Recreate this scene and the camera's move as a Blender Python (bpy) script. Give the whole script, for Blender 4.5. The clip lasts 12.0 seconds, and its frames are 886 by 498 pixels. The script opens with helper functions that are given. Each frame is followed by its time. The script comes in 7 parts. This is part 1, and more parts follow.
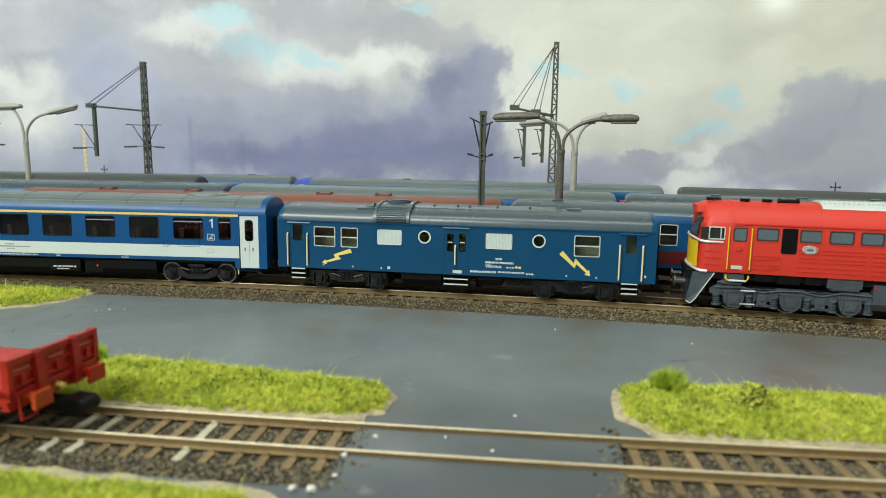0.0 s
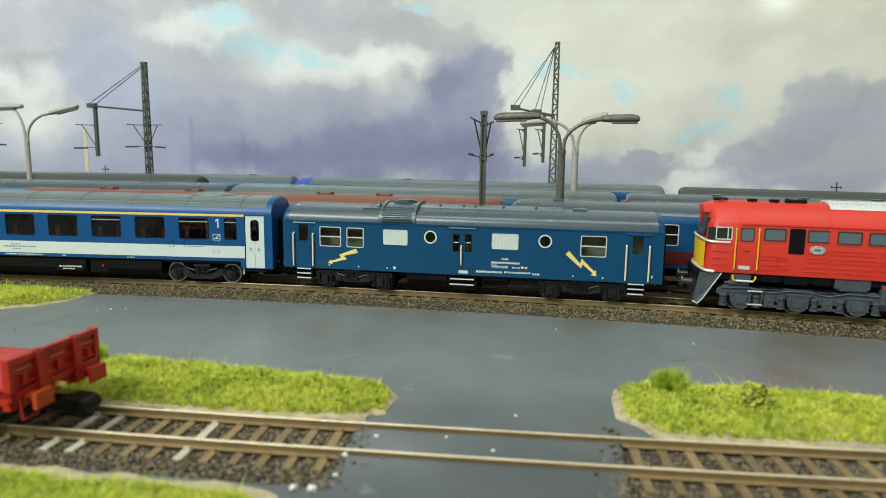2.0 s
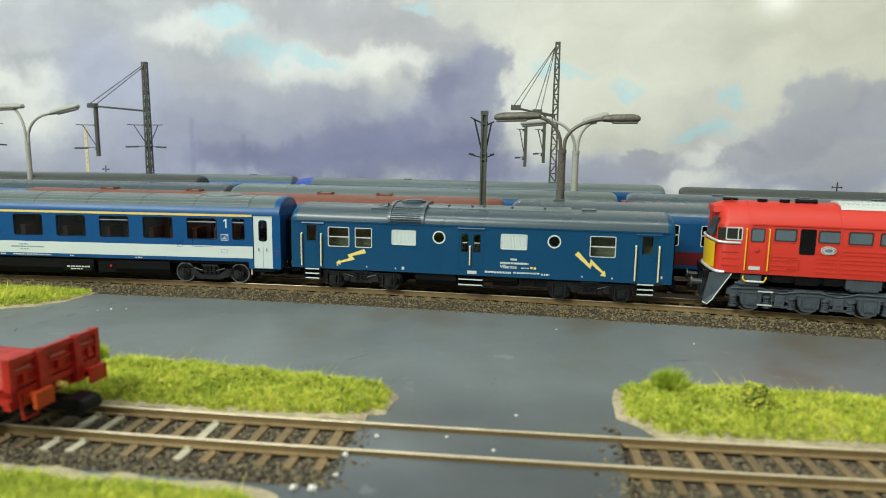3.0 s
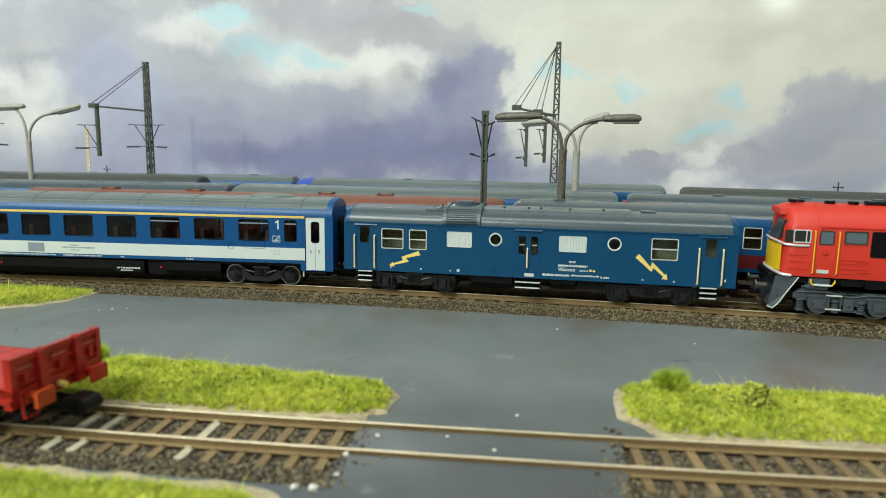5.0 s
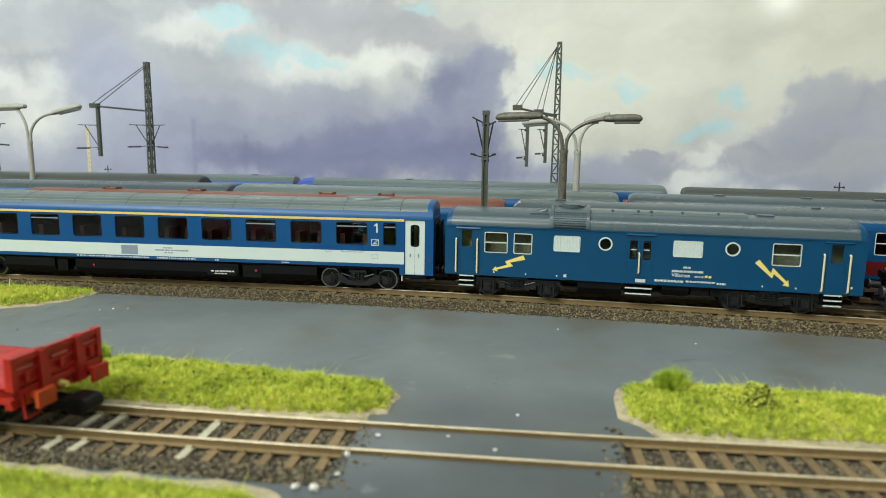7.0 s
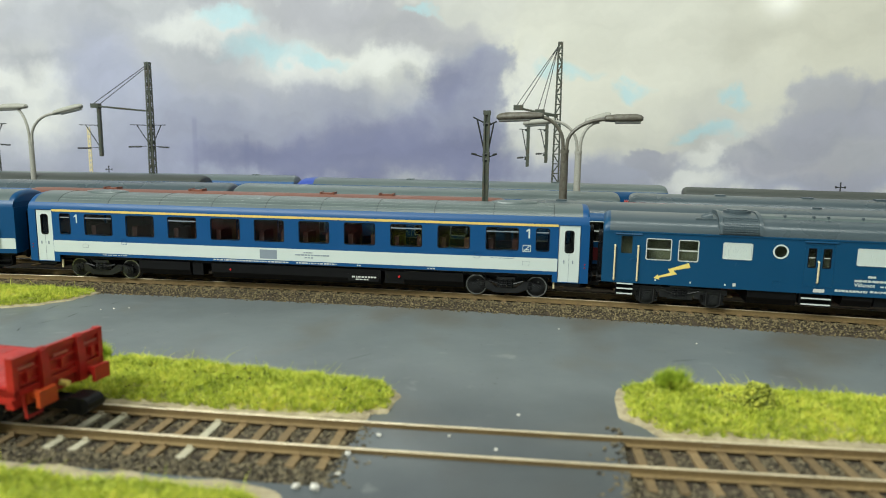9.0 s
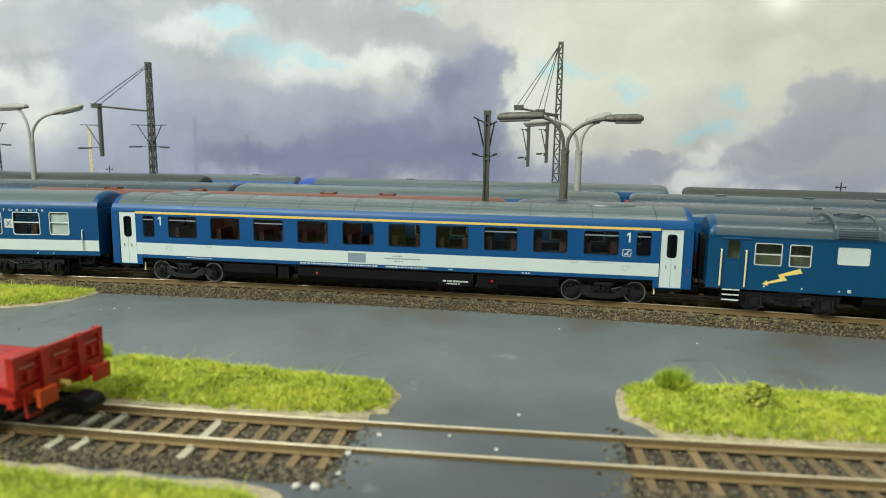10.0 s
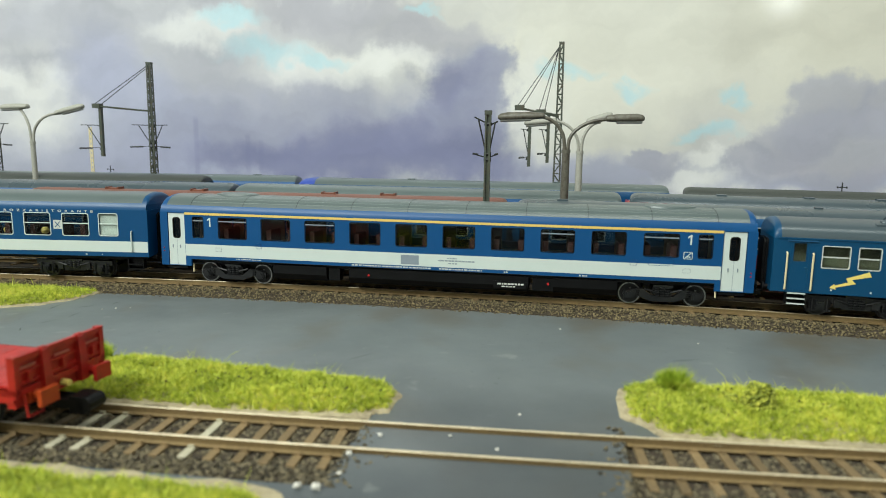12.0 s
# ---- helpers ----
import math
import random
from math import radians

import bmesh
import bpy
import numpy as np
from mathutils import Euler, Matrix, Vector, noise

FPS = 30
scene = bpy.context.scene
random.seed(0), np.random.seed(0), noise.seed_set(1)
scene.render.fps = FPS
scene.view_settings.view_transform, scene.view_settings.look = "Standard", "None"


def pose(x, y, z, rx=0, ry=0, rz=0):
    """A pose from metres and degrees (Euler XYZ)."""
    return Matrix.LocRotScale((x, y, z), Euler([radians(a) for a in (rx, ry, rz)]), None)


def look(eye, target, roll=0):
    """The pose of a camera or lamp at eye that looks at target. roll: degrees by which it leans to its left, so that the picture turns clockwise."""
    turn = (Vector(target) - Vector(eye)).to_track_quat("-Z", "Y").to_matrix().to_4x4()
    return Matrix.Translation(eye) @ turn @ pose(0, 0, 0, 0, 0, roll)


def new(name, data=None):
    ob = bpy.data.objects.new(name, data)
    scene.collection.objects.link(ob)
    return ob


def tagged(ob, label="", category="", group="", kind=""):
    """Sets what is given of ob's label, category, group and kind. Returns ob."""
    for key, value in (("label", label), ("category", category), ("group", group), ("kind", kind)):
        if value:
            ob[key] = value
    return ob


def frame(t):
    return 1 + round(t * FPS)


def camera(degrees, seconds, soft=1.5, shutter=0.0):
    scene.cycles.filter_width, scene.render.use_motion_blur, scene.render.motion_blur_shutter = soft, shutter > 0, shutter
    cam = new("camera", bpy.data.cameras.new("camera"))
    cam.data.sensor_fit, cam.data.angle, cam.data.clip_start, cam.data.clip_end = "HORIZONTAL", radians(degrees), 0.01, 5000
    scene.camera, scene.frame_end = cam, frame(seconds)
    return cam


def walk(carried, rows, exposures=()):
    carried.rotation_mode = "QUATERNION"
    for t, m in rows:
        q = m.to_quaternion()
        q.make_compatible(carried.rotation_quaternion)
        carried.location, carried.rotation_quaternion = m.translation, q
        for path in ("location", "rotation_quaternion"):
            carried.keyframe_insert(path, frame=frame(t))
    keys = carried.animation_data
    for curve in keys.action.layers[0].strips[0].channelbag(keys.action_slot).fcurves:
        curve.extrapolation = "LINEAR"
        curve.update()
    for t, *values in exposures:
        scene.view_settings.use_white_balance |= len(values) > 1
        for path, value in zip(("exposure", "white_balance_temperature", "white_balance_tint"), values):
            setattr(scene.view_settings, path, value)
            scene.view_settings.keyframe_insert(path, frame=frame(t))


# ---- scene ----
# Model railway at 1:87, built at its true size; lengths in millimetres are turned into metres by K.
K = 0.001
cam = camera(67.92, 12.0, soft=0.6)
cam.data.dof.use_dof = True
cam.data.dof.focus_distance = 0.39
cam.data.dof.aperture_fstop = 16.5


def eye_pose(x, y, z, tilt, lean, turn):
    fwd = Vector((math.sin(turn) * math.cos(tilt), math.cos(turn) * math.cos(tilt), -math.sin(tilt)))
    side = Vector((math.cos(turn), -math.sin(turn), 0))
    up = side.cross(fwd)
    r = side * math.cos(lean) + up * math.sin(lean)
    u = up * math.cos(lean) - side * math.sin(lean)
    m = Matrix((r, u, -fwd)).transposed().to_4x4()
    return Matrix.Translation((x * K, y * K, z * K)) @ m


walk(cam, [(t, eye_pose(59.75, -330.18, 73.27 + 0.7 * (1 - t / 12), 0.1534 + 0.0012 * (1 - t / 12), 0.0148,
                        -0.1724 + 0.0075 * (1 - t / 12))) for t in (0, 3, 6, 9, 12)],
     exposures=[(0, 0.1), (12, 0.1)])

# ---- light: a room with ceiling lamps ----
world = bpy.data.worlds.new("room_world")
scene.world = world
world.use_nodes = True
world.node_tree.nodes["Background"].inputs[0].default_value = (0.9, 1.0, 1.0, 1)
world.node_tree.nodes["Background"].inputs[1].default_value = 0.015


def area_lamp(name, at, aim, sx, sy, power, col):
    d = bpy.data.lights.new(name, "AREA")
    d.shape, d.size, d.size_y, d.energy, d.color = "RECTANGLE", sx, sy, power, col
    ob = new(name, d)
    ob.matrix_world = look(at, aim)
    return ob


LAMP = (0.93, 1.0, 0.94)
area_lamp("ceiling_light_tube", (-0.72, -1.1, 1.08), (-0.2, 0.08, 0.05), 1.1, 0.35, 29.0, LAMP)
area_lamp("ceiling_light_far", (0.1, -0.45, 1.5), (0.05, -0.2, 0), 1.2, 0.25, 10.0, LAMP)
area_lamp("wall_lamp", (0.737, -1.3, 0.554), (0.25, 0.34, 0.2), 0.06, 0.035, 0.3, LAMP)


# ---- materials ----
def nodes_of(name):
    m = bpy.data.materials.new(name)
    m.use_nodes = True
    t = m.node_tree
    return m, t, t.nodes["Principled BSDF"]


def mat(name, col, rough=0.5, metal=0.0, vary=0.12, grain=900.0, stain=60.0, bump=0.15, dirt=None, dirt_amt=0.0, coat=0.0, obj_random=0.0, island=0.0, spec=0.5):
    """Paint, plastic, metal or stone: a base colour varied by fine grain and broad stains, with a little relief."""
    m, t, b = nodes_of(name)
    N, L = t.nodes, t.links
    tc = N.new("ShaderNodeTexCoord")
    n1 = N.new("ShaderNodeTexNoise")
    n1.inputs["Scale"].default_value, n1.inputs["Detail"].default_value = grain, 3
    n2 = N.new("ShaderNodeTexNoise")
    n2.inputs["Scale"].default_value, n2.inputs["Detail"].default_value = stain, 4
    L.new(tc.outputs["Object"], n1.inputs["Vector"])
    L.new(tc.outputs["Object"], n2.inputs["Vector"])
    add = N.new("ShaderNodeMath")
    add.operation = "ADD"
    L.new(n1.outputs["Fac"], add.inputs[0])
    L.new(n2.outputs["Fac"], add.inputs[1])
    val = N.new("ShaderNodeMapRange")
    val.inputs[1].default_value, val.inputs[2].default_value = 0.6, 1.4
    val.inputs[3].default_value, val.inputs[4].default_value = 1 - vary, 1 + vary
    L.new(add.outputs[0], val.inputs[0])
    last = val.outputs[0]
    if obj_random or island:
        src = N.new("ShaderNodeObjectInfo").outputs["Random"] if obj_random else N.new("ShaderNodeNewGeometry").outputs["Random Per Island"]
        amt = obj_random or island
        r = N.new("ShaderNodeMapRange")
        r.inputs[3].default_value, r.inputs[4].default_value = 1 - amt, 1 + amt
        L.new(src, r.inputs[0])
        mul = N.new("ShaderNodeMath")
        mul.operation = "MULTIPLY"
        L.new(last, mul.inputs[0])
        L.new(r.outputs[0], mul.inputs[1])
        last = mul.outputs[0]
    sc = N.new("ShaderNodeVectorMath")
    sc.operation = "SCALE"
    sc.inputs[0].default_value = col
    L.new(last, sc.inputs["Scale"])
    out = sc.outputs[0]
    if dirt:
        n3 = N.new("ShaderNodeTexNoise")
        n3.inputs["Scale"].default_value, n3.inputs["Detail"].default_value = stain * 2.3, 6
        L.new(tc.outputs["Object"], n3.inputs["Vector"])
        rr = N.new("ShaderNodeMapRange")
        rr.inputs[1].default_value, rr.inputs[2].default_value = 0.48, 0.72
        rr.inputs[3].default_value, rr.inputs[4].default_value = 0, dirt_amt
        L.new(n3.outputs["Fac"], rr.inputs[0])
        mix = N.new("ShaderNodeMix")
        mix.data_type = "RGBA"
        L.new(rr.outputs[0], mix.inputs["Factor"])
        L.new(out, mix.inputs[6])
        mix.inputs[7].default_value = (*dirt, 1)
        out = mix.outputs[2]
    L.new(out, b.inputs["Base Color"])
    rm = N.new("ShaderNodeMapRange")
    rm.inputs[3].default_value, rm.inputs[4].default_value = max(0.03, rough - 0.1), min(1, rough + 0.1)
    L.new(n2.outputs["Fac"], rm.inputs[0])
    L.new(rm.outputs[0], b.inputs["Roughness"])
    b.inputs["Metallic"].default_value = metal
    b.inputs["Specular IOR Level"].default_value = spec
    b.inputs["Coat Weight"].default_value = coat
    if bump:
        bp = N.new("ShaderNodeBump")
        bp.inputs["Strength"].default_value, bp.inputs["Distance"].default_value = bump, 0.0002
        L.new(n1.outputs["Fac"], bp.inputs["Height"])
        L.new(bp.outputs["Normal"], b.inputs["Normal"])
    return m


def glass_mat(name, col, rough=0.03):
    m, t, b = nodes_of(name)
    b.inputs["Base Color"].default_value = (*col, 1)
    b.inputs["Roughness"].default_value = rough
    b.inputs["Transmission Weight"].default_value = 1.0
    b.inputs["IOR"].default_value = 1.3
    return m


M_BLUE = mat("coach_blue_paint", (0.002, 0.066, 0.2), 0.4, vary=0.06, bump=0.05, grain=2500, spec=0.35)
M_BLUE_DEEP = mat("heating_car_blue_paint", (0.0015, 0.054, 0.13), 0.36, vary=0.07, bump=0.05, grain=2500, spec=0.35)
M_BLUE_REST = mat("restaurant_blue_paint", (0.002, 0.058, 0.16), 0.38, vary=0.06, bump=0.05, grain=2500, spec=0.35)
M_WHITE = mat("coach_white_paint", (0.58, 0.64, 0.6), 0.4, vary=0.05, bump=0.04, grain=2500)
M_YELLOW = mat("yellow_line_paint", (0.75, 0.52, 0.14), 0.4, vary=0.05, bump=0.0)
M_BOLT = mat("yellow_arrow_paint", (0.8, 0.62, 0.16), 0.45, vary=0.05, bump=0.0)
M_ROOF = mat("grey_roof_paint", (0.1, 0.128, 0.126), 0.34, vary=0.1, bump=0.08, grain=1800, stain=30)
M_ROOF_DARK = mat("dark_grey_roof_paint", (0.06, 0.082, 0.094), 0.3, vary=0.1, bump=0.08, grain=1800, stain=30)
M_ROOF_BROWN = mat("brown_roof_paint", (0.175, 0.06, 0.034), 0.5, vary=0.12, bump=0.08, grain=1800, stain=30)
M_ROOF_OLIVE = mat("olive_grey_roof_paint", (0.048, 0.055, 0.048), 0.5, vary=0.12, bump=0.08, stain=30)
M_DEEP_RED = mat("dark_red_paint", (0.12, 0.008, 0.01), 0.4, vary=0.06, bump=0.03)
M_BLACK = mat("black_underframe_plastic", (0.004, 0.004, 0.0045), 0.42, vary=0.25, bump=0.2, spec=0.2)
M_RUBBER = mat("black_gangway_rubber", (0.004, 0.004, 0.0045), 0.55, vary=0.2, bump=0.1, spec=0.2)
M_STEEL = mat("bright_wheel_steel", (0.34, 0.34, 0.33), 0.3, metal=1.0, vary=0.1, bump=0.05)
M_WHEEL = mat("dark_wheel_metal", (0.03, 0.03, 0.031), 0.45, metal=0.4, vary=0.2, bump=0.1)
M_RED = mat("locomotive_red_paint", (0.58, 0.03, 0.014), 0.52, vary=0.06, bump=0.05, grain=2500)
M_LOCO_GREY = mat("bogie_grey_plastic", (0.062, 0.075, 0.088), 0.45, vary=0.2, bump=0.15, dirt=(0.03, 0.03, 0.03), dirt_amt=0.4)
M_LOCO_YELLOW = mat("nose_yellow_paint", (0.78, 0.5, 0.02), 0.35, vary=0.05, bump=0.03)
M_SILVER = mat("silver_trim_paint", (0.6, 0.6, 0.57), 0.35, metal=0.3, vary=0.08, bump=0.05)
M_LIGHTGREY = mat("pale_grey_paint", (0.56, 0.57, 0.53), 0.45, vary=0.06, bump=0.06)
M_CREAM = mat("cream_handrail_paint", (0.72, 0.62, 0.38), 0.4, vary=0.05, bump=0.0)
M_SEAT = mat("dark_red_seat_plastic", (0.06, 0.018, 0.014), 0.6, vary=0.2)
M_INSIDE_PALE = mat("interior_beige_plastic", (0.11, 0.115, 0.085), 0.6, vary=0.35, stain=90)
M_BLUE_BRIGHT = mat("bright_blue_cover", (0.03, 0.07, 0.36), 0.45, vary=0.1)
M_SEAM = mat("dark_roof_seam", (0.03, 0.04, 0.04), 0.5, vary=0.1)
M_TYRE_DARK = mat("dark_tyre_steel", (0.1, 0.1, 0.1), 0.4, metal=0.8, vary=0.2)
M_INSIDE = mat("interior_brown_plastic", (0.2, 0.165, 0.125), 0.6, vary=0.15)
M_GREYBLANK = mat("window_grey_blank", (0.1, 0.13, 0.15), 0.22, vary=0.08, bump=0.02)
M_GREYPLATE = mat("grey_plate_paint", (0.22, 0.26, 0.3), 0.5, vary=0.05)
M_GLASS = glass_mat("coach_window_glass", (0.5, 0.53, 0.5))
M_GLASS_G = glass_mat("green_tinted_glass", (0.75, 0.82, 0.66))
M_REDLAMP = mat("red_lens_plastic", (0.5, 0.02, 0.02), 0.25, vary=0.02, bump=0)
M_WAGON = mat("wagon_red_plastic", (0.42, 0.016, 0.01), 0.45, vary=0.18, bump=0.25, grain=1500, dirt=(0.12, 0.01, 0.008), dirt_amt=0.5, stain=110)
M_WAGON_ORANGE = mat("wagon_orange_plastic", (0.45, 0.055, 0.01), 0.45, vary=0.1)
M_MAST = mat("mast_green_grey_paint", (0.06, 0.07, 0.052), 0.5, vary=0.3, bump=0.3, dirt=(0.1, 0.06, 0.03), dirt_amt=0.5, stain=120)
M_MAST_WIRE = mat("dark_wire_metal", (0.03, 0.032, 0.03), 0.5, metal=0.4, vary=0.2)
M_LAMP_POLE = mat("weathered_lamp_metal", (0.12, 0.11, 0.085), 0.42, vary=0.35, bump=0.2, dirt=(0.05, 0.036, 0.022), dirt_amt=0.8, stain=150)
M_LAMP_PALE = mat("pale_lamp_metal", (0.36, 0.35, 0.3), 0.5, vary=0.2, bump=0.1)
M_RAIL = mat("rusty_rail_side", (0.2, 0.135, 0.056), 0.6, metal=0.0, vary=0.25, bump=0.4, stain=90)
M_RAILTOP = mat("worn_rail_head", (0.62, 0.52, 0.35), 0.35, metal=0.2, vary=0.25, bump=0.1, stain=70)
M_SLEEPER = mat("brown_wood_sleeper", (0.215, 0.146, 0.068), 0.75, vary=0.35, bump=0.5, stain=200, obj_random=0.3, dirt=(0.08, 0.058, 0.032), dirt_amt=0.6)
M_SLEEPER_PALE = mat("pale_bleached_sleeper", (0.46, 0.42, 0.3), 0.75, vary=0.25, bump=0.4, stain=200)
M_STONE = mat("ballast_stone", (0.138, 0.108, 0.054), 0.85, vary=0.3, bump=0.5, island=0.75)
M_STONE_DARK = mat("dark_ballast_stone", (0.115, 0.093, 0.054), 0.85, vary=0.3, bump=0.5, island=0.8)
M_BED = mat("ballast_bed", (0.055, 0.04, 0.025), 0.9, vary=0.4, bump=0.8, stain=200)
M_VERGE = mat("dirty_sand_verge", (0.36, 0.3, 0.19), 0.9, vary=0.35, bump=0.9, stain=150, dirt=(0.1, 0.075, 0.042), dirt_amt=0.8)
M_SAND = mat("sandy_soil", (0.4, 0.335, 0.21), 0.9, vary=0.35, bump=0.8, stain=120, dirt=(0.2, 0.155, 0.08), dirt_amt=0.75)
M_ROOM = mat("room_wall_paint", (0.4, 0.41, 0.39), 0.8, vary=0.05, grain=60, stain=2, bump=0.1)
M_BOARD = mat("layout_base_board", (0.1, 0.09, 0.075), 0.8, vary=0.3, stain=40, bump=0.4)
M_WORN = mat("scuffed_red_plastic", (0.5, 0.13, 0.1), 0.5, vary=0.2)
M_RIB_GLINT = mat("roof_rib_highlight", (0.24, 0.27, 0.26), 0.4, vary=0.08)
M_CABGLASS = mat("dark_cab_glass", (0.022, 0.025, 0.02), 0.08, vary=0.1, bump=0)
M_SEAL = mat("dark_brown_window_seal", (0.035, 0.022, 0.016), 0.6, vary=0.1, bump=0)
M_BOGIE = mat("satin_black_bogie_plastic", (0.009, 0.0095, 0.0105), 0.32, vary=0.3, bump=0.15, dirt=(0.022, 0.019, 0.015), dirt_amt=0.4)
M_DUST = mat("white_plaster_crumb", (0.65, 0.62, 0.55), 0.7, vary=0.1)


def road_mat():
    """Grey road paint: broad worn zones, soft brown stains, brush streaks, a painted-in shade and a satin gloss."""
    m, t, b = nodes_of("painted_grey_road")
    N, L = t.nodes, t.links
    tc = N.new("ShaderNodeTexCoord")

    def noise_tex(scale, detail, stretch=(1, 1, 1)):
        mp = N.new("ShaderNodeMapping")
        mp.inputs["Scale"].default_value = stretch
        L.new(tc.outputs["Object"], mp.inputs["Vector"])
        n = N.new("ShaderNodeTexNoise")
        n.inputs["Scale"].default_value, n.inputs["Detail"].default_value = scale, detail
        L.new(mp.outputs[0], n.inputs["Vector"])
        return n.outputs["Fac"]

    def between(value, a, c, lo, hi):
        q = N.new("ShaderNodeMapRange")
        q.inputs[1].default_value, q.inputs[2].default_value = a, c
        q.inputs[3].default_value, q.inputs[4].default_value = lo, hi
        L.new(value, q.inputs[0])
        return q.outputs[0]

    def over(under, col, fac):
        mix = N.new("ShaderNodeMix")
        mix.data_type = "RGBA"
        L.new(fac, mix.inputs["Factor"])
        L.new(under, mix.inputs[6])
        mix.inputs[7].default_value = (*col, 1)
        return mix.outputs[2]

    ramp = N.new("ShaderNodeValToRGB")
    ramp.color_ramp.elements[0].position, ramp.color_ramp.elements[0].color = 0.32, (0.122, 0.138, 0.14, 1)
    ramp.color_ramp.elements[1].position, ramp.color_ramp.elements[1].color = 0.68, (0.168, 0.188, 0.19, 1)
    broad = noise_tex(11, 3)
    L.new(broad, ramp.inputs[0])
    out = over(ramp.outputs[0], (0.125, 0.112, 0.086), between(noise_tex(17, 4, (1, 0.8, 1)), 0.52, 0.7, 0, 0.85))
    out = over(out, (0.2, 0.22, 0.22), between(noise_tex(60, 5, (0.35, 1, 1)), 0.6, 0.8, 0, 0.35))
    out = over(out, (0.03, 0.032, 0.03), between(noise_tex(420, 3), 0.69, 0.76, 0, 0.6))
    # foreground shade painted into the road colour, ragged-edged, round the level crossing
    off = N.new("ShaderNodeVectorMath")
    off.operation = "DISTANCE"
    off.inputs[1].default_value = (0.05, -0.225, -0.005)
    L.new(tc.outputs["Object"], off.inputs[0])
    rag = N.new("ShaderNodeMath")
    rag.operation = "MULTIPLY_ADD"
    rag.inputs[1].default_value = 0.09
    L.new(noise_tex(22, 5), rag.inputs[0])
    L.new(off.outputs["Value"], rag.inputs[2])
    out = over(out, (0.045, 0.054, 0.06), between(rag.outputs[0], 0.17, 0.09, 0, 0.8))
    out = over(out, (0.3, 0.31, 0.29), between(noise_tex(95, 4), 0.68, 0.78, 0, 0.4))
    L.new(out, b.inputs["Base Color"])
    L.new(between(noise_tex(30, 5), 0.3, 0.7, 0.3, 0.5), b.inputs["Roughness"])
    b.inputs["Specular IOR Level"].default_value = 0.5
    bp = N.new("ShaderNodeBump")
    bp.inputs["Strength"].default_value, bp.inputs["Distance"].default_value = 0.12, 0.0004
    L.new(noise_tex(260, 4), bp.inputs["Height"])
    bp2 = N.new("ShaderNodeBump")
    bp2.inputs["Strength"].default_value, bp2.inputs["Distance"].default_value = 0.12, 0.003
    L.new(broad, bp2.inputs["Height"])
    L.new(bp.outputs["Normal"], bp2.inputs["Normal"])
    L.new(bp2.outputs["Normal"], b.inputs["Normal"])
    return m


def grass_mat(name, c0, c1, through_light=0.25):
    m, t, b = nodes_of(name)
    N, L = t.nodes, t.links
    geo = N.new("ShaderNodeNewGeometry")
    tc = N.new("ShaderNodeTexCoord")
    n = N.new("ShaderNodeTexNoise")
    n.inputs["Scale"].default_value, n.inputs["Detail"].default_value = 480, 4
    wide = N.new("ShaderNodeTexNoise")
    wide.inputs["Scale"].default_value, wide.inputs["Detail"].default_value = 55, 2
    L.new(tc.outputs["Object"], n.inputs["Vector"])
    L.new(tc.outputs["Object"], wide.inputs["Vector"])

    def weighed(value, k, last, c=0.0):
        q = N.new("ShaderNodeMath")
        q.operation = "MULTIPLY_ADD"
        q.inputs[1].default_value, q.inputs[2].default_value = k, c
        L.new(value, q.inputs[0])
        if last is not None:
            L.new(last, q.inputs[2])
        return q
    add = weighed(geo.outputs["Random Per Island"], 0.5, weighed(n.outputs["Fac"], 1.5, weighed(wide.outputs["Fac"], 0.7, None, -0.85).outputs[0]).outputs[0])
    ramp = N.new("ShaderNodeValToRGB")
    ramp.color_ramp.elements[0].position, ramp.color_ramp.elements[0].color = 0.28, (*c0, 1)
    ramp.color_ramp.elements[1].position, ramp.color_ramp.elements[1].color = 0.72, (*c1, 1)
    deep = ramp.color_ramp.elements.new(0.06)
    deep.color = (c0[0] * 0.4, c0[1] * 0.45, c0[2] * 0.5, 1)
    dry = ramp.color_ramp.elements.new(1.0)
    dry.color = (min(c1[0] * 1.15, 0.9), c1[1] * 0.98, c1[2] * 1.3, 1)
    L.new(add.outputs[0], ramp.inputs[0])
    L.new(ramp.outputs[0], b.inputs["Base Color"])
    b.inputs["Roughness"].default_value = 0.6
    tr = N.new("ShaderNodeBsdfTranslucent")
    L.new(ramp.outputs[0], tr.inputs["Color"])
    ms = N.new("ShaderNodeMixShader")
    ms.inputs[0].default_value = through_light
    L.new(b.outputs[0], ms.inputs[1])
    L.new(tr.outputs[0], ms.inputs[2])
    L.new(ms.outputs[0], N["Material Output"].inputs["Surface"])
    return m


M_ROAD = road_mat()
M_GRASS = grass_mat("static_grass_fibre", (0.34, 0.43, 0.028), (0.75, 0.78, 0.11))
M_TUFT = grass_mat("bright_tuft_fibre", (0.42, 0.56, 0.05), (0.8, 0.86, 0.16), 0.45)
M_MOSS = grass_mat("dark_olive_foam", (0.15, 0.18, 0.014), (0.5, 0.52, 0.06), 0.0)
M_MOSS_DARK = mat("dark_foam_crumb", (0.05, 0.065, 0.012), 0.8, vary=0.3, island=0.5)


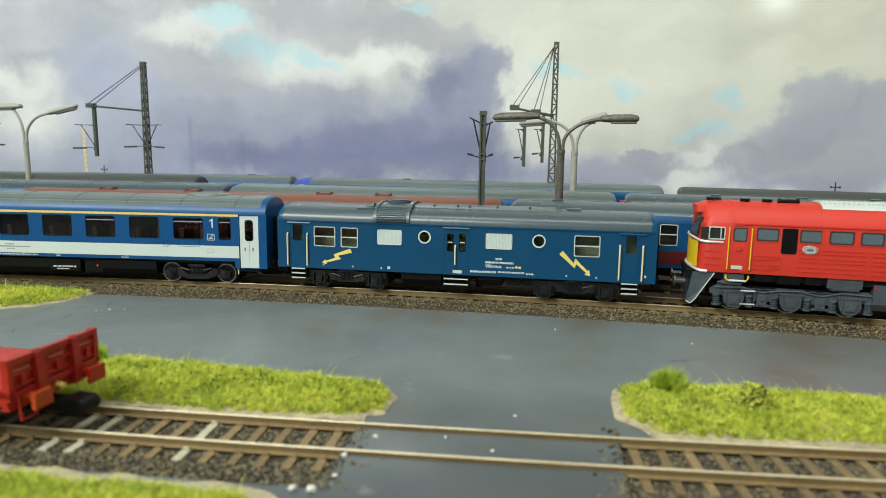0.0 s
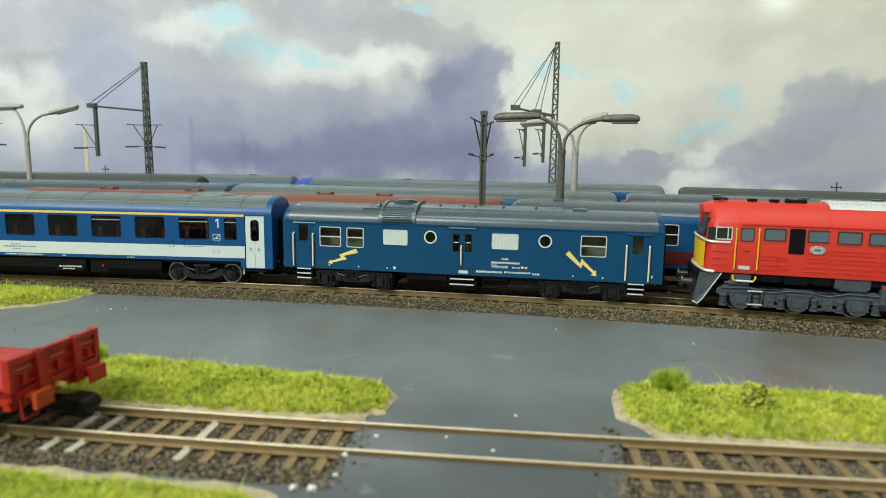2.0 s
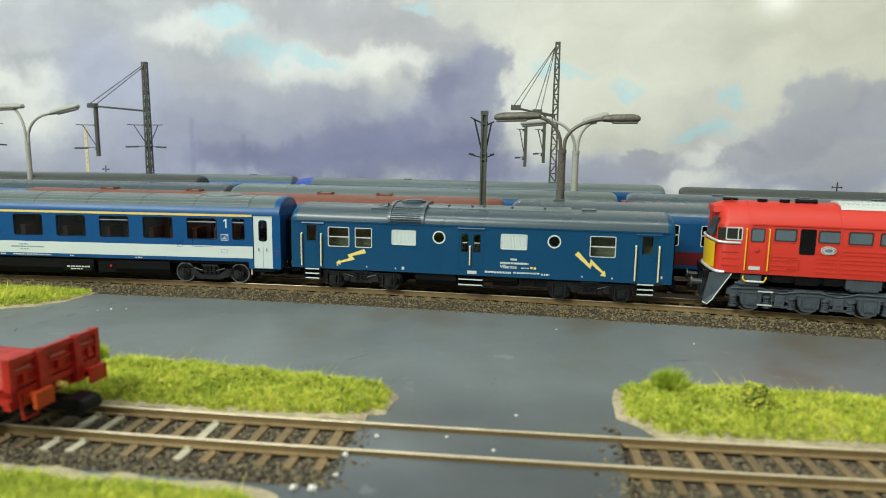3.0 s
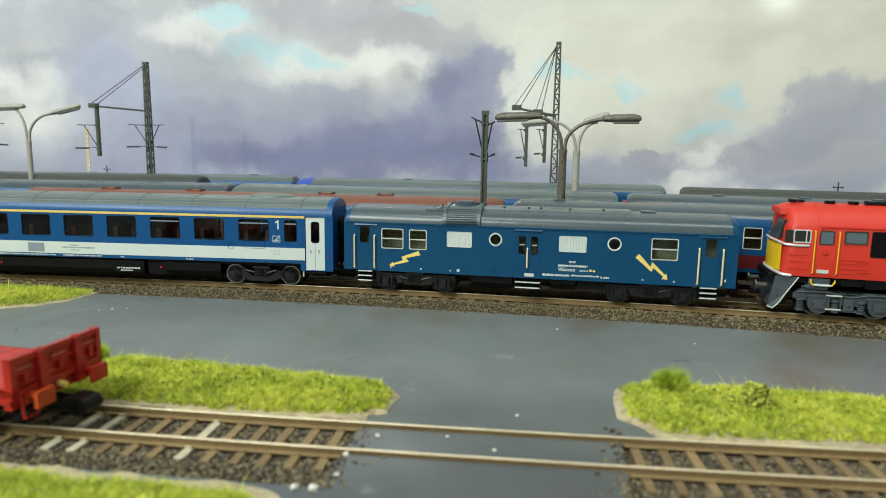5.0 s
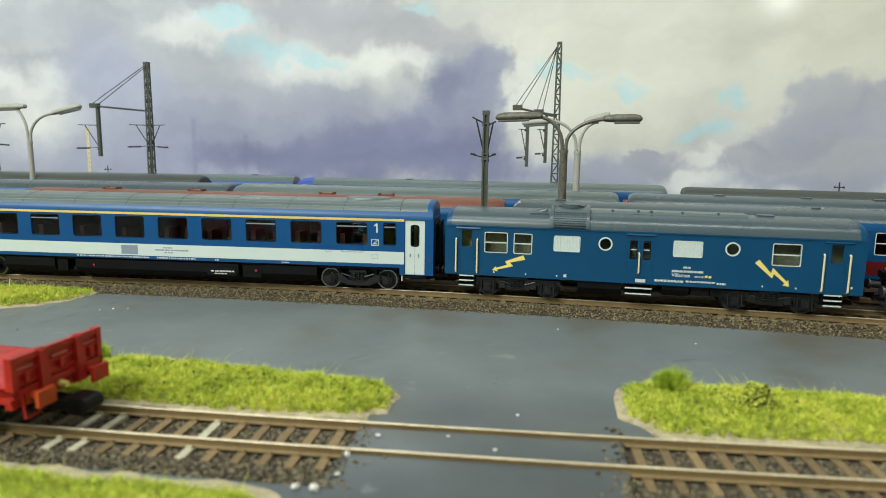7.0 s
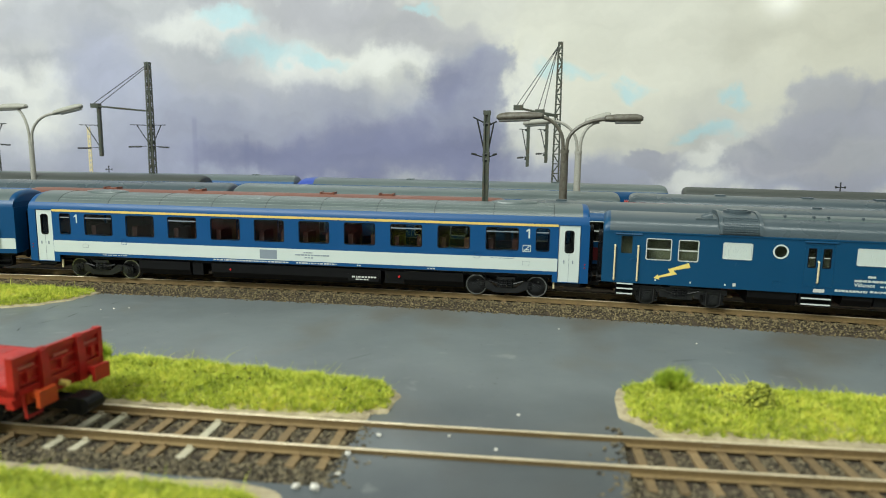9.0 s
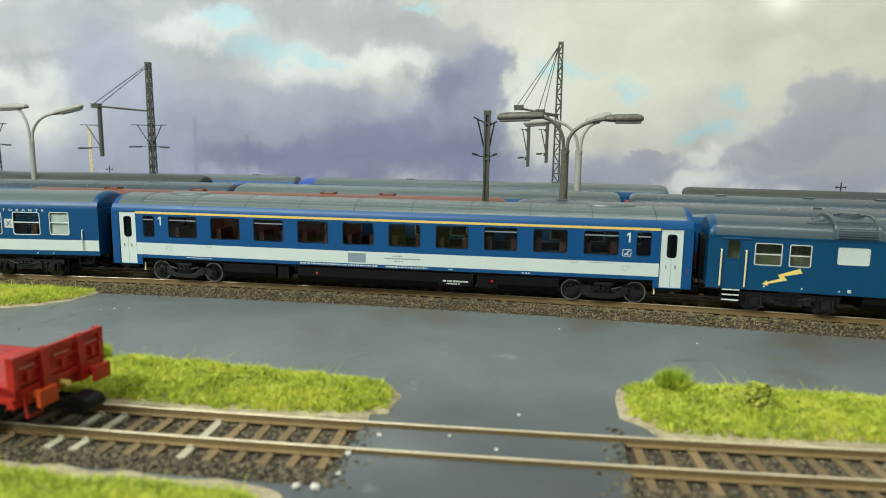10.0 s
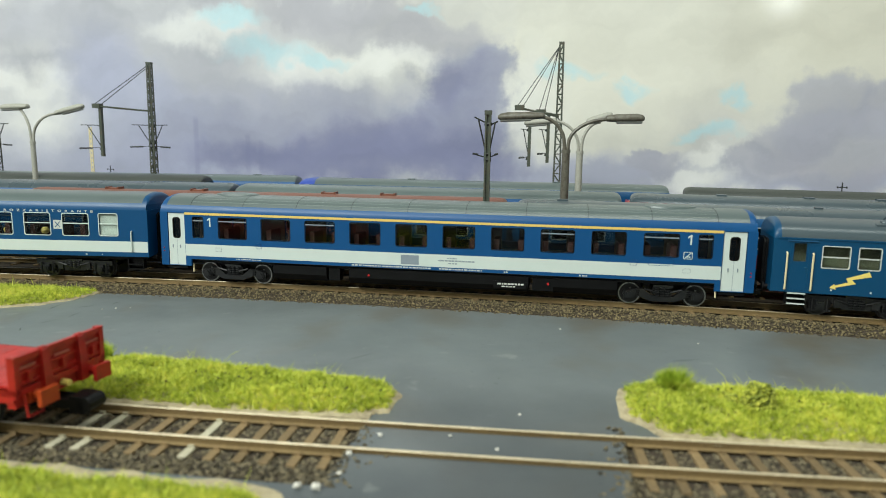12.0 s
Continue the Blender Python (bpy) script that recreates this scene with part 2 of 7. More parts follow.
def sky_print_mat():
    """A printed cloudscape on glossy paper: grey-white cloud, violet-grey banks, a few cyan gaps."""
    m, t, b = nodes_of("printed_cloud_paper")
    N, L = t.nodes, t.links
    tc = N.new("ShaderNodeTexCoord")

    def noise_tex(scale, detail, vector, rough=0.55):
        n = N.new("ShaderNodeTexNoise")
        n.inputs["Scale"].default_value, n.inputs["Detail"].default_value, n.inputs["Roughness"].default_value = scale, detail, rough
        L.new(vector, n.inputs["Vector"])
        return n

    def shifted(vector, scale, detail, by):
        """The place moved about by a noise, so that what is drawn there gets billowing edges."""
        n = noise_tex(scale, detail, tc.outputs["Object"], 0.6)
        a = N.new("ShaderNodeVectorMath")
        a.operation = "SUBTRACT"
        a.inputs[1].default_value = (0.5, 0.5, 0.5)
        L.new(n.outputs["Color"], a.inputs[0])
        k = N.new("ShaderNodeVectorMath")
        k.operation = "MULTIPLY_ADD"
        k.inputs[1].default_value = (by, 0, by * 0.8)
        L.new(a.outputs[0], k.inputs[0])
        L.new(vector, k.inputs[2])
        return k.outputs[0]

    pos = shifted(shifted(tc.outputs["Object"], 8, 3, 0.09), 34, 8, 0.05)

    def away(vector, x, z, rx, rz):
        s = N.new("ShaderNodeVectorMath")
        s.operation = "SUBTRACT"
        s.inputs[1].default_value = (x * K, 0, z * K)
        L.new(vector, s.inputs[0])
        d = N.new("ShaderNodeVectorMath")
        d.operation = "MULTIPLY"
        d.inputs[1].default_value = (1 / (rx * K), 0, 1 / (rz * K))
        L.new(s.outputs[0], d.inputs[0])
        return d.outputs[0]

    def edge(value, inner, outer):
        q = N.new("ShaderNodeMapRange")
        q.interpolation_type = "SMOOTHSTEP"
        q.inputs[1].default_value, q.inputs[2].default_value = inner, outer
        q.inputs[3].default_value, q.inputs[4].default_value = 1, 0
        L.new(value, q.inputs[0])
        return q.outputs[0]

    def blob(x, z, rx, rz, soft):
        """1 inside an ellipse on the board, 0 outside, with an edge as wide as soft."""
        ln = N.new("ShaderNodeVectorMath")
        ln.operation = "LENGTH"
        L.new(away(pos, x, z, rx, rz), ln.inputs[0])
        return edge(ln.outputs["Value"], 1.05 - soft, 1.05 + soft)

    def post(x, z, rx, rz):
        """A faint upright bar: a mast's blurred reflection, painted into the print's colour."""
        ab = N.new("ShaderNodeVectorMath")
        ab.operation = "ABSOLUTE"
        L.new(away(tc.outputs["Object"], x, z, rx, rz), ab.inputs[0])
        sp = N.new("ShaderNodeSeparateXYZ")
        L.new(ab.outputs[0], sp.inputs[0])
        f = N.new("ShaderNodeMath")
        f.operation = "MULTIPLY"
        L.new(edge(sp.outputs[0], 0.4, 1.4), f.inputs[0])
        L.new(edge(sp.outputs[2], 0.85, 1.1), f.inputs[1])
        return f.outputs[0]

    soft_noise = noise_tex(7, 6, pos)
    ramp = N.new("ShaderNodeValToRGB")
    e = ramp.color_ramp.elements
    e[0].position, e[0].color = 0.36, (0.5, 0.5, 0.55, 1)
    e[1].position, e[1].color = 0.62, (0.74, 0.735, 0.73, 1)
    L.new(soft_noise.outputs["Fac"], ramp.inputs[0])
    out = ramp.outputs[0]

    def lay(col, fac, amt):
        nonlocal out
        f = N.new("ShaderNodeMath")
        f.operation = "MULTIPLY"
        f.inputs[1].default_value = amt
        L.new(fac, f.inputs[0])
        mx = N.new("ShaderNodeMix")
        mx.data_type = "RGBA"
        L.new(f.outputs[0], mx.inputs["Factor"])
        L.new(out, mx.inputs[6])
        mx.inputs[7].default_value = (*col, 1)
        out = mx.outputs[2]

    cream, beige, white, cyan = (0.76, 0.74, 0.66), (0.68, 0.65, 0.54), (0.86, 0.85, 0.83), (0.5, 0.73, 0.8)
    grey, mauve, lilac = (0.45, 0.45, 0.515), (0.46, 0.45, 0.5), (0.39, 0.405, 0.55)
    violet, deep, slate = (0.34, 0.35, 0.475), (0.22, 0.23, 0.38), (0.44, 0.44, 0.53)
    for spot in ((177, 187, 264, 82), (70, 125, 103, 65),):
        lay(cream, blob(*spot, 0.6), 0.9)
    for spot in ((318, 185, 122, 64),):
        lay(beige, blob(*spot, 0.7), 0.55)
    for spot in ((-356, 157, 133, 35), (-247, 121, 108, 32), (-476, 203, 118, 27), (-522, 160, 79, 13),):
        lay(grey, blob(*spot, 0.55), 0.75)
    for spot in ((-147, 204, 89, 23), (-189, 213, 73, 14), (-71, 185, 52, 22),):
        lay(mauve, blob(*spot, 0.4), 0.8)
    for spot in ((-510, 87, 65, 32), (-538, 142, 58, 16), (-335, 193, 52, 15), (-190, 157, 74, 17), (29, 114, 28, 49), (-106, 165, 35, 11),):
        lay(white, blob(*spot, 0.65), 0.62)
    for spot in ((-294, 203, 31, 7), (-255, 175, 37, 10), (-190, 166, 27, 6), (-75, 215, 15, 4), (65, 149, 22, 7), (120, 134, 13, 6), (217, 122, 13, 5), (181, 92, 18, 5), (211, 93, 21, 7),):
        lay(cyan, blob(*spot, 0.75), 0.72)
    for spot in ((-438, 49, 191, 35), (68, 51, 177, 18), (-282, 46, 145, 24), (327, 45, 77, 10),):
        lay(lilac, blob(*spot, 0.65), 0.8)
    for spot in ((-360, 85, 101, 37), (-452, 154, 42, 36), (-406, 118, 62, 30)):
        lay(lilac, blob(*spot, 0.7), 0.7)
    for spot in ((-185, 87, 153, 44), (-291, 69, 99, 30), (-112, 64, 121, 35),):
        lay(violet, blob(*spot, 0.6), 0.6)
    for spot in ((-39, 127, 41, 51), (-20, 155, 24, 23), (-47, 77, 50, 40), (-23, 108, 27, 33),):
        lay(violet, blob(*spot, 0.3), 0.8)
    for spot in ((-112, 76, 66, 26), (-192, 57, 101, 15), (-29, 66, 35, 26)):
        lay(deep, blob(*spot, 0.8), 0.5)
    for spot in ((-46, 58, 59, 22), (-151, 65, 74, 25), (-53, 136, 26, 25), (-249, 56, 58, 16),):
        lay(deep, blob(*spot, 0.7), 0.72)
    for spot in ((297, 107, 32, 30), (277, 84, 32, 25), (324, 74, 54, 36), (251, 65, 22, 19), (349, 108, 33, 23), (149, 65, 23, 14), (140, 71, 12, 10)):
        lay(slate, blob(*spot, 0.25), 0.75)
    for spot in ((199, 49, 32, 10), (203, 69, 21, 7),):
        lay(white, blob(*spot, 0.5), 0.8)
    # mast reflections on the glossy board, laid in as darker colour
    for spot in ((-332, 70, 3, 32), (-272, 63, 3, 21), (-257, 60, 3, 18),):
        lay(deep, post(*spot), 0.3)
    streaks = N.new("ShaderNodeMapping")
    streaks.inputs["Scale"].default_value = (0.55, 1, 1.25)
    L.new(pos, streaks.inputs["Vector"])
    tone = N.new("ShaderNodeMapRange")
    tone.inputs[1].default_value, tone.inputs[2].default_value = 0.3, 0.7
    tone.inputs[3].default_value, tone.inputs[4].default_value = 0.88, 1.1
    L.new(noise_tex(15, 8, streaks.outputs[0]).outputs["Fac"], tone.inputs[0])
    lit = N.new("ShaderNodeVectorMath")
    lit.operation = "SCALE"
    L.new(out, lit.inputs[0])
    L.new(tone.outputs[0], lit.inputs["Scale"])
    L.new(lit.outputs[0], b.inputs["Base Color"])
    b.inputs["Roughness"].default_value = 0.12
    b.inputs["Specular IOR Level"].default_value = 0.6
    return m


M_SKY = sky_print_mat()


# ---- mesh helpers; all lengths in millimetres ----
def box(bm, x0, x1, y0, y1, z0, z1):
    v = [bm.verts.new(c) for c in ((x0, y0, z0), (x1, y0, z0), (x1, y1, z0), (x0, y1, z0), (x0, y0, z1), (x1, y0, z1), (x1, y1, z1), (x0, y1, z1))]
    for f in ((3, 2, 1, 0), (4, 5, 6, 7), (0, 1, 5, 4), (1, 2, 6, 5), (2, 3, 7, 6), (3, 0, 4, 7)):
        bm.faces.new([v[i] for i in f])


def loft(bm, rings, cap=True, closed=True):
    rows = [[bm.verts.new(p) for p in r] for r in rings]
    n = len(rows[0])
    for a, b in zip(rows, rows[1:]):
        for i in range(n if closed else n - 1):
            j = (i + 1) % n
            bm.faces.new((a[i], a[j], b[j], b[i]))
    if cap:
        bm.faces.new(rows[0][::-1])
        bm.faces.new(rows[-1])


def rod(bm, p, q, r, seg=8, r2=None):
    p, q = Vector(p), Vector(q)
    d = (q - p).normalized()
    a = d.orthogonal().normalized()
    b = d.cross(a)
    ring = lambda c, rad: [c + a * rad * math.cos(2 * math.pi * i / seg) + b * rad * math.sin(2 * math.pi * i / seg) for i in range(seg)]
    loft(bm, [ring(p, r), ring(q, r if r2 is None else r2)])


def tube(bm, pts, r, seg=8):
    pts = [Vector(p) for p in pts]
    rings, up = [], None
    for i, p in enumerate(pts):
        d = (pts[min(i + 1, len(pts) - 1)] - pts[max(i - 1, 0)]).normalized()
        a = d.orthogonal().normalized() if up is None else (up - d * up.dot(d)).normalized()
        up = a
        b = d.cross(a)
        rings.append([p + a * r * math.cos(2 * math.pi * k / seg) + b * r * math.sin(2 * math.pi * k / seg) for k in range(seg)])
    loft(bm, rings)


def slab(bm, outline, y0, y1):
    """A plate with an outline in x, z, between two depths."""
    loft(bm, [[(x, y0, z) for x, z in outline], [(x, y1, z) for x, z in outline]])


def rrect(x0, x1, z0, z1, r, n=4):
    pts = []
    for cx, cz, a in ((x1 - r, z1 - r, 0), (x0 + r, z1 - r, 90), (x0 + r, z0 + r, 180), (x1 - r, z0 + r, 270)):
        pts += [(cx + r * math.cos(radians(a + 90 * i / n)), cz + r * math.sin(radians(a + 90 * i / n))) for i in range(n + 1)]
    return pts


def ring_plate(bm, inner, outer, y0, y1):
    """A flat frame between two outlines of the same number of points."""
    n = len(inner)
    a, b, c, d = ([bm.verts.new((x, y, z)) for x, z in o] for o, y in ((inner, y0), (outer, y0), (outer, y1), (inner, y1)))
    for i in range(n):
        j = (i + 1) % n
        for p, q in ((a, b), (b, c), (c, d), (d, a)):
            bm.faces.new((p[i], p[j], q[j], q[i]))


def wall(bm, x0, x1, z0, z1, y, holes, th):
    """An upright wall at depth y, th thick, with rectangular holes (x0, x1, z0, z1) through it."""
    xs = sorted({x0, x1, *[h[0] for h in holes], *[h[1] for h in holes]})
    zs = sorted({z0, z1, *[h[2] for h in holes], *[h[3] for h in holes]})
    solid = lambda a, b: not any(h[0] < a < h[1] and h[2] < b < h[3] for h in holes)
    face = lambda *p: bm.faces.new([bm.verts.new(c) for c in p])
    for a, b in zip(xs, xs[1:]):
        for c, d in zip(zs, zs[1:]):
            if solid((a + b) / 2, (c + d) / 2):
                face((a, y, c), (b, y, c), (b, y, d), (a, y, d))
                face((a, y + th, c), (a, y + th, d), (b, y + th, d), (b, y + th, c))
    for a, b, c, d in (*holes, (x0, x1, z0, z1)):
        for p, q in (((a, c), (b, c)), ((b, c), (b, d)), ((b, d), (a, d)), ((a, d), (a, c))):
            face((p[0], y, p[1]), (q[0], y, q[1]), (q[0], y + th, q[1]), (p[0], y + th, p[1]))


def part(name, bm, material, parent=None, label="", smooth=False, bev=0.0):
    if bev:
        sharp = [e for e in bm.edges if len(e.link_faces) == 2 and e.calc_face_angle(0) > 0.6]
        bmesh.ops.bevel(bm, geom=sharp, offset=bev, segments=1, affect="EDGES", clamp_overlap=True)
    bmesh.ops.recalc_face_normals(bm, faces=bm.faces)
    bm.transform(Matrix.Scale(K, 4))
    me = bpy.data.meshes.new(name)
    bm.to_mesh(me)
    bm.free()
    if smooth:
        me.shade_smooth()
        me.set_sharp_from_angle(angle=radians(38))
    me.materials.append(material)
    ob = new(name, me)
    ob.parent = parent
    if label:
        ob["label"] = label
    return ob


def again(ob, parent, x=0, y=0, z=0, rz=0):
    """One more part on the same mesh, shifted by millimetres."""
    o = ob.copy()
    scene.collection.objects.link(o)
    o.parent = parent
    o.matrix_basis = pose(x * K, y * K, z * K, 0, 0, rz)
    return o


def lettering(name, text, size, material, parent, x, y, z, label="", space=1.0, bold=0.0, length=None):
    cu = bpy.data.curves.new(name, "FONT")
    cu.body, cu.size, cu.extrude, cu.space_character, cu.offset = text, size * K, 0.00003, space, bold * K
    tmp = new(name, cu)
    me = bpy.data.meshes.new_from_object(tmp.evaluated_get(bpy.context.evaluated_depsgraph_get()))
    bpy.data.objects.remove(tmp)
    if length:
        xs = [v.co.x for v in me.vertices]
        me.transform(Matrix.Diagonal((length * K / (max(xs) - min(xs)), 1, 1, 1)))
    me.materials.clear()
    me.materials.append(material)
    ob = new(name, me)
    ob.parent = parent
    ob.matrix_basis = pose(x * K, y * K, z * K, 90, 0, 0)
    if label:
        ob["label"] = label
    return ob


def bars(name, material, parent, rows, y, label=""):
    """Unreadable small print: plain bars (x0, x1, z0, z1), each row broken into words."""
    bm = bmesh.new()
    rnd = random.Random(len(rows))
    for x0, x1, z0, z1 in rows:
        x = x0
        while x < x1 - 0.2:
            w = min(rnd.uniform(0.5, 1.7), x1 - x)
            box(bm, x, x + w, y - 0.05, y + 0.05, z0, z1)
            x += w + rnd.uniform(0.25, 0.6)
    return tagged(part(name, bm, material, parent, label), kind="stuff")


# ---- the line of the tracks ----
def lane(x, y0=4.0):
    """Depth of a track's middle at x: all tracks of the yard follow one wide curve."""
    return y0 - x * x / 4800.0


def on_track(s, half, y0=4.0, z=0.0):
    """Pose of a vehicle whose bogies stand at s - half and s + half."""
    a, b = lane(s - half, y0), lane(s + half, y0)
    return Matrix.Translation((s * K, (a + b) / 2 * K, z * K)) @ pose(0, 0, 0, 0, 0, math.degrees(math.atan2(b - a, 2 * half)))


def sweep(bm, section, xs, y_of, z, off=0.0):
    """A section (y, z) carried along a track."""
    rings = []
    for x in xs:
        sl = (y_of(x + 0.5) - y_of(x - 0.5))
        n = Vector((-sl, 1)).normalized()
        rings.append([(x + n.x * (off + sy), y_of(x) + n.y * (off + sy), z + sz) for sy, sz in section])
    loft(bm, rings)


# ---- the room and the layout's ground ----
def thing(name, label, category, group="", kind=""):
    return tagged(new(name), label, category, group, kind)


def structure(name, bm, material, label="", smooth=False, bev=0.0):
    return tagged(part(name, bm, material, None, label, smooth, bev), kind="structure")


def room():
    for name, b in (("wall_north", (-1350, 1150, 620, 680, -30, 1650)), ("wall_south", (-1350, 1150, -1560, -1500, -30, 1650)),
                    ("wall_west", (-1410, -1350, -1560, 680, -30, 1650)), ("wall_east", (1150, 1210, -1560, 680, -30, 1650))):
        bm = bmesh.new()
        box(bm, *b)
        structure(name, bm, M_ROOM, "plain off-white room wall")
    bm = bmesh.new()
    box(bm, -1410, 1210, -1560, 680, 1650, 1700)
    structure("ceiling", bm, M_ROOM, "plain white room ceiling")
    bm = bmesh.new()
    box(bm, -1410, 1210, -1560, 680, -80, -30)
    structure("floor", bm, M_BOARD, "dark floor board under the layout")


def ground():
    bm = bmesh.new()
    box(bm, -1100, 900, -620, 560, -30, -9)
    structure("ground", bm, M_BED, "brown earth-coloured layout base board")
    # printed sky board
    bm = bmesh.new()
    box(bm, -1100, 900, 0, 4, -9, 420)
    ob = structure("backdrop", bm, M_SKY, "glossy printed paper backdrop of grey and violet clouds")
    ob.matrix_basis = pose(0, 0.34, 0)


def front_lane(x):
    return -167.8 + 0.0535 * x + 0.000112 * x * x


CROSS0, CROSS1 = 8.0, 80.0


def road():
    """Painted sheet: fields on both sides of the front track and the level crossing between them."""
    bm = bmesh.new()

    def strip(xs, lo, hi):
        rings = [[(x, lo(x), -9), (x, hi(x), -9), (x, hi(x), -5), (x, lo(x), -5)] for x in xs]
        loft(bm, rings)
    xs = [-420 + 20 * i for i in range(43)]
    cx = [CROSS0 + (CROSS1 - CROSS0) * i / 6 for i in range(7)]
    strip(xs, lambda x: front_lane(x) + 18, lambda x: lane(x) - 20)
    strip(xs, lambda x: -560, lambda x: front_lane(x) - 27)
    strip([CROSS0 + 82 * i / 6 for i in range(7)], lambda x: front_lane(x) + 10.7, lambda x: front_lane(x) + 17.99)
    strip(cx, lambda x: front_lane(x) - 6.9, lambda x: front_lane(x) + 6.9)
    strip(cx, lambda x: front_lane(x) - 26.99, lambda x: front_lane(x) - 9.6)
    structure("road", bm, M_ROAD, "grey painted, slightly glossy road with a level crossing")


RAIL = [(-1.1, -2.5), (1.1, -2.5), (1.1, -2.2), (0.25, -1.9), (0.25, -0.75), (0.5, -0.6), (0.5, -0.12), (-0.5, -0.12), (-0.5, -0.6), (-0.25, -0.75), (-0.25, -1.9), (-1.1, -2.2)]
HEAD = [(-0.5, -0.12), (0.5, -0.12), (0.42, 0.0), (-0.42, 0.0)]


def track(name, y_of, z, x0, x1, label, skip=None, pitch=7.4, pale=(), gauge=8.75):
    t = thing(name, label, "railway track")
    xs = [x0 + (x1 - x0) * i / 50 for i in range(51)]
    for side in (-gauge, gauge):
        bm = bmesh.new()
        sweep(bm, RAIL, xs, y_of, z, side)
        r = part("rail", bm, M_RAIL, t, "rusty brown rail")
        bm = bmesh.new()
        sweep(bm, HEAD, xs, y_of, z, side)
        part("rail_head", bm, M_RAILTOP, r, "worn shiny rail head")
    bm = bmesh.new()
    box(bm, -1.2, 1.2, -15.5, 15.5, -1.6, 0)
    for sy in (-gauge, gauge):
        for o in (-1.9, 1.3):
            box(bm, -0.8, 0.8, sy + o, sy + o + 0.6, 0, 0.75)
    first = part("sleeper", bm, M_SLEEPER, t)
    rnd = random.Random(5)
    n, x, i = 0, x0 + 3, 0
    while x < x1:
        if not (skip and skip[0] - 2 < x < skip[1] + 2):
            ang = math.degrees(math.atan(y_of(x + 0.5) - y_of(x - 0.5)))
            m = pose(x * K, y_of(x) * K, (z - 2.5) * K, 0, 0, ang + rnd.uniform(-1.2, 1.2))
            o = first if n == 0 else first.copy()
            if n:
                scene.collection.objects.link(o)
            o.matrix_basis = m
            if any(abs(x - p) < pitch / 2 for p in pale):
                o.data = first.data.copy()
                o.data.materials[0] = M_SLEEPER_PALE
                o["label"] = "pale bleached sleeper"
            n += 1
        x += pitch
    return t


def stones(name, where, n, size, material, label, seed, category="ballast"):
    """Loose stones: where(rng, n) gives their places; each is a squashed, skewed octahedron."""
    g = np.random.default_rng(seed)
    p = where(g, n)
    n = len(p)
    base = np.array([(1, 0, 0), (-1, 0, 0), (0, 1, 0), (0, -1, 0), (0, 0, 1), (0, 0, -1)], float)
    tri = np.array([(0, 2, 4), (2, 1, 4), (1, 3, 4), (3, 0, 4), (2, 0, 5), (1, 2, 5), (3, 1, 5), (0, 3, 5)])
    s = size * g.uniform(0.5, 1.15, (n, 1, 1)) * g.uniform(0.7, 1.3, (n, 6, 1))
    a = g.uniform(0, 6.28, n)
    b = g.uniform(-0.7, 0.7, n)
    ca, sa, cb, sb = np.cos(a), np.sin(a), np.cos(b), np.sin(b)
    rot = np.zeros((n, 3, 3))
    rot[:, 0, 0], rot[:, 0, 1], rot[:, 1, 0], rot[:, 1, 1], rot[:, 2, 2] = ca * cb, -sa, sa * cb, ca, cb
    rot[:, 0, 2], rot[:, 1, 2], rot[:, 2, 0] = ca * sb, sa * sb, -sb
    v = np.einsum("nij,nkj->nki", rot, base[None] * s * np.array([1, 0.85, 0.7])) + p[:, None]
    f = tri[None] + 6 * np.arange(n)[:, None, None]
    me = bpy.data.meshes.new(name)
    me.from_pydata((v.reshape(-1, 3) * K).tolist(), [], f.reshape(-1, 3).tolist())
    me.materials.append(material)
    return tagged(new(name, me), label, category, kind="stuff")


def main_bed():
    sec = [(-31, -9), (31, -9), (29, -5), (19, -3.3), (-19, -3.3), (-26, -5)]
    for i, y0 in enumerate((4.0, 52.0, 120.0, 215.0, 265.0)):
        bm = bmesh.new()
        sweep(bm, sec, [-760 + 30 * k for k in range(45)], lambda x: lane(x, y0), 0.0)
        ob = structure("ballast_bed_%d" % (i + 1), bm, M_BED, "raised brown ballast bed under the track")

    def where(g, n):
        x = g.uniform(-330, 330, n)
        o = g.uniform(-29, 16, n)
        keep = (np.abs(np.abs(o) - 8.75) > 1.6)
        x, o = x[keep], o[keep]
        z = np.where(o < -18, -2.75 - (-18 - o) * 0.25, np.where(o < -13, -2.75, np.where(o < -10.3, -3.15, -3.5))) + g.uniform(-0.1, 0.4, len(x))
        keep = g.uniform(0, 1, len(x)) > np.where(o < -24, 0.25 + (-24 - o) * 0.12, 0.1)
        return np.stack([x, 4 - x * x / 4800 + o, z], 1)[keep]
    stones("ballast", where, 46000, 0.64, M_STONE, "brown-grey crushed stone ballast along the main track", 3)


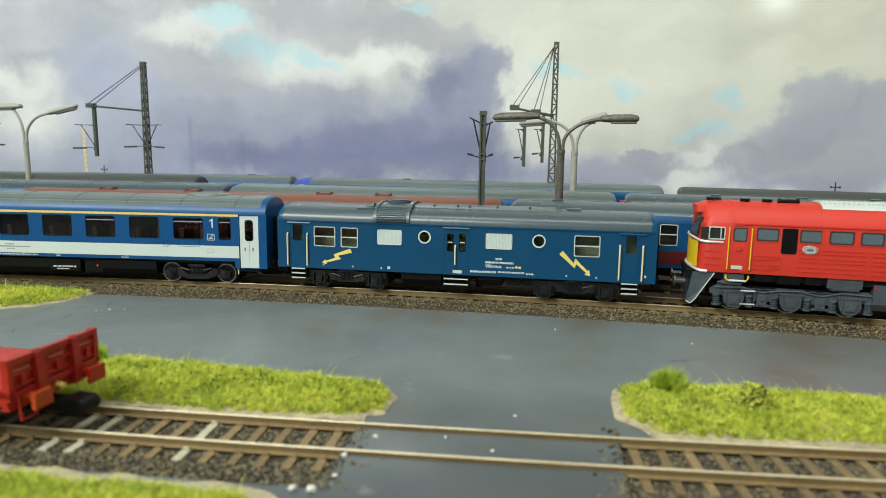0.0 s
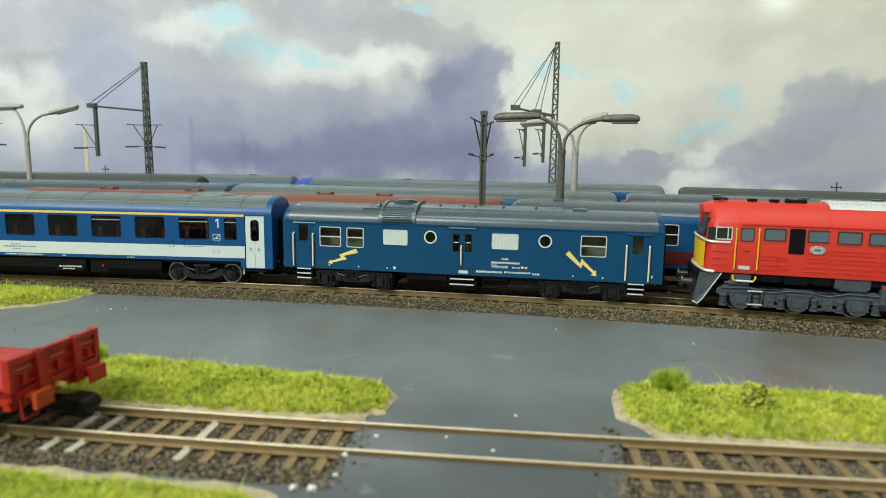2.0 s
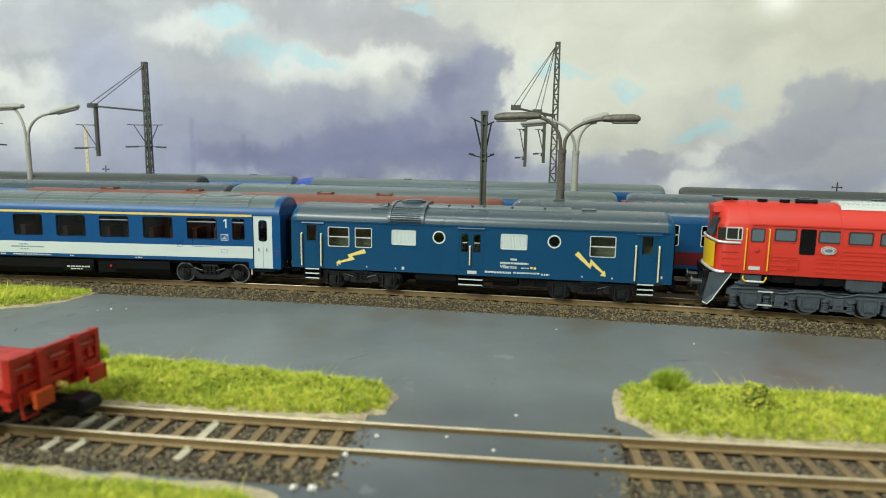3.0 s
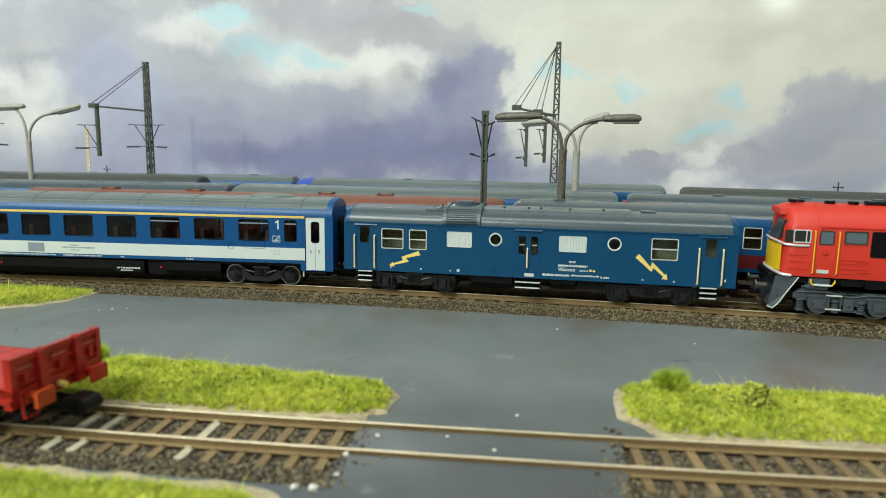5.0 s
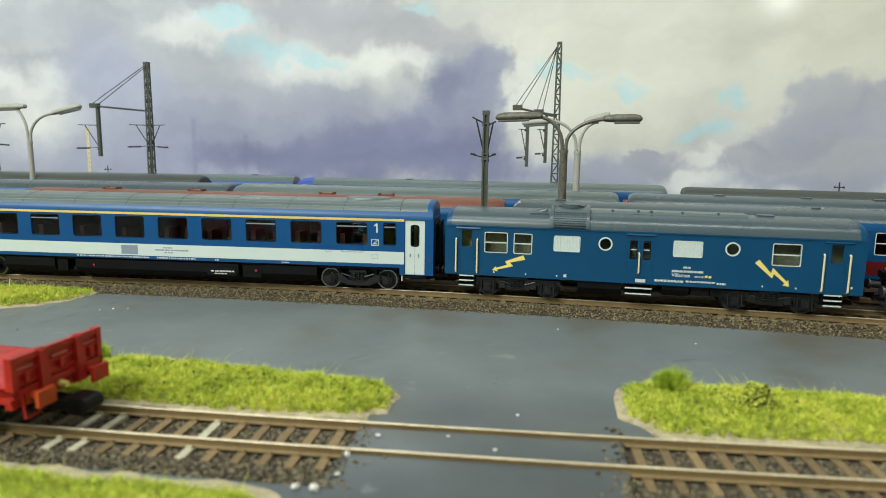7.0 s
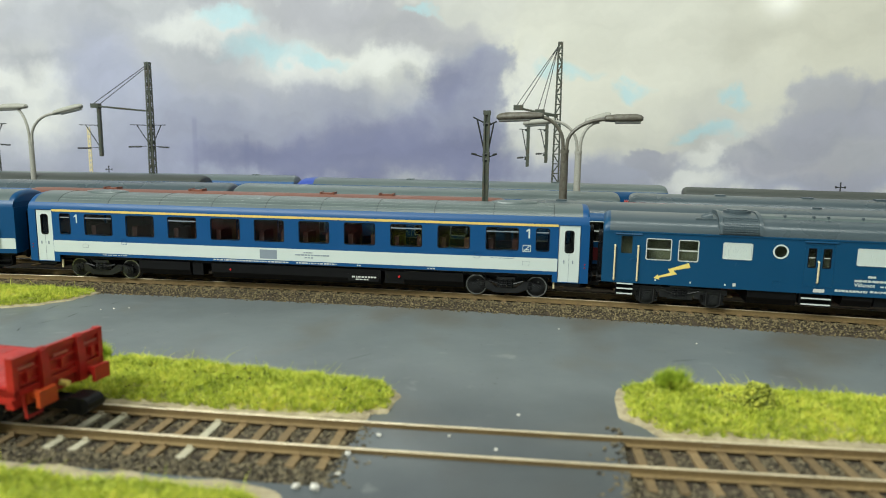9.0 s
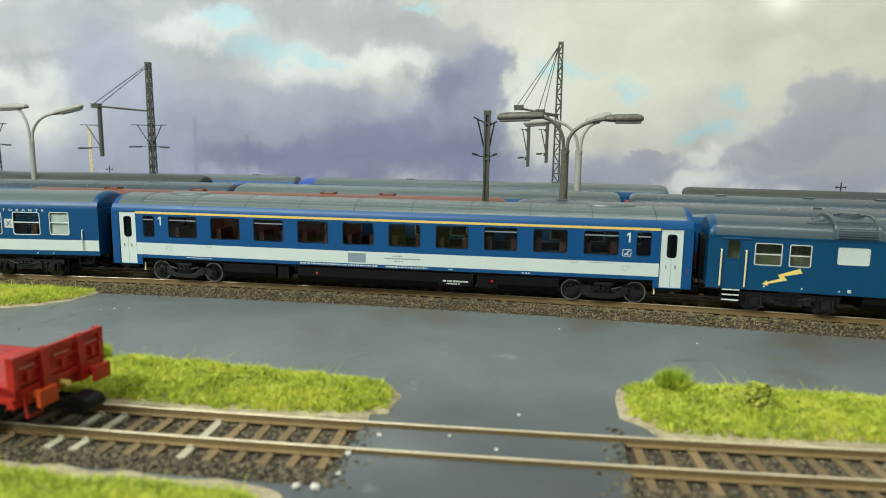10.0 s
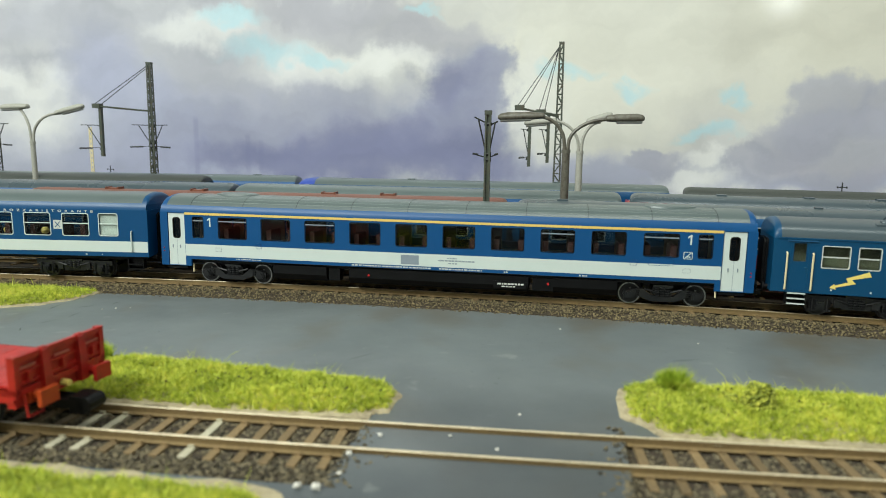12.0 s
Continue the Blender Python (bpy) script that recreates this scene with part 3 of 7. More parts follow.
def front_bed():
    for i, (a, b) in enumerate(((-330, CROSS0 + 1), (CROSS1 - 1, 330))):
        bm = bmesh.new()
        sweep(bm, [(-26.9, -8.99), (10.5, -8.99), (10.5, -7.4), (-15, -7.4), (-26.9, -6.2)], [a + (b - a) * k / 20 for k in range(21)], front_lane, 0.0)
        structure("ballast_bed_%d" % (i + 6), bm, M_BED, "dark brown ballast bed of the front track")
        bm = bmesh.new()
        sweep(bm, [(10.6, -8.99), (17.95, -8.99), (17.95, -4.5), (12.5, -4.7), (10.6, -6.4)], [max(a, 90.2 if i else a) + (b - max(a, 90.2 if i else a)) * k / 40 for k in range(41)], front_lane, 0.0)
        structure("sandy_verge_%d" % (i + 1), bm, M_VERGE, "dirty sandy verge beside the rail")

    def where(g, n):
        x = np.concatenate([g.uniform(-200, CROSS0 + 3, n * 2 // 3), g.uniform(CROSS1 - 3, 210, n // 3)])
        o = g.uniform(-25.5, 12, len(x))
        keep = np.abs(np.abs(o) - 8.4) > 1.5
        x, o = x[keep], o[keep]
        y = front_lane(x) + o
        z = np.where(o < -16, -7.0 + (-16 - o) * 0.11, np.where(o > 10, -6.6, -7.3)) + g.uniform(-0.15, 0.3, len(x))
        e = g.exponential(2.2, 240)
        left = g.uniform(0, 1, 240) < 0.5
        ex = np.where(left, CROSS0 + e, CROSS1 - e)
        eo = g.uniform(-27, 16, 240)
        ok = (np.abs(np.abs(eo) - 8.4) > 1.6) & (e < 14) & ((eo < 10) | ~left)
        ey = front_lane(ex) + eo
        return np.concatenate([np.stack([x, y, z], 1), np.stack([ex, ey, np.full(240, -4.95)], 1)[ok]])
    stones("ballast", where, 14000, 0.8, M_STONE_DARK, "dark grey-brown stone ballast round the front track", 4)


def inside(px, py, poly):
    r = np.zeros(len(px), bool)
    for (x0, y0), (x1, y1) in zip(poly, poly[1:] + poly[:1]):
        c = ((y0 > py) != (y1 > py)) & (px < (x1 - x0) * (py - y0) / (y1 - y0 + 1e-9) + x0)
        r ^= c
    return r


def edge_dist(px, py, poly):
    d = np.full(len(px), 1e9)
    for (x0, y0), (x1, y1) in zip(poly, poly[1:] + poly[:1]):
        ex, ey = x1 - x0, y1 - y0
        t = np.clip(((px - x0) * ex + (py - y0) * ey) / (ex * ex + ey * ey + 1e-9), 0, 1)
        d = np.minimum(d, np.hypot(px - x0 - t * ex, py - y0 - t * ey))
    return d


def blades(name, root, length, width, lean, material, seed, bend=0.5):
    """Upright fibres of three points and a tip, each leaning its own way."""
    g = np.random.default_rng(seed)
    n = len(root)
    a = g.uniform(0, 6.283, n)
    w = np.stack([np.cos(a), np.sin(a), np.zeros(n)], 1) * (width * g.uniform(0.6, 1.3, (n, 1)))
    b = g.uniform(0, 6.283, n)
    d = np.stack([np.cos(b) * lean * g.uniform(0, 1, n), np.sin(b) * lean * g.uniform(0, 1, n), np.ones(n)], 1)
    d /= np.linalg.norm(d, axis=1)[:, None]
    mid = root + d * length[:, None] * 0.55
    tip = root + d * length[:, None] + np.stack([np.cos(b), np.sin(b), -0.3 * np.ones(n)], 1) * length[:, None] * bend * g.uniform(0, 0.7, (n, 1))
    v = np.stack([root - w, root + w, mid + w * 0.8, mid - w * 0.8, tip], 1)
    k = 5 * np.arange(n)[:, None]
    faces = (k + np.array([[0, 1, 2, 3]])).tolist() + (k + np.array([[3, 2, 4]])).tolist()
    me = bpy.data.meshes.new(name)
    me.from_pydata((v.reshape(-1, 3) * K).tolist(), [], faces)
    me.materials.append(material)
    return new(name, me)


def grass_patch(poly, rise, density, seed, label, z=-5.0, rim=1.8):
    xs, ys = [p[0] for p in poly], [p[1] for p in poly]
    area = (max(xs) - min(xs)) * (max(ys) - min(ys))
    g = np.random.default_rng(seed)
    # sandy mound: a net of points raised towards the middle
    step = 0.8
    pad = rim + 2.5
    nx, ny = int((max(xs) - min(xs) + 2 * pad) / step) + 2, int((max(ys) - min(ys) + 2 * pad) / step) + 2
    gx, gy = np.meshgrid(min(xs) - pad + step * np.arange(nx), min(ys) - pad + step * np.arange(ny), indexing="ij")
    fx, fy = gx.ravel(), gy.ravel()
    ins = inside(fx, fy, poly)
    d = np.where(ins, 1, -1) * edge_dist(fx, fy, poly)
    wob = np.array([noise.noise((x * 0.12, y * 0.12, seed)) for x, y in zip(fx, fy)])
    d = d + wob * 2.0

    def height(dd, w):
        return z - 0.12 + np.clip((dd + rim) / rim, 0, 1) * 0.9 + np.clip(dd / 9, 0, 1) * rise * (0.75 + 0.7 * w)
    hz = height(d, wob)
    idx = np.arange(nx * ny).reshape(nx, ny)
    keep = d > -rim
    faces = []
    for i in range(nx - 1):
        for j in range(ny - 1):
            q = (idx[i, j], idx[i + 1, j], idx[i + 1, j + 1], idx[i, j + 1])
            if keep[list(q)].sum() >= 3:
                faces.append([int(k) for k in q])
    me = bpy.data.meshes.new("sandy_soil")
    me.from_pydata((np.stack([fx, fy, hz], 1) * K).tolist(), [], faces)
    me.materials.append(M_SAND)
    me.shade_smooth()
    soil = tagged(new("sandy_soil", me), "pale sandy soil rim under the grass", "soil", kind="stuff")
    n = int(area * density)
    px, py = g.uniform(min(xs), max(xs), n), g.uniform(min(ys), max(ys), n)
    dd = np.where(inside(px, py, poly), 1, -1) * edge_dist(px, py, poly)
    w = np.array([noise.noise((x * 0.12, y * 0.12, seed)) for x, y in zip(px, py)])
    w2 = np.array([noise.noise((x * 0.45, y * 0.45, seed + 9)) for x, y in zip(px, py)])
    w3 = np.array([noise.noise((x * 0.95, y * 0.95, seed + 17)) for x, y in zip(px, py)])
    dd = dd + w * 2 + w2 * 1.2
    ok = dd > 0.2
    px, py, dd, w, w2, w3 = px[ok], py[ok], dd[ok], w[ok], w2[ok], w3[ok]
    root = np.stack([px, py, height(dd, w) - 0.2], 1)
    tall = np.where(g.uniform(0, 1, len(px)) > 0.988, 2.3, 1.0)
    length = tall * np.clip(1.7 + 1.5 * w2 + 1.6 * w3 + g.uniform(-0.6, 1.1, len(px)), 0.4, 5.5) * np.clip(0.5 + dd / 5, 0.5, 1)
    ob = blades("grass", root, length, 0.11, 1.5, M_GRASS, seed)
    return tagged(ob, label, "grass", kind="stuff")


def tuft(x, y, z, r, h, n, material, seed, label, lean=0.9):
    g = np.random.default_rng(seed)
    a, q = g.uniform(0, 6.283, n), r * np.sqrt(g.uniform(0, 1, n))
    root = np.stack([x + q * np.cos(a), y + q * 0.7 * np.sin(a), np.full(n, z)], 1)
    ob = blades("grass_tuft", root, h * g.uniform(0.55, 1.05, n) * (1.1 - 0.4 * (q / r) ** 2), 0.11, lean, material, seed, 0.25)
    return tagged(ob, label, "grass tuft", kind="stuff")


def foam_bush(x, y, z, r, n, seed):
    """A clump of crumbly foam: many small uneven lumps heaped on one another."""
    g = np.random.default_rng(seed)
    bm = bmesh.new()
    for _ in range(n):
        a, q, hh = g.uniform(0, 6.283), r * math.sqrt(g.uniform(0, 1)), g.uniform(0, 1)
        q *= math.sqrt(1 - 0.75 * hh)
        m = Matrix.Translation((x + q * math.cos(a), y + 0.7 * q * math.sin(a), z + hh * r * 1.35)) @ Euler(g.uniform(0, 6, 3)).to_matrix().to_4x4() @ Matrix.Diagonal((*g.uniform(0.5, 1.2, 3), 1))
        bmesh.ops.create_icosphere(bm, subdivisions=1, radius=0.55, matrix=m)
    return tagged(part("bush", bm, M_MOSS), "dark olive foam bush in the grass", "bush", kind="stuff")


PATCH_L = [(-130, -150), (-118, -132), (-101, -125), (-82.9, -121), (-50.8, -123.5), (-19.3, -125), (6, -129), (12, -137), (11.5, -148), (4, -154), (-10, -156.6), (-33.3, -158.2), (-61.7, -158.6), (-90, -159)]
PATCH_R = [(83.5, -115), (94.4, -109.5), (112.4, -109.5), (138.7, -109), (166.9, -108.5), (260, -100), (262, -130), (200, -138), (152.1, -144), (127.1, -146.6), (104.4, -149), (92, -149.5), (83, -138)]
PATCH_BL = [(-150, -206), (-118, -205), (-88, -204), (-67, -203.4), (-38, -202.9), (-10, -202.3), (-3, -204), (1, -211), (1, -280), (-150, -280)]
PATCH_TL = [(-330, -44), (-300, -36), (-260, -31), (-225, -27), (-195, -26.5), (-176, -29), (-178.6, -44), (-186, -59), (-198, -66), (-240, -75), (-330, -95)]


# ---- vehicles ----
COACH_EAVE = [(-16.2, 37.5), (-16.0, 38.8), (-15.5, 40.0), (-14.7, 41.2), (14.7, 41.2), (15.5, 40.0), (16.0, 38.8), (16.2, 37.5)]
COACH_ROOF = [(-14.7, 41.2), (-13.8, 42.4), (-12.2, 43.75), (-9.8, 45.0), (-6, 45.9), (-2, 46.35), (2, 46.35), (6, 45.9), (9.8, 45.0), (12.2, 43.75), (13.8, 42.4), (14.7, 41.2)]


def prism(bm, section, x0, x1):
    loft(bm, [[(x, y, z) for y, z in section] for x in (x0, x1)])


def end_taper(bm, section, x0, x1, z_keep, shrink):
    """A roof's rounded end: the section sinks and narrows towards x1."""
    rings = []
    for k in range(5):
        q = k / 4
        s = math.cos(q * math.pi / 2 * shrink)
        rings.append([(x0 + (x1 - x0) * math.sin(q * math.pi / 2), y * (0.9 + 0.1 * s), z_keep + (z - z_keep) * s) for y, z in section])
    loft(bm, rings)


def wheelset(parent, x, r=5.3, name="wheelset", tyre=None):
    bm = bmesh.new()
    seg = 24
    for s in (-1, 1):
        prof = [(7.2, r + 0.6), (7.9, r + 0.6), (8.1, r), (9.9, r - 0.08), (9.9, r - 1.0), (9.5, r - 1.0), (9.2, 1.6), (9.8, 1.2), (9.8, 0.4)]
        loft(bm, [[(q * math.cos(2 * math.pi * i / seg), s * y, q * math.sin(2 * math.pi * i / seg)) for i in range(seg)] for y, q in prof], cap=True)
    rod(bm, (0, -9.5, 0), (0, 9.5, 0), 0.9, 10)
    ob = part(name, bm, M_WHEEL, parent, "dark wheelset with bright worn tyres", smooth=True)
    ob.matrix_basis = pose(x * K, 0, r * K)
    for s in (-1, 1):
        bm = bmesh.new()
        ring = lambda q, y: [(q * math.cos(2 * math.pi * i / seg), s * y, q * math.sin(2 * math.pi * i / seg)) for i in range(seg)]
        loft(bm, [ring(r - 0.62, 9.93), ring(r - 0.1, 9.96), ring(r + 0.02, 9.7), ring(r + 0.02, 8.3)], cap=False)
        part("tyre", bm, tyre or M_STEEL, ob, "worn steel tyre", smooth=True)
        bm = bmesh.new()
        for k in range(4):
            a = k * math.pi / 2
            rod(bm, (2.3 * math.cos(a), s * 9.2, 2.3 * math.sin(a)), (2.3 * math.cos(a), s * 9.7, 2.3 * math.sin(a)), 0.45, 6)
        part("bolt", bm, M_STEEL, ob)
    return ob


def passenger_bogie(parent, x, wb=15.0, r=5.3, style=0):
    """Modern bogie: swan-neck side frames, springs, dampers and axle boxes."""
    b = new("bogie")
    b.parent = parent
    b.matrix_basis = pose(x * K, 0, 0)
    for s in (-1, 1):
        bm = bmesh.new()
        if style == 0:
            out = [(-wb - 3, 6.6), (-wb + 2, 7.8), (-wb + 6, 8.2), (-5, 4.9), (5, 4.9), (wb - 6, 8.2), (wb - 2, 7.8), (wb + 3, 6.6), (wb + 3.2, 5.0), (wb - 3, 5.0), (5.5, 2.3), (-5.5, 2.3), (-wb + 3, 5.0), (-wb - 3.2, 5.0)]
        else:
            out = [(-wb - 6, 9.6), (wb + 6, 9.6), (wb + 6, 7.2), (wb + 4.2, 6.8), (wb + 3.8, 3.0), (wb - 3.8, 3.0), (wb - 4.2, 6.8), (6.5, 6.8), (5.6, 4.0), (-5.6, 4.0), (-6.5, 6.8), (-wb + 4.2, 6.8), (-wb + 3.8, 3.0), (-wb - 3.8, 3.0), (-wb - 4.2, 6.8), (-wb - 6, 7.2)]
        slab(bm, out, s * 11.3, s * 13.0)
        part("side_frame", bm, M_BOGIE, b, bev=0.25)
        for q in ((-7.6, 7.6) if style else ()):
            bm = bmesh.new()
            box(bm, q - 1.5, q + 1.5, min(s * 12.8, s * 13.8), max(s * 12.8, s * 13.8), 4.8, 8.6)
            part("brake_box", bm, M_BOGIE, b, bev=0.25)
        for ax in (-wb, wb):
            if style:
                bm = bmesh.new()
                box(bm, ax - 4.8, ax + 4.8, min(s * 12.2, s * 13.4), max(s * 12.2, s * 13.4), 2.6, 3.6)
                box(bm, ax - 1.7, ax + 1.7, min(s * 13.0, s * 14.6), max(s * 13.0, s * 14.6), 3.4, 7.4)
                part("axle_guard", bm, M_BOGIE, b, bev=0.25)
                bm = bmesh.new()
                rod(bm, (ax, s * 14.4, r), (ax, s * 15.3, r), 1.5, 12)
                rod(bm, (ax, s * 15.2, r), (ax, s * 15.6, r), 0.7, 8)
                part("bearing_cap", bm, M_BOGIE, b, "round bearing cap")
                bm = bmesh.new()
                for q in (-1.6, 1.6):
                    rod(bm, (ax + q * 1.9, s * 14.0, 2.6), (ax + q * 1.9, s * 14.0, 8.6), 0.4, 6)
                part("hanger_rod", bm, M_BOGIE, b)
            bm = bmesh.new()
            rod(bm, (ax, s * 10.4, r), (ax, s * 13.6, r), 2.1, 14)
            rod(bm, (ax, s * 13.5, r), (ax, s * 14.2, r), 1.3, 12)
            box(bm, ax - 2.6, ax + 2.6, s * 11.6 - 0.8, s * 11.6 + 0.8, 3.2, 6.8)
            part("axle_box", bm, M_BOGIE, b, bev=0.2)
            for o in ((-3.6, 3.6) if style else (3.4,)):
                bm = bmesh.new()
                o = o if style else (o if ax < 0 else -o)
                tube(bm, [(ax + o + 0.9 * math.cos(k * 0.9), s * 12.9 + 0.9 * math.sin(k * 0.9), 4.6 + k * 0.13) for k in range(28)], 0.28, 5)
                part("spring", bm, M_BOGIE, b)
        bm = bmesh.new()
        for o in (-2.3, 0, 2.3):
            tube(bm, [(o + 0.95 * math.cos(k * 0.9), s * 13.2 + 0.95 * math.sin(k * 0.9), 4.8 + k * 0.16) for k in range(30)], 0.3, 5)
        part("secondary_spring", bm, M_BOGIE, b)
        bm = bmesh.new()
        rod(bm, (-8.5, s * 13.6, 8.4), (-3.6, s * 13.6, 7.0), 0.55)
        rod(bm, (8.5, s * 13.6, 8.4), (3.6, s * 13.6, 7.0), 0.55)
        box(bm, -4.5, 4.5, s * 12.6 - 1, s * 12.6 + 1, 9.2, 10.4)
        part("damper", bm, M_BOGIE, b)
    bm = bmesh.new()
    box(bm, -4.5, 4.5, -11.4, 11.4, 5.2, 8.8)
    box(bm, -wb + 7, wb - 7, -3, 3, 6, 9.8)
    rod(bm, (0, 0, 8), (0, 0, 12.2), 3.0, 12)
    part("bolster", bm, M_BOGIE, b, bev=0.3)
    tyre = M_TYRE_DARK if style else M_STEEL
    return [wheelset(b, -wb, r, tyre=tyre), wheelset(b, wb, r, tyre=tyre)]


def window_unit(parent, x0, x1, z0, z1, y, frame_mat, glass, bar=None, fw=0.45, r=0.9, name="window"):
    bm = bmesh.new()
    ring_plate(bm, rrect(x0, x1, z0, z1, r), rrect(x0 - fw, x1 + fw, z0 - fw, z1 + fw, r + fw * 0.7), y - 0.12, y + 0.5)
    w = part(name, bm, frame_mat, parent)
    bm = bmesh.new()
    box(bm, x0 - 0.3, x1 + 0.3, y + 0.45, y + 0.75, z0 - 0.3, z1 + 0.3)
    p = part("pane", bm, glass, w)
    p.visible_shadow = False
    if bar is not None:
        bm = bmesh.new()
        box(bm, x0, x1, y + 0.05, y + 0.44, bar - 0.26, bar + 0.26)
        part("glazing_bar", bm, frame_mat if frame_mat is not M_RUBBER else M_GREYPLATE, w)
    return w


def coupling(parent, x, s):
    """Coupler, hoses and the pair of buffers at a vehicle's end; s is the way out."""
    bm = bmesh.new()
    rod(bm, (x, 0, 8.2), (x + s * 4.2, 0, 7.4), 0.9)
    box(bm, min(x + s * 1.2, x + s * 4.4), max(x + s * 1.2, x + s * 4.4), -2.2, 2.2, 6.2, 8.0)
    part("coupler", bm, M_BLACK, parent)
    for y in (-10, 10):
        bm = bmesh.new()
        rod(bm, (x - s * 1, y, 12.0), (x + s * 1.8, y, 12.0), 1.2, 12)
        rod(bm, (x + s * 1.8, y, 12.0), (x + s * 2.4, y, 12.0), 2.2, 16)
        part("buffer", bm, M_BLACK, parent)


def gangway(parent, x, s, z0=12.0, z1=36.0, w=6.4, d=2.8, material=None):
    bm = bmesh.new()
    for k in range(4):
        o = k * d / 4
        a, b = sorted((x + s * o, x + s * (o + d / 4 * 0.8)))
        g = 0.0 if k % 2 else 0.5
        rings = [[(q, yy, zz) for yy, zz in rrect(-w + g, w - g, z0, z1 - g, 2.0)] for q in (a, b)]
        loft(bm, rings)
    part("gangway_bellows", bm, material or M_RUBBER, parent, "ribbed gangway bellows")


def underframe(parent, half, deep, x0, x1, box_list):
    bm = bmesh.new()
    prism(bm, [(-13.5, 12.6), (-13.5, 10.9), (13.5, 10.9), (13.5, 12.6)], -half + 2, half - 2)
    part("chassis", bm, M_BLACK, parent, bev=0.2)
    for a, b, z in box_list:
        bm = bmesh.new()
        prism(bm, [(-14.9, 11.6), (-14.9, z + 3), (-13.2, z), (13.2, z), (14.9, z + 3), (14.9, 11.6)], a, b)
        part("equipment_box", bm, M_BLACK, parent, "black underfloor equipment box", bev=0.25)


def seats(parent, x0, x1, n, z=13.6):
    first = None
    for k in range(n):
        bx = x0 + (x1 - x0) * k / (n - 1)
        if first is None:
            bm = bmesh.new()
            box(bm, -5.5, 5.5, -6.5, 6, 3.2, 5.6)
            box(bm, -1.3, 1.3, -6.5, 6, 5.6, 15.5)
            box(bm, -4.2, 4.2, -5.6, 5, 0, 3.2)
            first = part("seat", bm, M_SEAT, parent, "dark red seat bench inside", bev=0.4)
            first.matrix_basis = pose(bx * K, -0.006, z * K)
        else:
            again(first, parent, bx, -6, z)


def first_class_coach():
    c = thing("passenger_coach", "blue and white first-class coach with grey roof, on the main track", "train coach", "vehicles of the moving train")
    H, W = 148.6, 16.2
    cx = [-107.6 + 23.83 * i for i in range(10)]
    wins = [(x - 7.75, x + 7.75, 24.5, 35.1) for x in cx] + [(-129.9, -124.1, 24.5, 35.2), (123.4, 129.4, 24.5, 35.2)]
    doors = [(-144.4, -134.6, 9.4, 37.2), (134.0, 144.4, 9.4, 37.2)]
    bm = bmesh.new()
    for y, th in ((-W, 1.1), (W - 1.1, 1.1)):
        wall(bm, -131.5, 131.5, 12.9, 37.5, y, wins, th)
        wall(bm, -H, -131.5, 9.2, 37.5, y, [doors[0]], th)
        wall(bm, 131.5, H, 9.2, 37.5, y, [doors[1]], th)
    for s in (-1, 1):
        a, b = sorted((s * H, s * (H - 1.2)))
        box(bm, a, b, -W + 1.1, W - 1.1, 10, 37.5)
    body = part("body", bm, M_BLUE, c, "blue painted side walls")
    bm = bmesh.new()
    prism(bm, COACH_EAVE, -H + 0.4, H - 0.4)
    part("eave", bm, M_BLUE, c, smooth=True)
    bm = bmesh.new()
    prism(bm, COACH_ROOF, -H + 3.4, H - 3.4)
    roof = part("roof", bm, M_ROOF, c, "grey ribbed roof", smooth=True)
    for s in (-1, 1):
        bm = bmesh.new()
        end_taper(bm, COACH_ROOF, s * (H - 3.4), s * (H - 0.3), 39.0, 0.36)
        part("roof_end", bm, M_BLUE, c, "blue rounded roof end", smooth=True)
    # cross seams and long ribs of the roof; the ribs' pale colour is a painted highlight
    for k in range(10):
        x = -131.5 + k * 263 / 9
        bm = bmesh.new()
        loft(bm, [[(xx, y * 1.004, 40.8 + (z - 40.8) * 1.02) for y, z in COACH_ROOF] for xx in (x - 0.16, x + 0.16)])
        part("roof_seam", bm, M_SEAM, roof)
    for yy, zz in ((-13.1, 43.05), (-11.0, 44.42), (-8.2, 45.42), (-4.5, 46.1), (4.5, 46.1), (8.2, 45.42)):
        bm = bmesh.new()
        box(bm, -131, 131, yy - 0.22, yy + 0.22, zz - 0.5, zz + 0.03)
        part("roof_rib", bm, M_RIB_GLINT, roof)
    for x in (-112, 112):
        bm = bmesh.new()
        loft(bm, [[(x + (12.5 - q) * math.cos(a), (6 - q * 0.5) * math.sin(a), 45.9 + h) for a in [2 * math.pi * i / 24 for i in range(24)]] for q, h in ((0, 0), (0.6, 0.9), (4, 1.5))])
        part("roof_vent", bm, M_ROOF, roof, "low oval roof vent", smooth=True)
    for y in (-W - 0.1, W - 0.1):
        for nm, a, b, z0, z1, m in (("white_band", -134.4, 133.8, 14.6, 20.9, M_WHITE), ("yellow_band", -134.4, 133.8, 36.35, 37.55, M_YELLOW)):
            bm = bmesh.new()
            box(bm, a, b, y, y + 0.2, z0, z1)
            part(nm, bm, m, body)
    bm = bmesh.new()
    box(bm, -17.5, -8.3, -W - 0.16, -W, 15.3, 20.0)
    part("grey_plate", bm, M_GREYPLATE, body, "grey number plate field")
    for i, (a, b, z0, z1) in enumerate(wins):
        bar = 33.3 if i in (0, 2, 7, 9, 10, 11) else None
        window_unit(c, a, b, z0, z1, -W, M_RUBBER, M_GLASS, bar, 0.3)
        window_unit(c, a, b, z0, z1, W - 0.6, M_SILVER, M_GLASS, bar, 0.3)
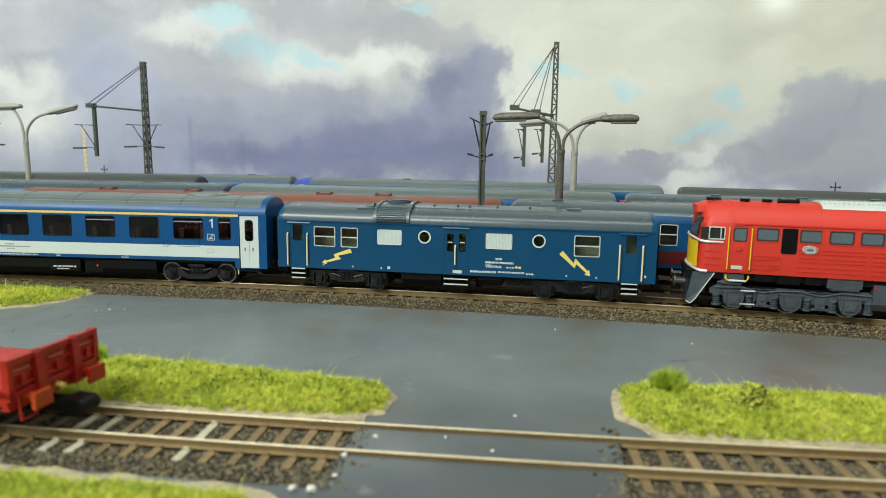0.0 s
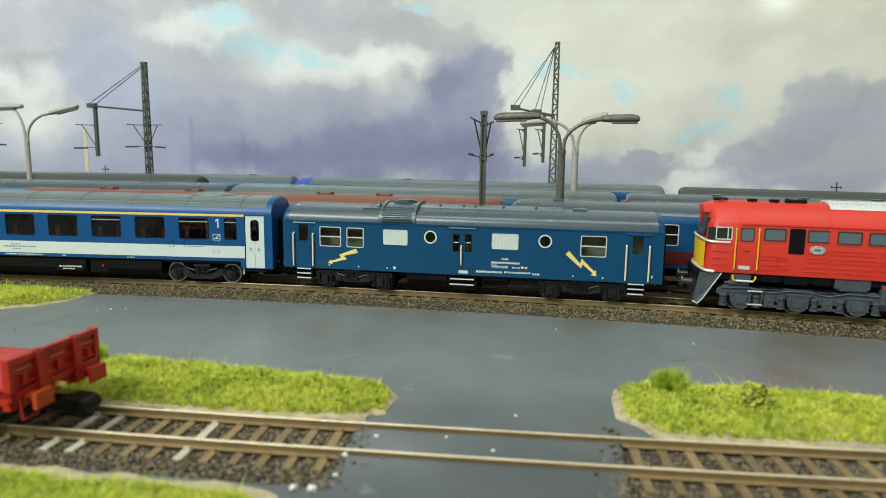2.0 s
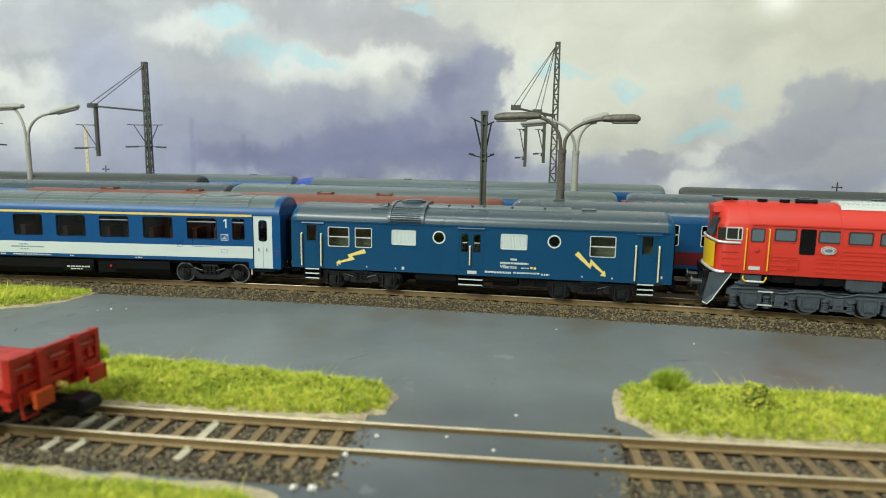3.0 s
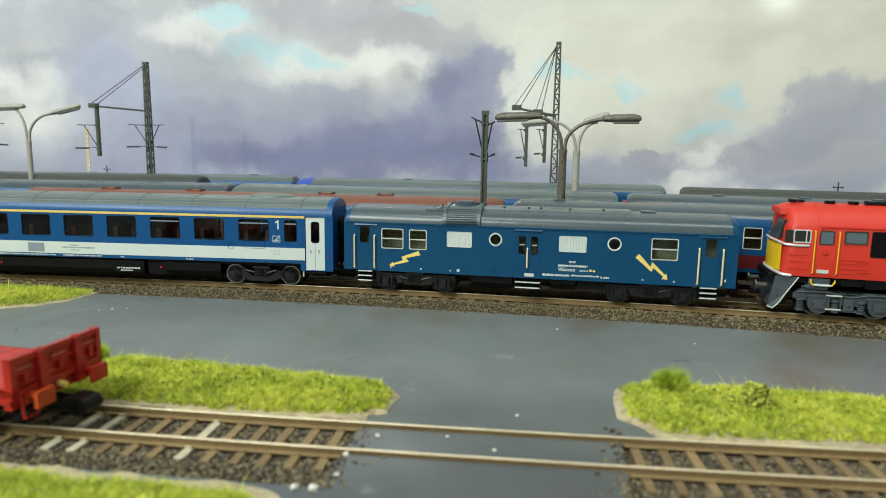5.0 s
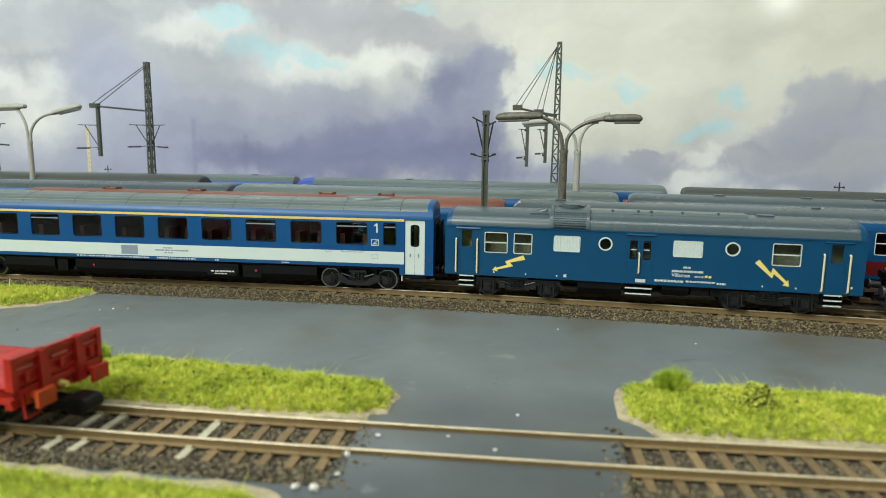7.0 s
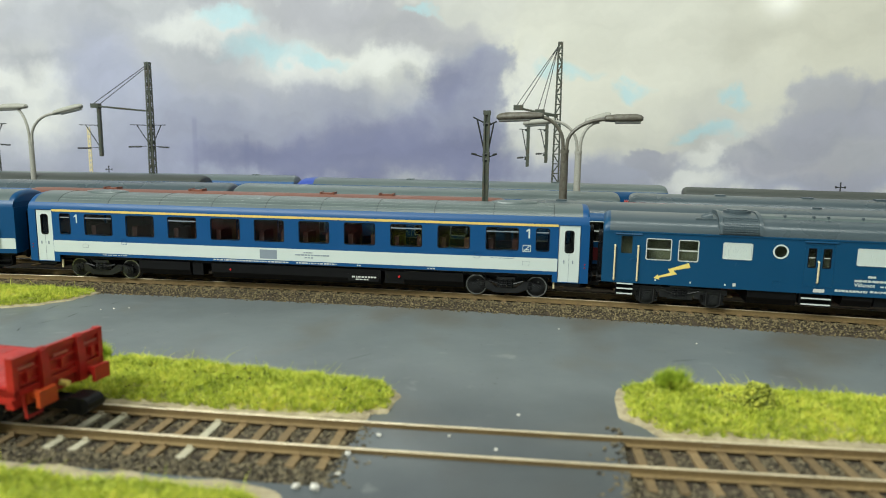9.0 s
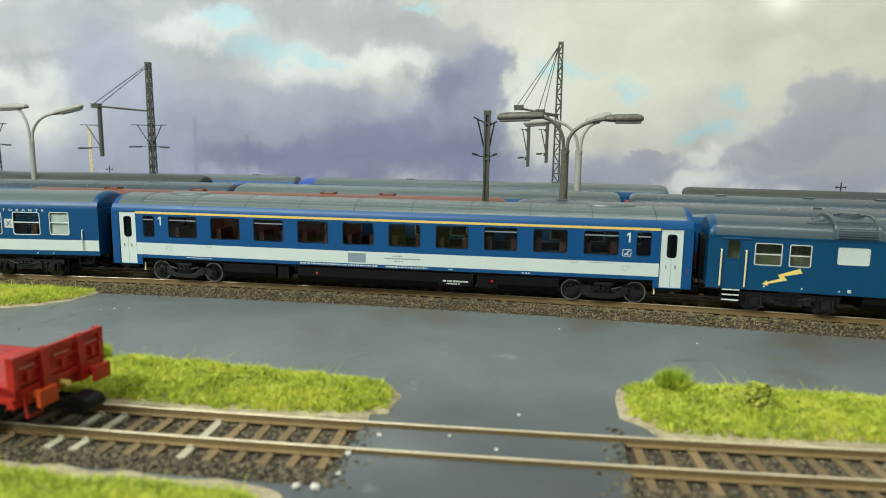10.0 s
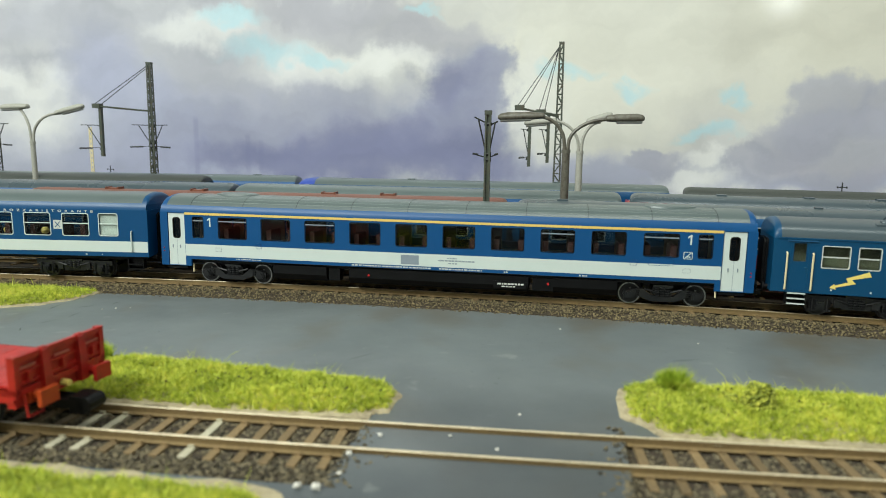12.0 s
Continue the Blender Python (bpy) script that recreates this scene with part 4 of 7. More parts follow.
    for a, b, z0, z1 in doors:
        for y, s in ((-W + 0.45, -1), (W - 1.2, 1)):
            m = (a + b) / 2
            bm = bmesh.new()
            wall(bm, a + 0.25, b - 0.25, z0 + 0.1, z1 - 0.2, y, [(m - 1.9, m + 1.9, 24, 34.5)], 0.7)
            d = part("door", bm, M_WHITE, c, "white folding entrance door")
            bm = bmesh.new()
            ring_plate(bm, rrect(m - 1.75, m + 1.75, 24.2, 34.3, 1.2), rrect(m - 2.25, m + 2.25, 23.7, 34.8, 1.5), y - 0.1, y + 0.5)
            part("door_window_seal", bm, M_RUBBER, d)
            bm = bmesh.new()
            box(bm, m - 1.9, m + 1.9, y + 0.35, y + 0.6, 24, 34.5)
            part("pane", bm, M_GLASS, d).visible_shadow = False
            if s < 0:
                for hx in (m - 2.6, m + 1.6):
                    bm = bmesh.new()
                    box(bm, hx, hx + 0.5, y - 0.3, y, 18.6, 20.2)
                    part("door_handle", bm, M_GREYPLATE, d)
                bm = bmesh.new()
                box(bm, m - 0.08, m + 0.08, y - 0.06, y, z0 + 0.2, 23.6)
                part("door_joint", bm, M_GREYPLATE, d)
        bm = bmesh.new()
        box(bm, a - 0.5, b + 0.5, -W + 0.6, -W + 4, 7.6, 8.6)
        part("door_step", bm, M_BLACK, c, bev=0.2)
    for x in (-120.6, 119.4):
        bm = bmesh.new()
        slab(bm, [(x + q, 30.4 + h) for q, h in ((0.1, 0), (0.1, 3.6), (-0.95, 3.1), (-0.95, 3.8), (0.25, 4.7), (0.85, 4.7), (0.85, 0))], -W - 0.06, -W)
        part("class_number", bm, M_WHITE, body, "white class number 1")
    # pictogram, hatches and small print
    bm = bmesh.new()
    ring_plate(bm, rrect(117.2, 120.6, 24.0, 26.8, 0.2, 2), rrect(116.9, 120.9, 23.7, 27.1, 0.3, 2), -W - 0.08, -W)
    box(bm, 117.9, 120.0, -W - 0.08, -W, 24.5, 25.0)
    slab(bm, [(117.5, 24.4), (117.9, 24.2), (120.4, 26.5), (120.0, 26.7)], -W - 0.09, -W)
    part("pictogram", bm, M_WHITE, body, "white pictogram of a bed")
    for a, b, z0, z1, m in ((101.5, 112.6, 20.2, 24.0, M_BLUE), (-117.2, -114, 17.4, 19.4, M_WHITE), (117, 120.4, 17.2, 19.2, M_WHITE), (93.2, 96.2, 19.8, 22.6, M_BLUE), (-94.6, -91.6, 19.8, 22.6, M_BLUE)):
        bm = bmesh.new()
        ring_plate(bm, rrect(a + 0.12, b - 0.12, z0 + 0.12, z1 - 0.12, 0.1, 1), rrect(a, b, z0, z1, 0.1, 1), -W - 0.2, -W)
        part("hatch", bm, M_GREYPLATE if m is M_WHITE else m, body)
    bars("inscription", M_GREYPLATE, body, [(6, 11, 18.9, 19.5), (1.5, 20, 17.6, 18.3), (6.5, 11, 16.3, 16.9)], -W - 0.14, "grey unreadable inscription")
    bars("inscription", M_LIGHTGREY, body, [(-43, -2, 13.4, 14.1), (2, 24, 13.4, 14.1), (34, 36, 13.3, 14), (70, 74, 13.3, 13.9), (-106, -92, 13.6, 14.0)], -W - 0.06, "white unreadable small print")
    bm = bmesh.new()
    for s in (-1, 1):
        for z in (16.8, 18.4):
            rod(bm, (s * 146.8, -W - 0.15, z), (s * 146.8, -W + 0.2, z), 0.35, 8)
    part("door_button", bm, M_REDLAMP, c, "small red push button")
    bm = bmesh.new()
    box(bm, -H + 1.5, H - 1.5, -W + 1.1, W - 1.1, 12.6, 13.6)
    part("floor_panel", bm, M_INSIDE, c)
    bm = bmesh.new()
    wall(bm, -118, 118, 13.6, 37.4, 5.5, [(x - 4.5, x + 4.5, 22, 35) for x in cx], 0.5)
    for k in range(11):
        x = -119.5 + 23.83 * k
        box(bm, x - 0.3, x + 0.3, -W + 2, 5.5, 13.6, 37.4)
    part("partition", bm, M_INSIDE, c, "brown compartment partitions inside")
    seats(c, -113, 113, 20)
    underframe(c, H, 0, 0, 0, [(-86, -57, 4.2), (-45, 46, 3.9), (58, 88, 4.2)])
    for x, w in ((-53, 3), (53, 5)):
        bm = bmesh.new()
        box(bm, x - w, x + w, -14.2, -9, 4.8, 11)
        part("underfloor_box", bm, M_BLACK, c, bev=0.3)
    bm = bmesh.new()
    box(bm, 29, 45, -15.1, -14.8, 5.4, 9)
    part("control_panel", bm, M_BLACK, c)
    bars("panel_mark", M_LIGHTGREY, c, [(31, 44, 7.2, 8.0), (33, 40, 6.0, 6.6)], -15.15)
    for x in (-34.5, 55.5):
        bm = bmesh.new()
        rod(bm, (x, -15.2, 8.5), (x, -14, 8.5), 0.6, 8)
        part("red_marker", bm, M_REDLAMP, c)
    for x in (-131.2, 132.5):
        bm = bmesh.new()
        rod(bm, (x, -14.5, 5.8), (x, -14.2, 10), 0.45, 8)
        part("brake_cock", bm, M_CREAM, c, "cream brake cock lever")
    wheels = passenger_bogie(c, -109.2) + passenger_bogie(c, 109.2)
    for s in (-1, 1):
        coupling(c, s * H, s)
        gangway(c, s * H, s)
    return c, [(w, 5.3) for w in wheels], 109.2


HEAT_ROOF = [(-16.5, 35.5), (-16.3, 37.2), (-15.5, 39.0), (-13.8, 40.8), (-11, 42.1), (-7, 43.1), (-2.5, 43.6), (2.5, 43.6), (7, 43.1), (11, 42.1), (13.8, 40.8), (15.5, 39.0), (16.3, 37.2), (16.5, 35.5)]


def heating_car():
    c = thing("heating_car", "dark blue heating car with yellow lightning arrows on its sides", "train car", "vehicles of the moving train")
    H, W = 94.2, 16.5
    wins = [(-74.1, -63.5, 23.1, 32.5), (-59.8, -51.6, 23.1, 32.4), (56.4, 67.7, 23.3, 32.7)]
    rounds = [(-16.9, 29.5), (39.3, 29.6)]
    dwin = [(-85.9, -80.6, 25.2, 33.6), (79.9, 85.0, 25.2, 33.6)]
    ddw = [(-5.4, -2.6, 23.2, 31.4), (0.6, 3.4, 23.2, 31.4)]
    holes = wins + dwin + ddw + [(x - 3.1, x + 3.1, z - 3.1, z + 3.1) for x, z in rounds]
    bm = bmesh.new()
    wall(bm, -H, H, 11.2, 35.5, -W, holes, 1.0)
    wall(bm, -H, H, 11.2, 35.5, W - 1.0, wins, 1.0)
    for s in (-1, 1):
        a, b = sorted((s * H, s * (H - 1.2)))
        box(bm, a, b, -W + 1, W - 1, 11.2, 35.5)
    body = part("body", bm, M_BLUE_DEEP, c, "dark blue painted side walls")
    bm = bmesh.new()
    prism(bm, HEAT_ROOF, -H + 3, H - 3)
    roof = part("roof", bm, M_ROOF_DARK, c, "dark grey rounded roof", smooth=True)
    for s in (-1, 1):
        bm = bmesh.new()
        end_taper(bm, HEAT_ROOF, s * (H - 3), s * (H + 0.1), 33.0, 0.45)
        part("roof_end", bm, M_BLUE_DEEP, c, "blue rounded roof end", smooth=True)
    for y in (-W - 0.35, W - 0.15):
        bm = bmesh.new()
        box(bm, -H + 2, H - 2, y, y + 0.5, 35.2, 35.9)
        part("gutter", bm, M_BLUE_DEEP, roof, bev=0.1)
    for a, b in ((-88.5, -76.5), (-7.5, 5.8), (77, 89)):
        bm = bmesh.new()
        prism(bm, [(-W - 0.7, 34.3), (-W + 0.2, 34.3), (-W + 0.2, 35.0), (-W - 0.4, 34.9)], a, b)
        part("rain_strip", bm, M_BLUE_DEEP, body)
    for x, z in rounds:
        n = 28
        ang = [2 * math.pi * i / n for i in range(n)]
        sq = []
        for a in ang:
            q = 3.15 / max(abs(math.cos(a)), abs(math.sin(a)))
            sq.append((x + q * math.cos(a), z + q * math.sin(a)))
        circ = lambda q: [(x + q * math.cos(a), z + q * math.sin(a)) for a in ang]
        bm = bmesh.new()
        ring_plate(bm, circ(2.6), sq, -W, -W + 0.6)
        part("porthole_surround", bm, M_BLUE_DEEP, body)
        bm = bmesh.new()
        ring_plate(bm, circ(2.6), circ(3.25), -W - 0.25, -W + 0.2)
        w = part("round_window", bm, M_WHITE, c, "round window with white rim")
        bm = bmesh.new()
        slab(bm, circ(2.7), -W + 0.4, -W + 0.65)
        part("pane", bm, M_GLASS_G, w).visible_shadow = False
    for a, b, z0, z1 in wins:
        window_unit(c, a, b, z0, z1, -W, M_LIGHTGREY, M_GLASS_G, (z0 + z1) / 2, 0.4, 0.5)
        window_unit(c, a, b, z0, z1, W - 0.6, M_LIGHTGREY, M_GLASS_G, (z0 + z1) / 2, 0.4, 0.5)
    for a, b, z0, z1 in dwin:
        m = (a + b) / 2
        bm = bmesh.new()
        ring_plate(bm, rrect(m - 3.6, m + 3.6, 12.4, 34.0, 0.3, 2), rrect(m - 3.8, m + 3.8, 12.2, 34.2, 0.4, 2), -W - 0.12, -W)
        d = part("door", bm, M_BLUE_DEEP, c, "blue end door with outlined frame")
        bm = bmesh.new()
        ring_plate(bm, rrect(a + 0.1, b - 0.1, z0 + 0.1, z1 - 0.1, 0.3, 2), rrect(a - 0.25, b + 0.25, z0 - 0.25, z1 + 0.25, 0.4, 2), -W - 0.1, -W + 0.4)
        part("door_window_frame", bm, M_BLUE_DEEP, d)
        bm = bmesh.new()
        box(bm, a - 0.2, b + 0.2, -W + 0.4, -W + 0.65, z0 - 0.2, z1 + 0.2)
        part("pane", bm, M_GLASS_G, d).visible_shadow = False
        bm = bmesh.new()
        box(bm, m + 2.2, m + 3.2, -W - 0.4, -W, 22.3, 22.8)
        part("door_handle", bm, M_BLUE_DEEP, d)
        for x in (m - 5.2, m + 5.3):
            bm = bmesh.new()
            tube(bm, [(x, -W, 12.3), (x, -W - 0.9, 12.6), (x, -W - 0.9, 28.8), (x, -W, 29.1)], 0.42, 8)
            part("handrail", bm, M_CREAM, c, "cream upright handrail", smooth=True)
        step_block(c, m - 4.0, m + 4.0, (11.1, 8.7, 6.3))
    m = -1.0
    for x0, x1 in ((-7.0, -1.05), (-0.95, 5.0)):
        bm = bmesh.new()
        ring_plate(bm, rrect(x0 + 0.2, x1 - 0.2, 14.6, 33.2, 0.2, 2), rrect(x0, x1, 14.4, 33.4, 0.3, 2), -W - 0.14, -W)
        d = part("double_door_leaf", bm, M_BLUE_DEEP, c, "leaf of the blue double door")
        a, b = (-5.4, -2.6) if x0 < -2 else (0.6, 3.4)
        bm = bmesh.new()
        ring_plate(bm, rrect(a + 0.1, b - 0.1, 23.3, 31.3, 0.3, 2), rrect(a - 0.3, b + 0.3, 22.9, 31.7, 0.4, 2), -W - 0.1, -W + 0.4)
        part("door_window_frame", bm, M_RUBBER, d)
        bm = bmesh.new()
        box(bm, a - 0.2, b + 0.2, -W + 0.4, -W + 0.65, 23, 31.6)
        part("pane", bm, M_GLASS_G, d).visible_shadow = False
        bm = bmesh.new()
        box(bm, a, b, -W + 0.2, -W + 0.39, 27.2, 27.6)
        part("glazing_bar", bm, M_LIGHTGREY, d)
    bm = bmesh.new()
    tube(bm, [(-1.3, -W, 16.3), (-1.3, -W - 0.9, 16.6), (-1.3, -W - 0.9, 25.5), (-1.3, -W, 25.8)], 0.4, 8)
    part("handrail", bm, M_CREAM, c, "cream upright handrail", smooth=True)
    step_block(c, -7.2, 5.4, (9.5, 6.8))
    for a, b, z0, z1 in ((-41, -28.5, 24.9, 32.5), (13.6, 26.5, 24.9, 32.5)):
        bm = bmesh.new()
        ring_plate(bm, rrect(a + 0.35, b - 0.35, z0 + 0.35, z1 - 0.35, 0.4, 2), rrect(a, b, z0, z1, 0.7, 2), -W - 0.3, -W)
        v = part("vent_panel", bm, M_WHITE, c, "pale louvred vent panel")
        n = 17
        for k in range(n):
            x = a + 0.4 + (b - a - 0.8) * k / n
            bm = bmesh.new()
            box(bm, x, x + (b - a - 0.8) / n * 0.92, -W - 0.18, -W + 0.0, z0 + 0.3, z1 - 0.3)
            part("louvre", bm, M_WHITE, v)
    # lightning arrows
    pt = lambda px, py: (-54.5 + (px - 622) * 0.2945, 21.9 - (py - 440) * 0.279 - (622 - px) * 0.017)
    zig = [(619.3, 439), (622.7, 446.7), (597.3, 451.7), (603.3, 458), (576, 464), (577.3, 467.3), (568, 464.3), (574.3, 458), (575.3, 460.7), (592.7, 455.3), (589.3, 449.3)]
    bm = bmesh.new()
    slab(bm, [pt(*p) for p in zig], -W - 0.08, -W)
    part("lightning_arrow", bm, M_BOLT, body, "yellow lightning arrow")
    pt = lambda px, py: (49.4 + (px - 991) * 0.2755, 24.9 - (py - 445) * 0.272 + (px - 991) * 0.0113)
    zig = [(996, 443.3), (1015.7, 466), (1017.7, 456.7), (1039.7, 479.3), (1042.3, 477.3), (1044.3, 488.3), (1034.3, 486.3), (1037.3, 482.7), (1020, 467.3), (1017.7, 474.7), (990, 449.3)]
    bm = bmesh.new()
    slab(bm, [pt(*p) for p in zig], -W - 0.08, -W)
    part("lightning_arrow", bm, M_BOLT, body, "yellow lightning arrow")
    lettering("inscription", "Villamos", 2.4, M_WHITE, c, 13.6, -W - 0.07, 15.6, "small white lettering", 1.0, 0.04)
    bars("inscription", M_WHITE, body, [(18.8, 21.8, 19.7, 20.4), (13.8, 27, 17.9, 18.5), (23.8, 27.6, 15.7, 16.3), (6.2, 19, 13.3, 13.9), (20, 33, 13.2, 13.55), (33.6, 37.5, 12.8, 13.7), (20, 33, 13.6, 14.0), (6.2, 19, 12.9, 13.3), (18.6, 22.0, 19.6, 20.6), (13.6, 27.4, 17.7, 18.7)], -W - 0.06, "white unreadable inscription")
    bm = bmesh.new()
    box(bm, 28.2, 29.4, -W - 0.08, -W, 15.8, 16.8)
    box(bm, 29.9, 31.1, -W - 0.08, -W, 15.7, 16.7)
    part("yellow_mark", bm, M_BOLT, body)
    for x, z, w, h in ((-69.5, 13.2, 0.35, 0.4), (-54, 13, 0.35, 0.4), (-39, 12.9, 0.35, 0.4), (53, 13.2, 0.35, 0.4), (67, 13.0, 0.35, 0.4), (89.5, 14.6, 0.4, 0.6), (-35.1, 13.2, 0.7, 0.7), (-0.2, 12.8, 2.3, 0.8)):
        bm = bmesh.new()
        box(bm, x - w, x + w, -W - 0.08, -W, z - h, z + h)
        part("white_mark", bm, M_LIGHTGREY, body)
    for a, b, z0, z1 in ((-19.2, -16, 13.2, 16.2), (-35, -34, 22, 23)):
        bm = bmesh.new()
        ring_plate(bm, rrect(a + 0.12, b - 0.12, z0 + 0.12, z1 - 0.12, 0.1, 1), rrect(a, b, z0, z1, 0.1, 1), -W - 0.15, -W)
        part("hatch", bm, M_BLUE_DEEP, body)
    # roof fan housing with louvres, exhaust and walkway
    for s in (-1, 1):
        bm = bmesh.new()
        sec = [(s * 16.9, 36.2), (s * 16.6, 38.6), (s * 14.6, 41.4), (s * 11, 43.4), (s * 5, 44.9), (0, 45.0), (0, 41), (s * 10, 39), (s * 14, 36.2)]
        prism(bm, sec, -42.5, -25.2)
        h = part("fan_housing", bm, M_ROOF_DARK, roof, "grey louvred fan housing on the roof", smooth=True)
        for a in (-43.2, -26.2):
            bm = bmesh.new()
            prism(bm, [(y * 1.02, 36 + (z - 36) * 1.07) for y, z in sec], a, a + 1.6)
            part("housing_rim", bm, M_ROOF_DARK, h, smooth=True)
        for k in range(8):
            q = k / 7
            y, z = s * (17.0 - 4.2 * q * q - 1.5 * q), 36.9 + 6.2 * q
            bm = bmesh.new()
            box(bm, -41.3, -26.5, y - 0.6, y + 0.6, z - 0.16, z + 0.3)
            part("louvre", bm, M_ROOF_DARK, h)
    bm = bmesh.new()
    rod(bm, (-33.5, 0, 44.8), (-33.5, 0, 46.0), 6.2, 24)
    rod(bm, (-33.5, 0, 46.0), (-33.5, 0, 46.5), 4.6, 24)
    part("fan_cowl", bm, M_ROOF_DARK, roof)
    bm = bmesh.new()
    prism(bm, [(-6.5, 43.0), (-5.8, 44.3), (5.8, 44.3), (6.5, 43.0)], -24.5, 47)
    walkway = part("roof_walkway", bm, M_ROOF, roof, "pale raised roof panel", bev=0.2)
    for x in (-14, -2, 4, 18, 34):
        bm = bmesh.new()
        rod(bm, (x, -5.5, 43.6), (x, -5.5, 44.9), 0.7, 10)
        part("roof_bolt", bm, M_ROOF_DARK, walkway)
    bm = bmesh.new()
    rod(bm, (-49.5, -6, 42), (-45, -6, 43.4), 1.9, 14)
    box(bm, -53, -44, -12, -5, 40.6, 42.6)
    part("exhaust", bm, M_ROOF_DARK, roof, smooth=True)
    bm = bmesh.new()
    box(bm, 52, 59, -3, 3, 43.2, 44.3)
    part("roof_hatch", bm, M_ROOF_DARK, roof, bev=0.3)
    bm = bmesh.new()
    box(bm, -H + 1.5, H - 1.5, -W + 1, W - 1, 11.4, 12.4)
    part("floor_panel", bm, M_INSIDE, c)
    bm = bmesh.new()
    wall(bm, -H + 2, H - 2, 12.4, 35.4, -9.5, [(0, 2, 20, 22)], 0.5)
    part("inner_wall", bm, M_INSIDE_PALE, c, "pale beige inner wall")
    bm = bmesh.new()
    box(bm, -40, 30, -4, 8, 12.4, 24)
    part("machinery", bm, M_INSIDE, c, bev=0.6)
    underframe(c, H, 0, 0, 0, [(-29, -8.5, 4.6), (10, 22, 6.0)])
    for x, w in ((27, 4), (34, 2.5)):
        bm = bmesh.new()
        box(bm, x - w, x + w, -13.6, -7, 6.5, 11)
        part("underfloor_box", bm, M_BLACK, c, bev=0.3)
    wheels = passenger_bogie(c, -58.0, 14.8, 5.2, 1) + passenger_bogie(c, 57.2, 14.8, 5.2, 1)
    for s in (-1, 1):
        coupling(c, s * H, s)
        gangway(c, s * H, s, 12, 34, 6, 2.4)
    return c, [(w, 5.2) for w in wheels], 57.6


def step_block(parent, x0, x1, levels, edge=None):
    st = new("entrance_steps")
    st.parent = parent
    st["label"] = "black step ladder with white tread edges"
    for s in (x0, x1):
        bm = bmesh.new()
        box(bm, s - 0.3, s + 0.3, -15.5, -12.5, levels[-1] - 0.6, 11.3)
        part("bracket", bm, M_BLACK, st)
    bm = bmesh.new()
    box(bm, x0, x1, -12.9, -12.5, levels[-1] - 0.6, 11.3)
    part("back_plate", bm, M_BLACK, st)
    for z in levels:
        bm = bmesh.new()
        box(bm, x0 + 0.3, x1 - 0.3, -16.2, -12.9, z - 0.7, z - 0.25)
        part("tread", bm, M_BLACK, st)
        bm = bmesh.new()
        box(bm, x0 + 0.3, x1 - 0.3, -16.4, -16.2, z - 0.75, z - 0.15)
        part("tread_edge", bm, edge or M_WHITE, st)


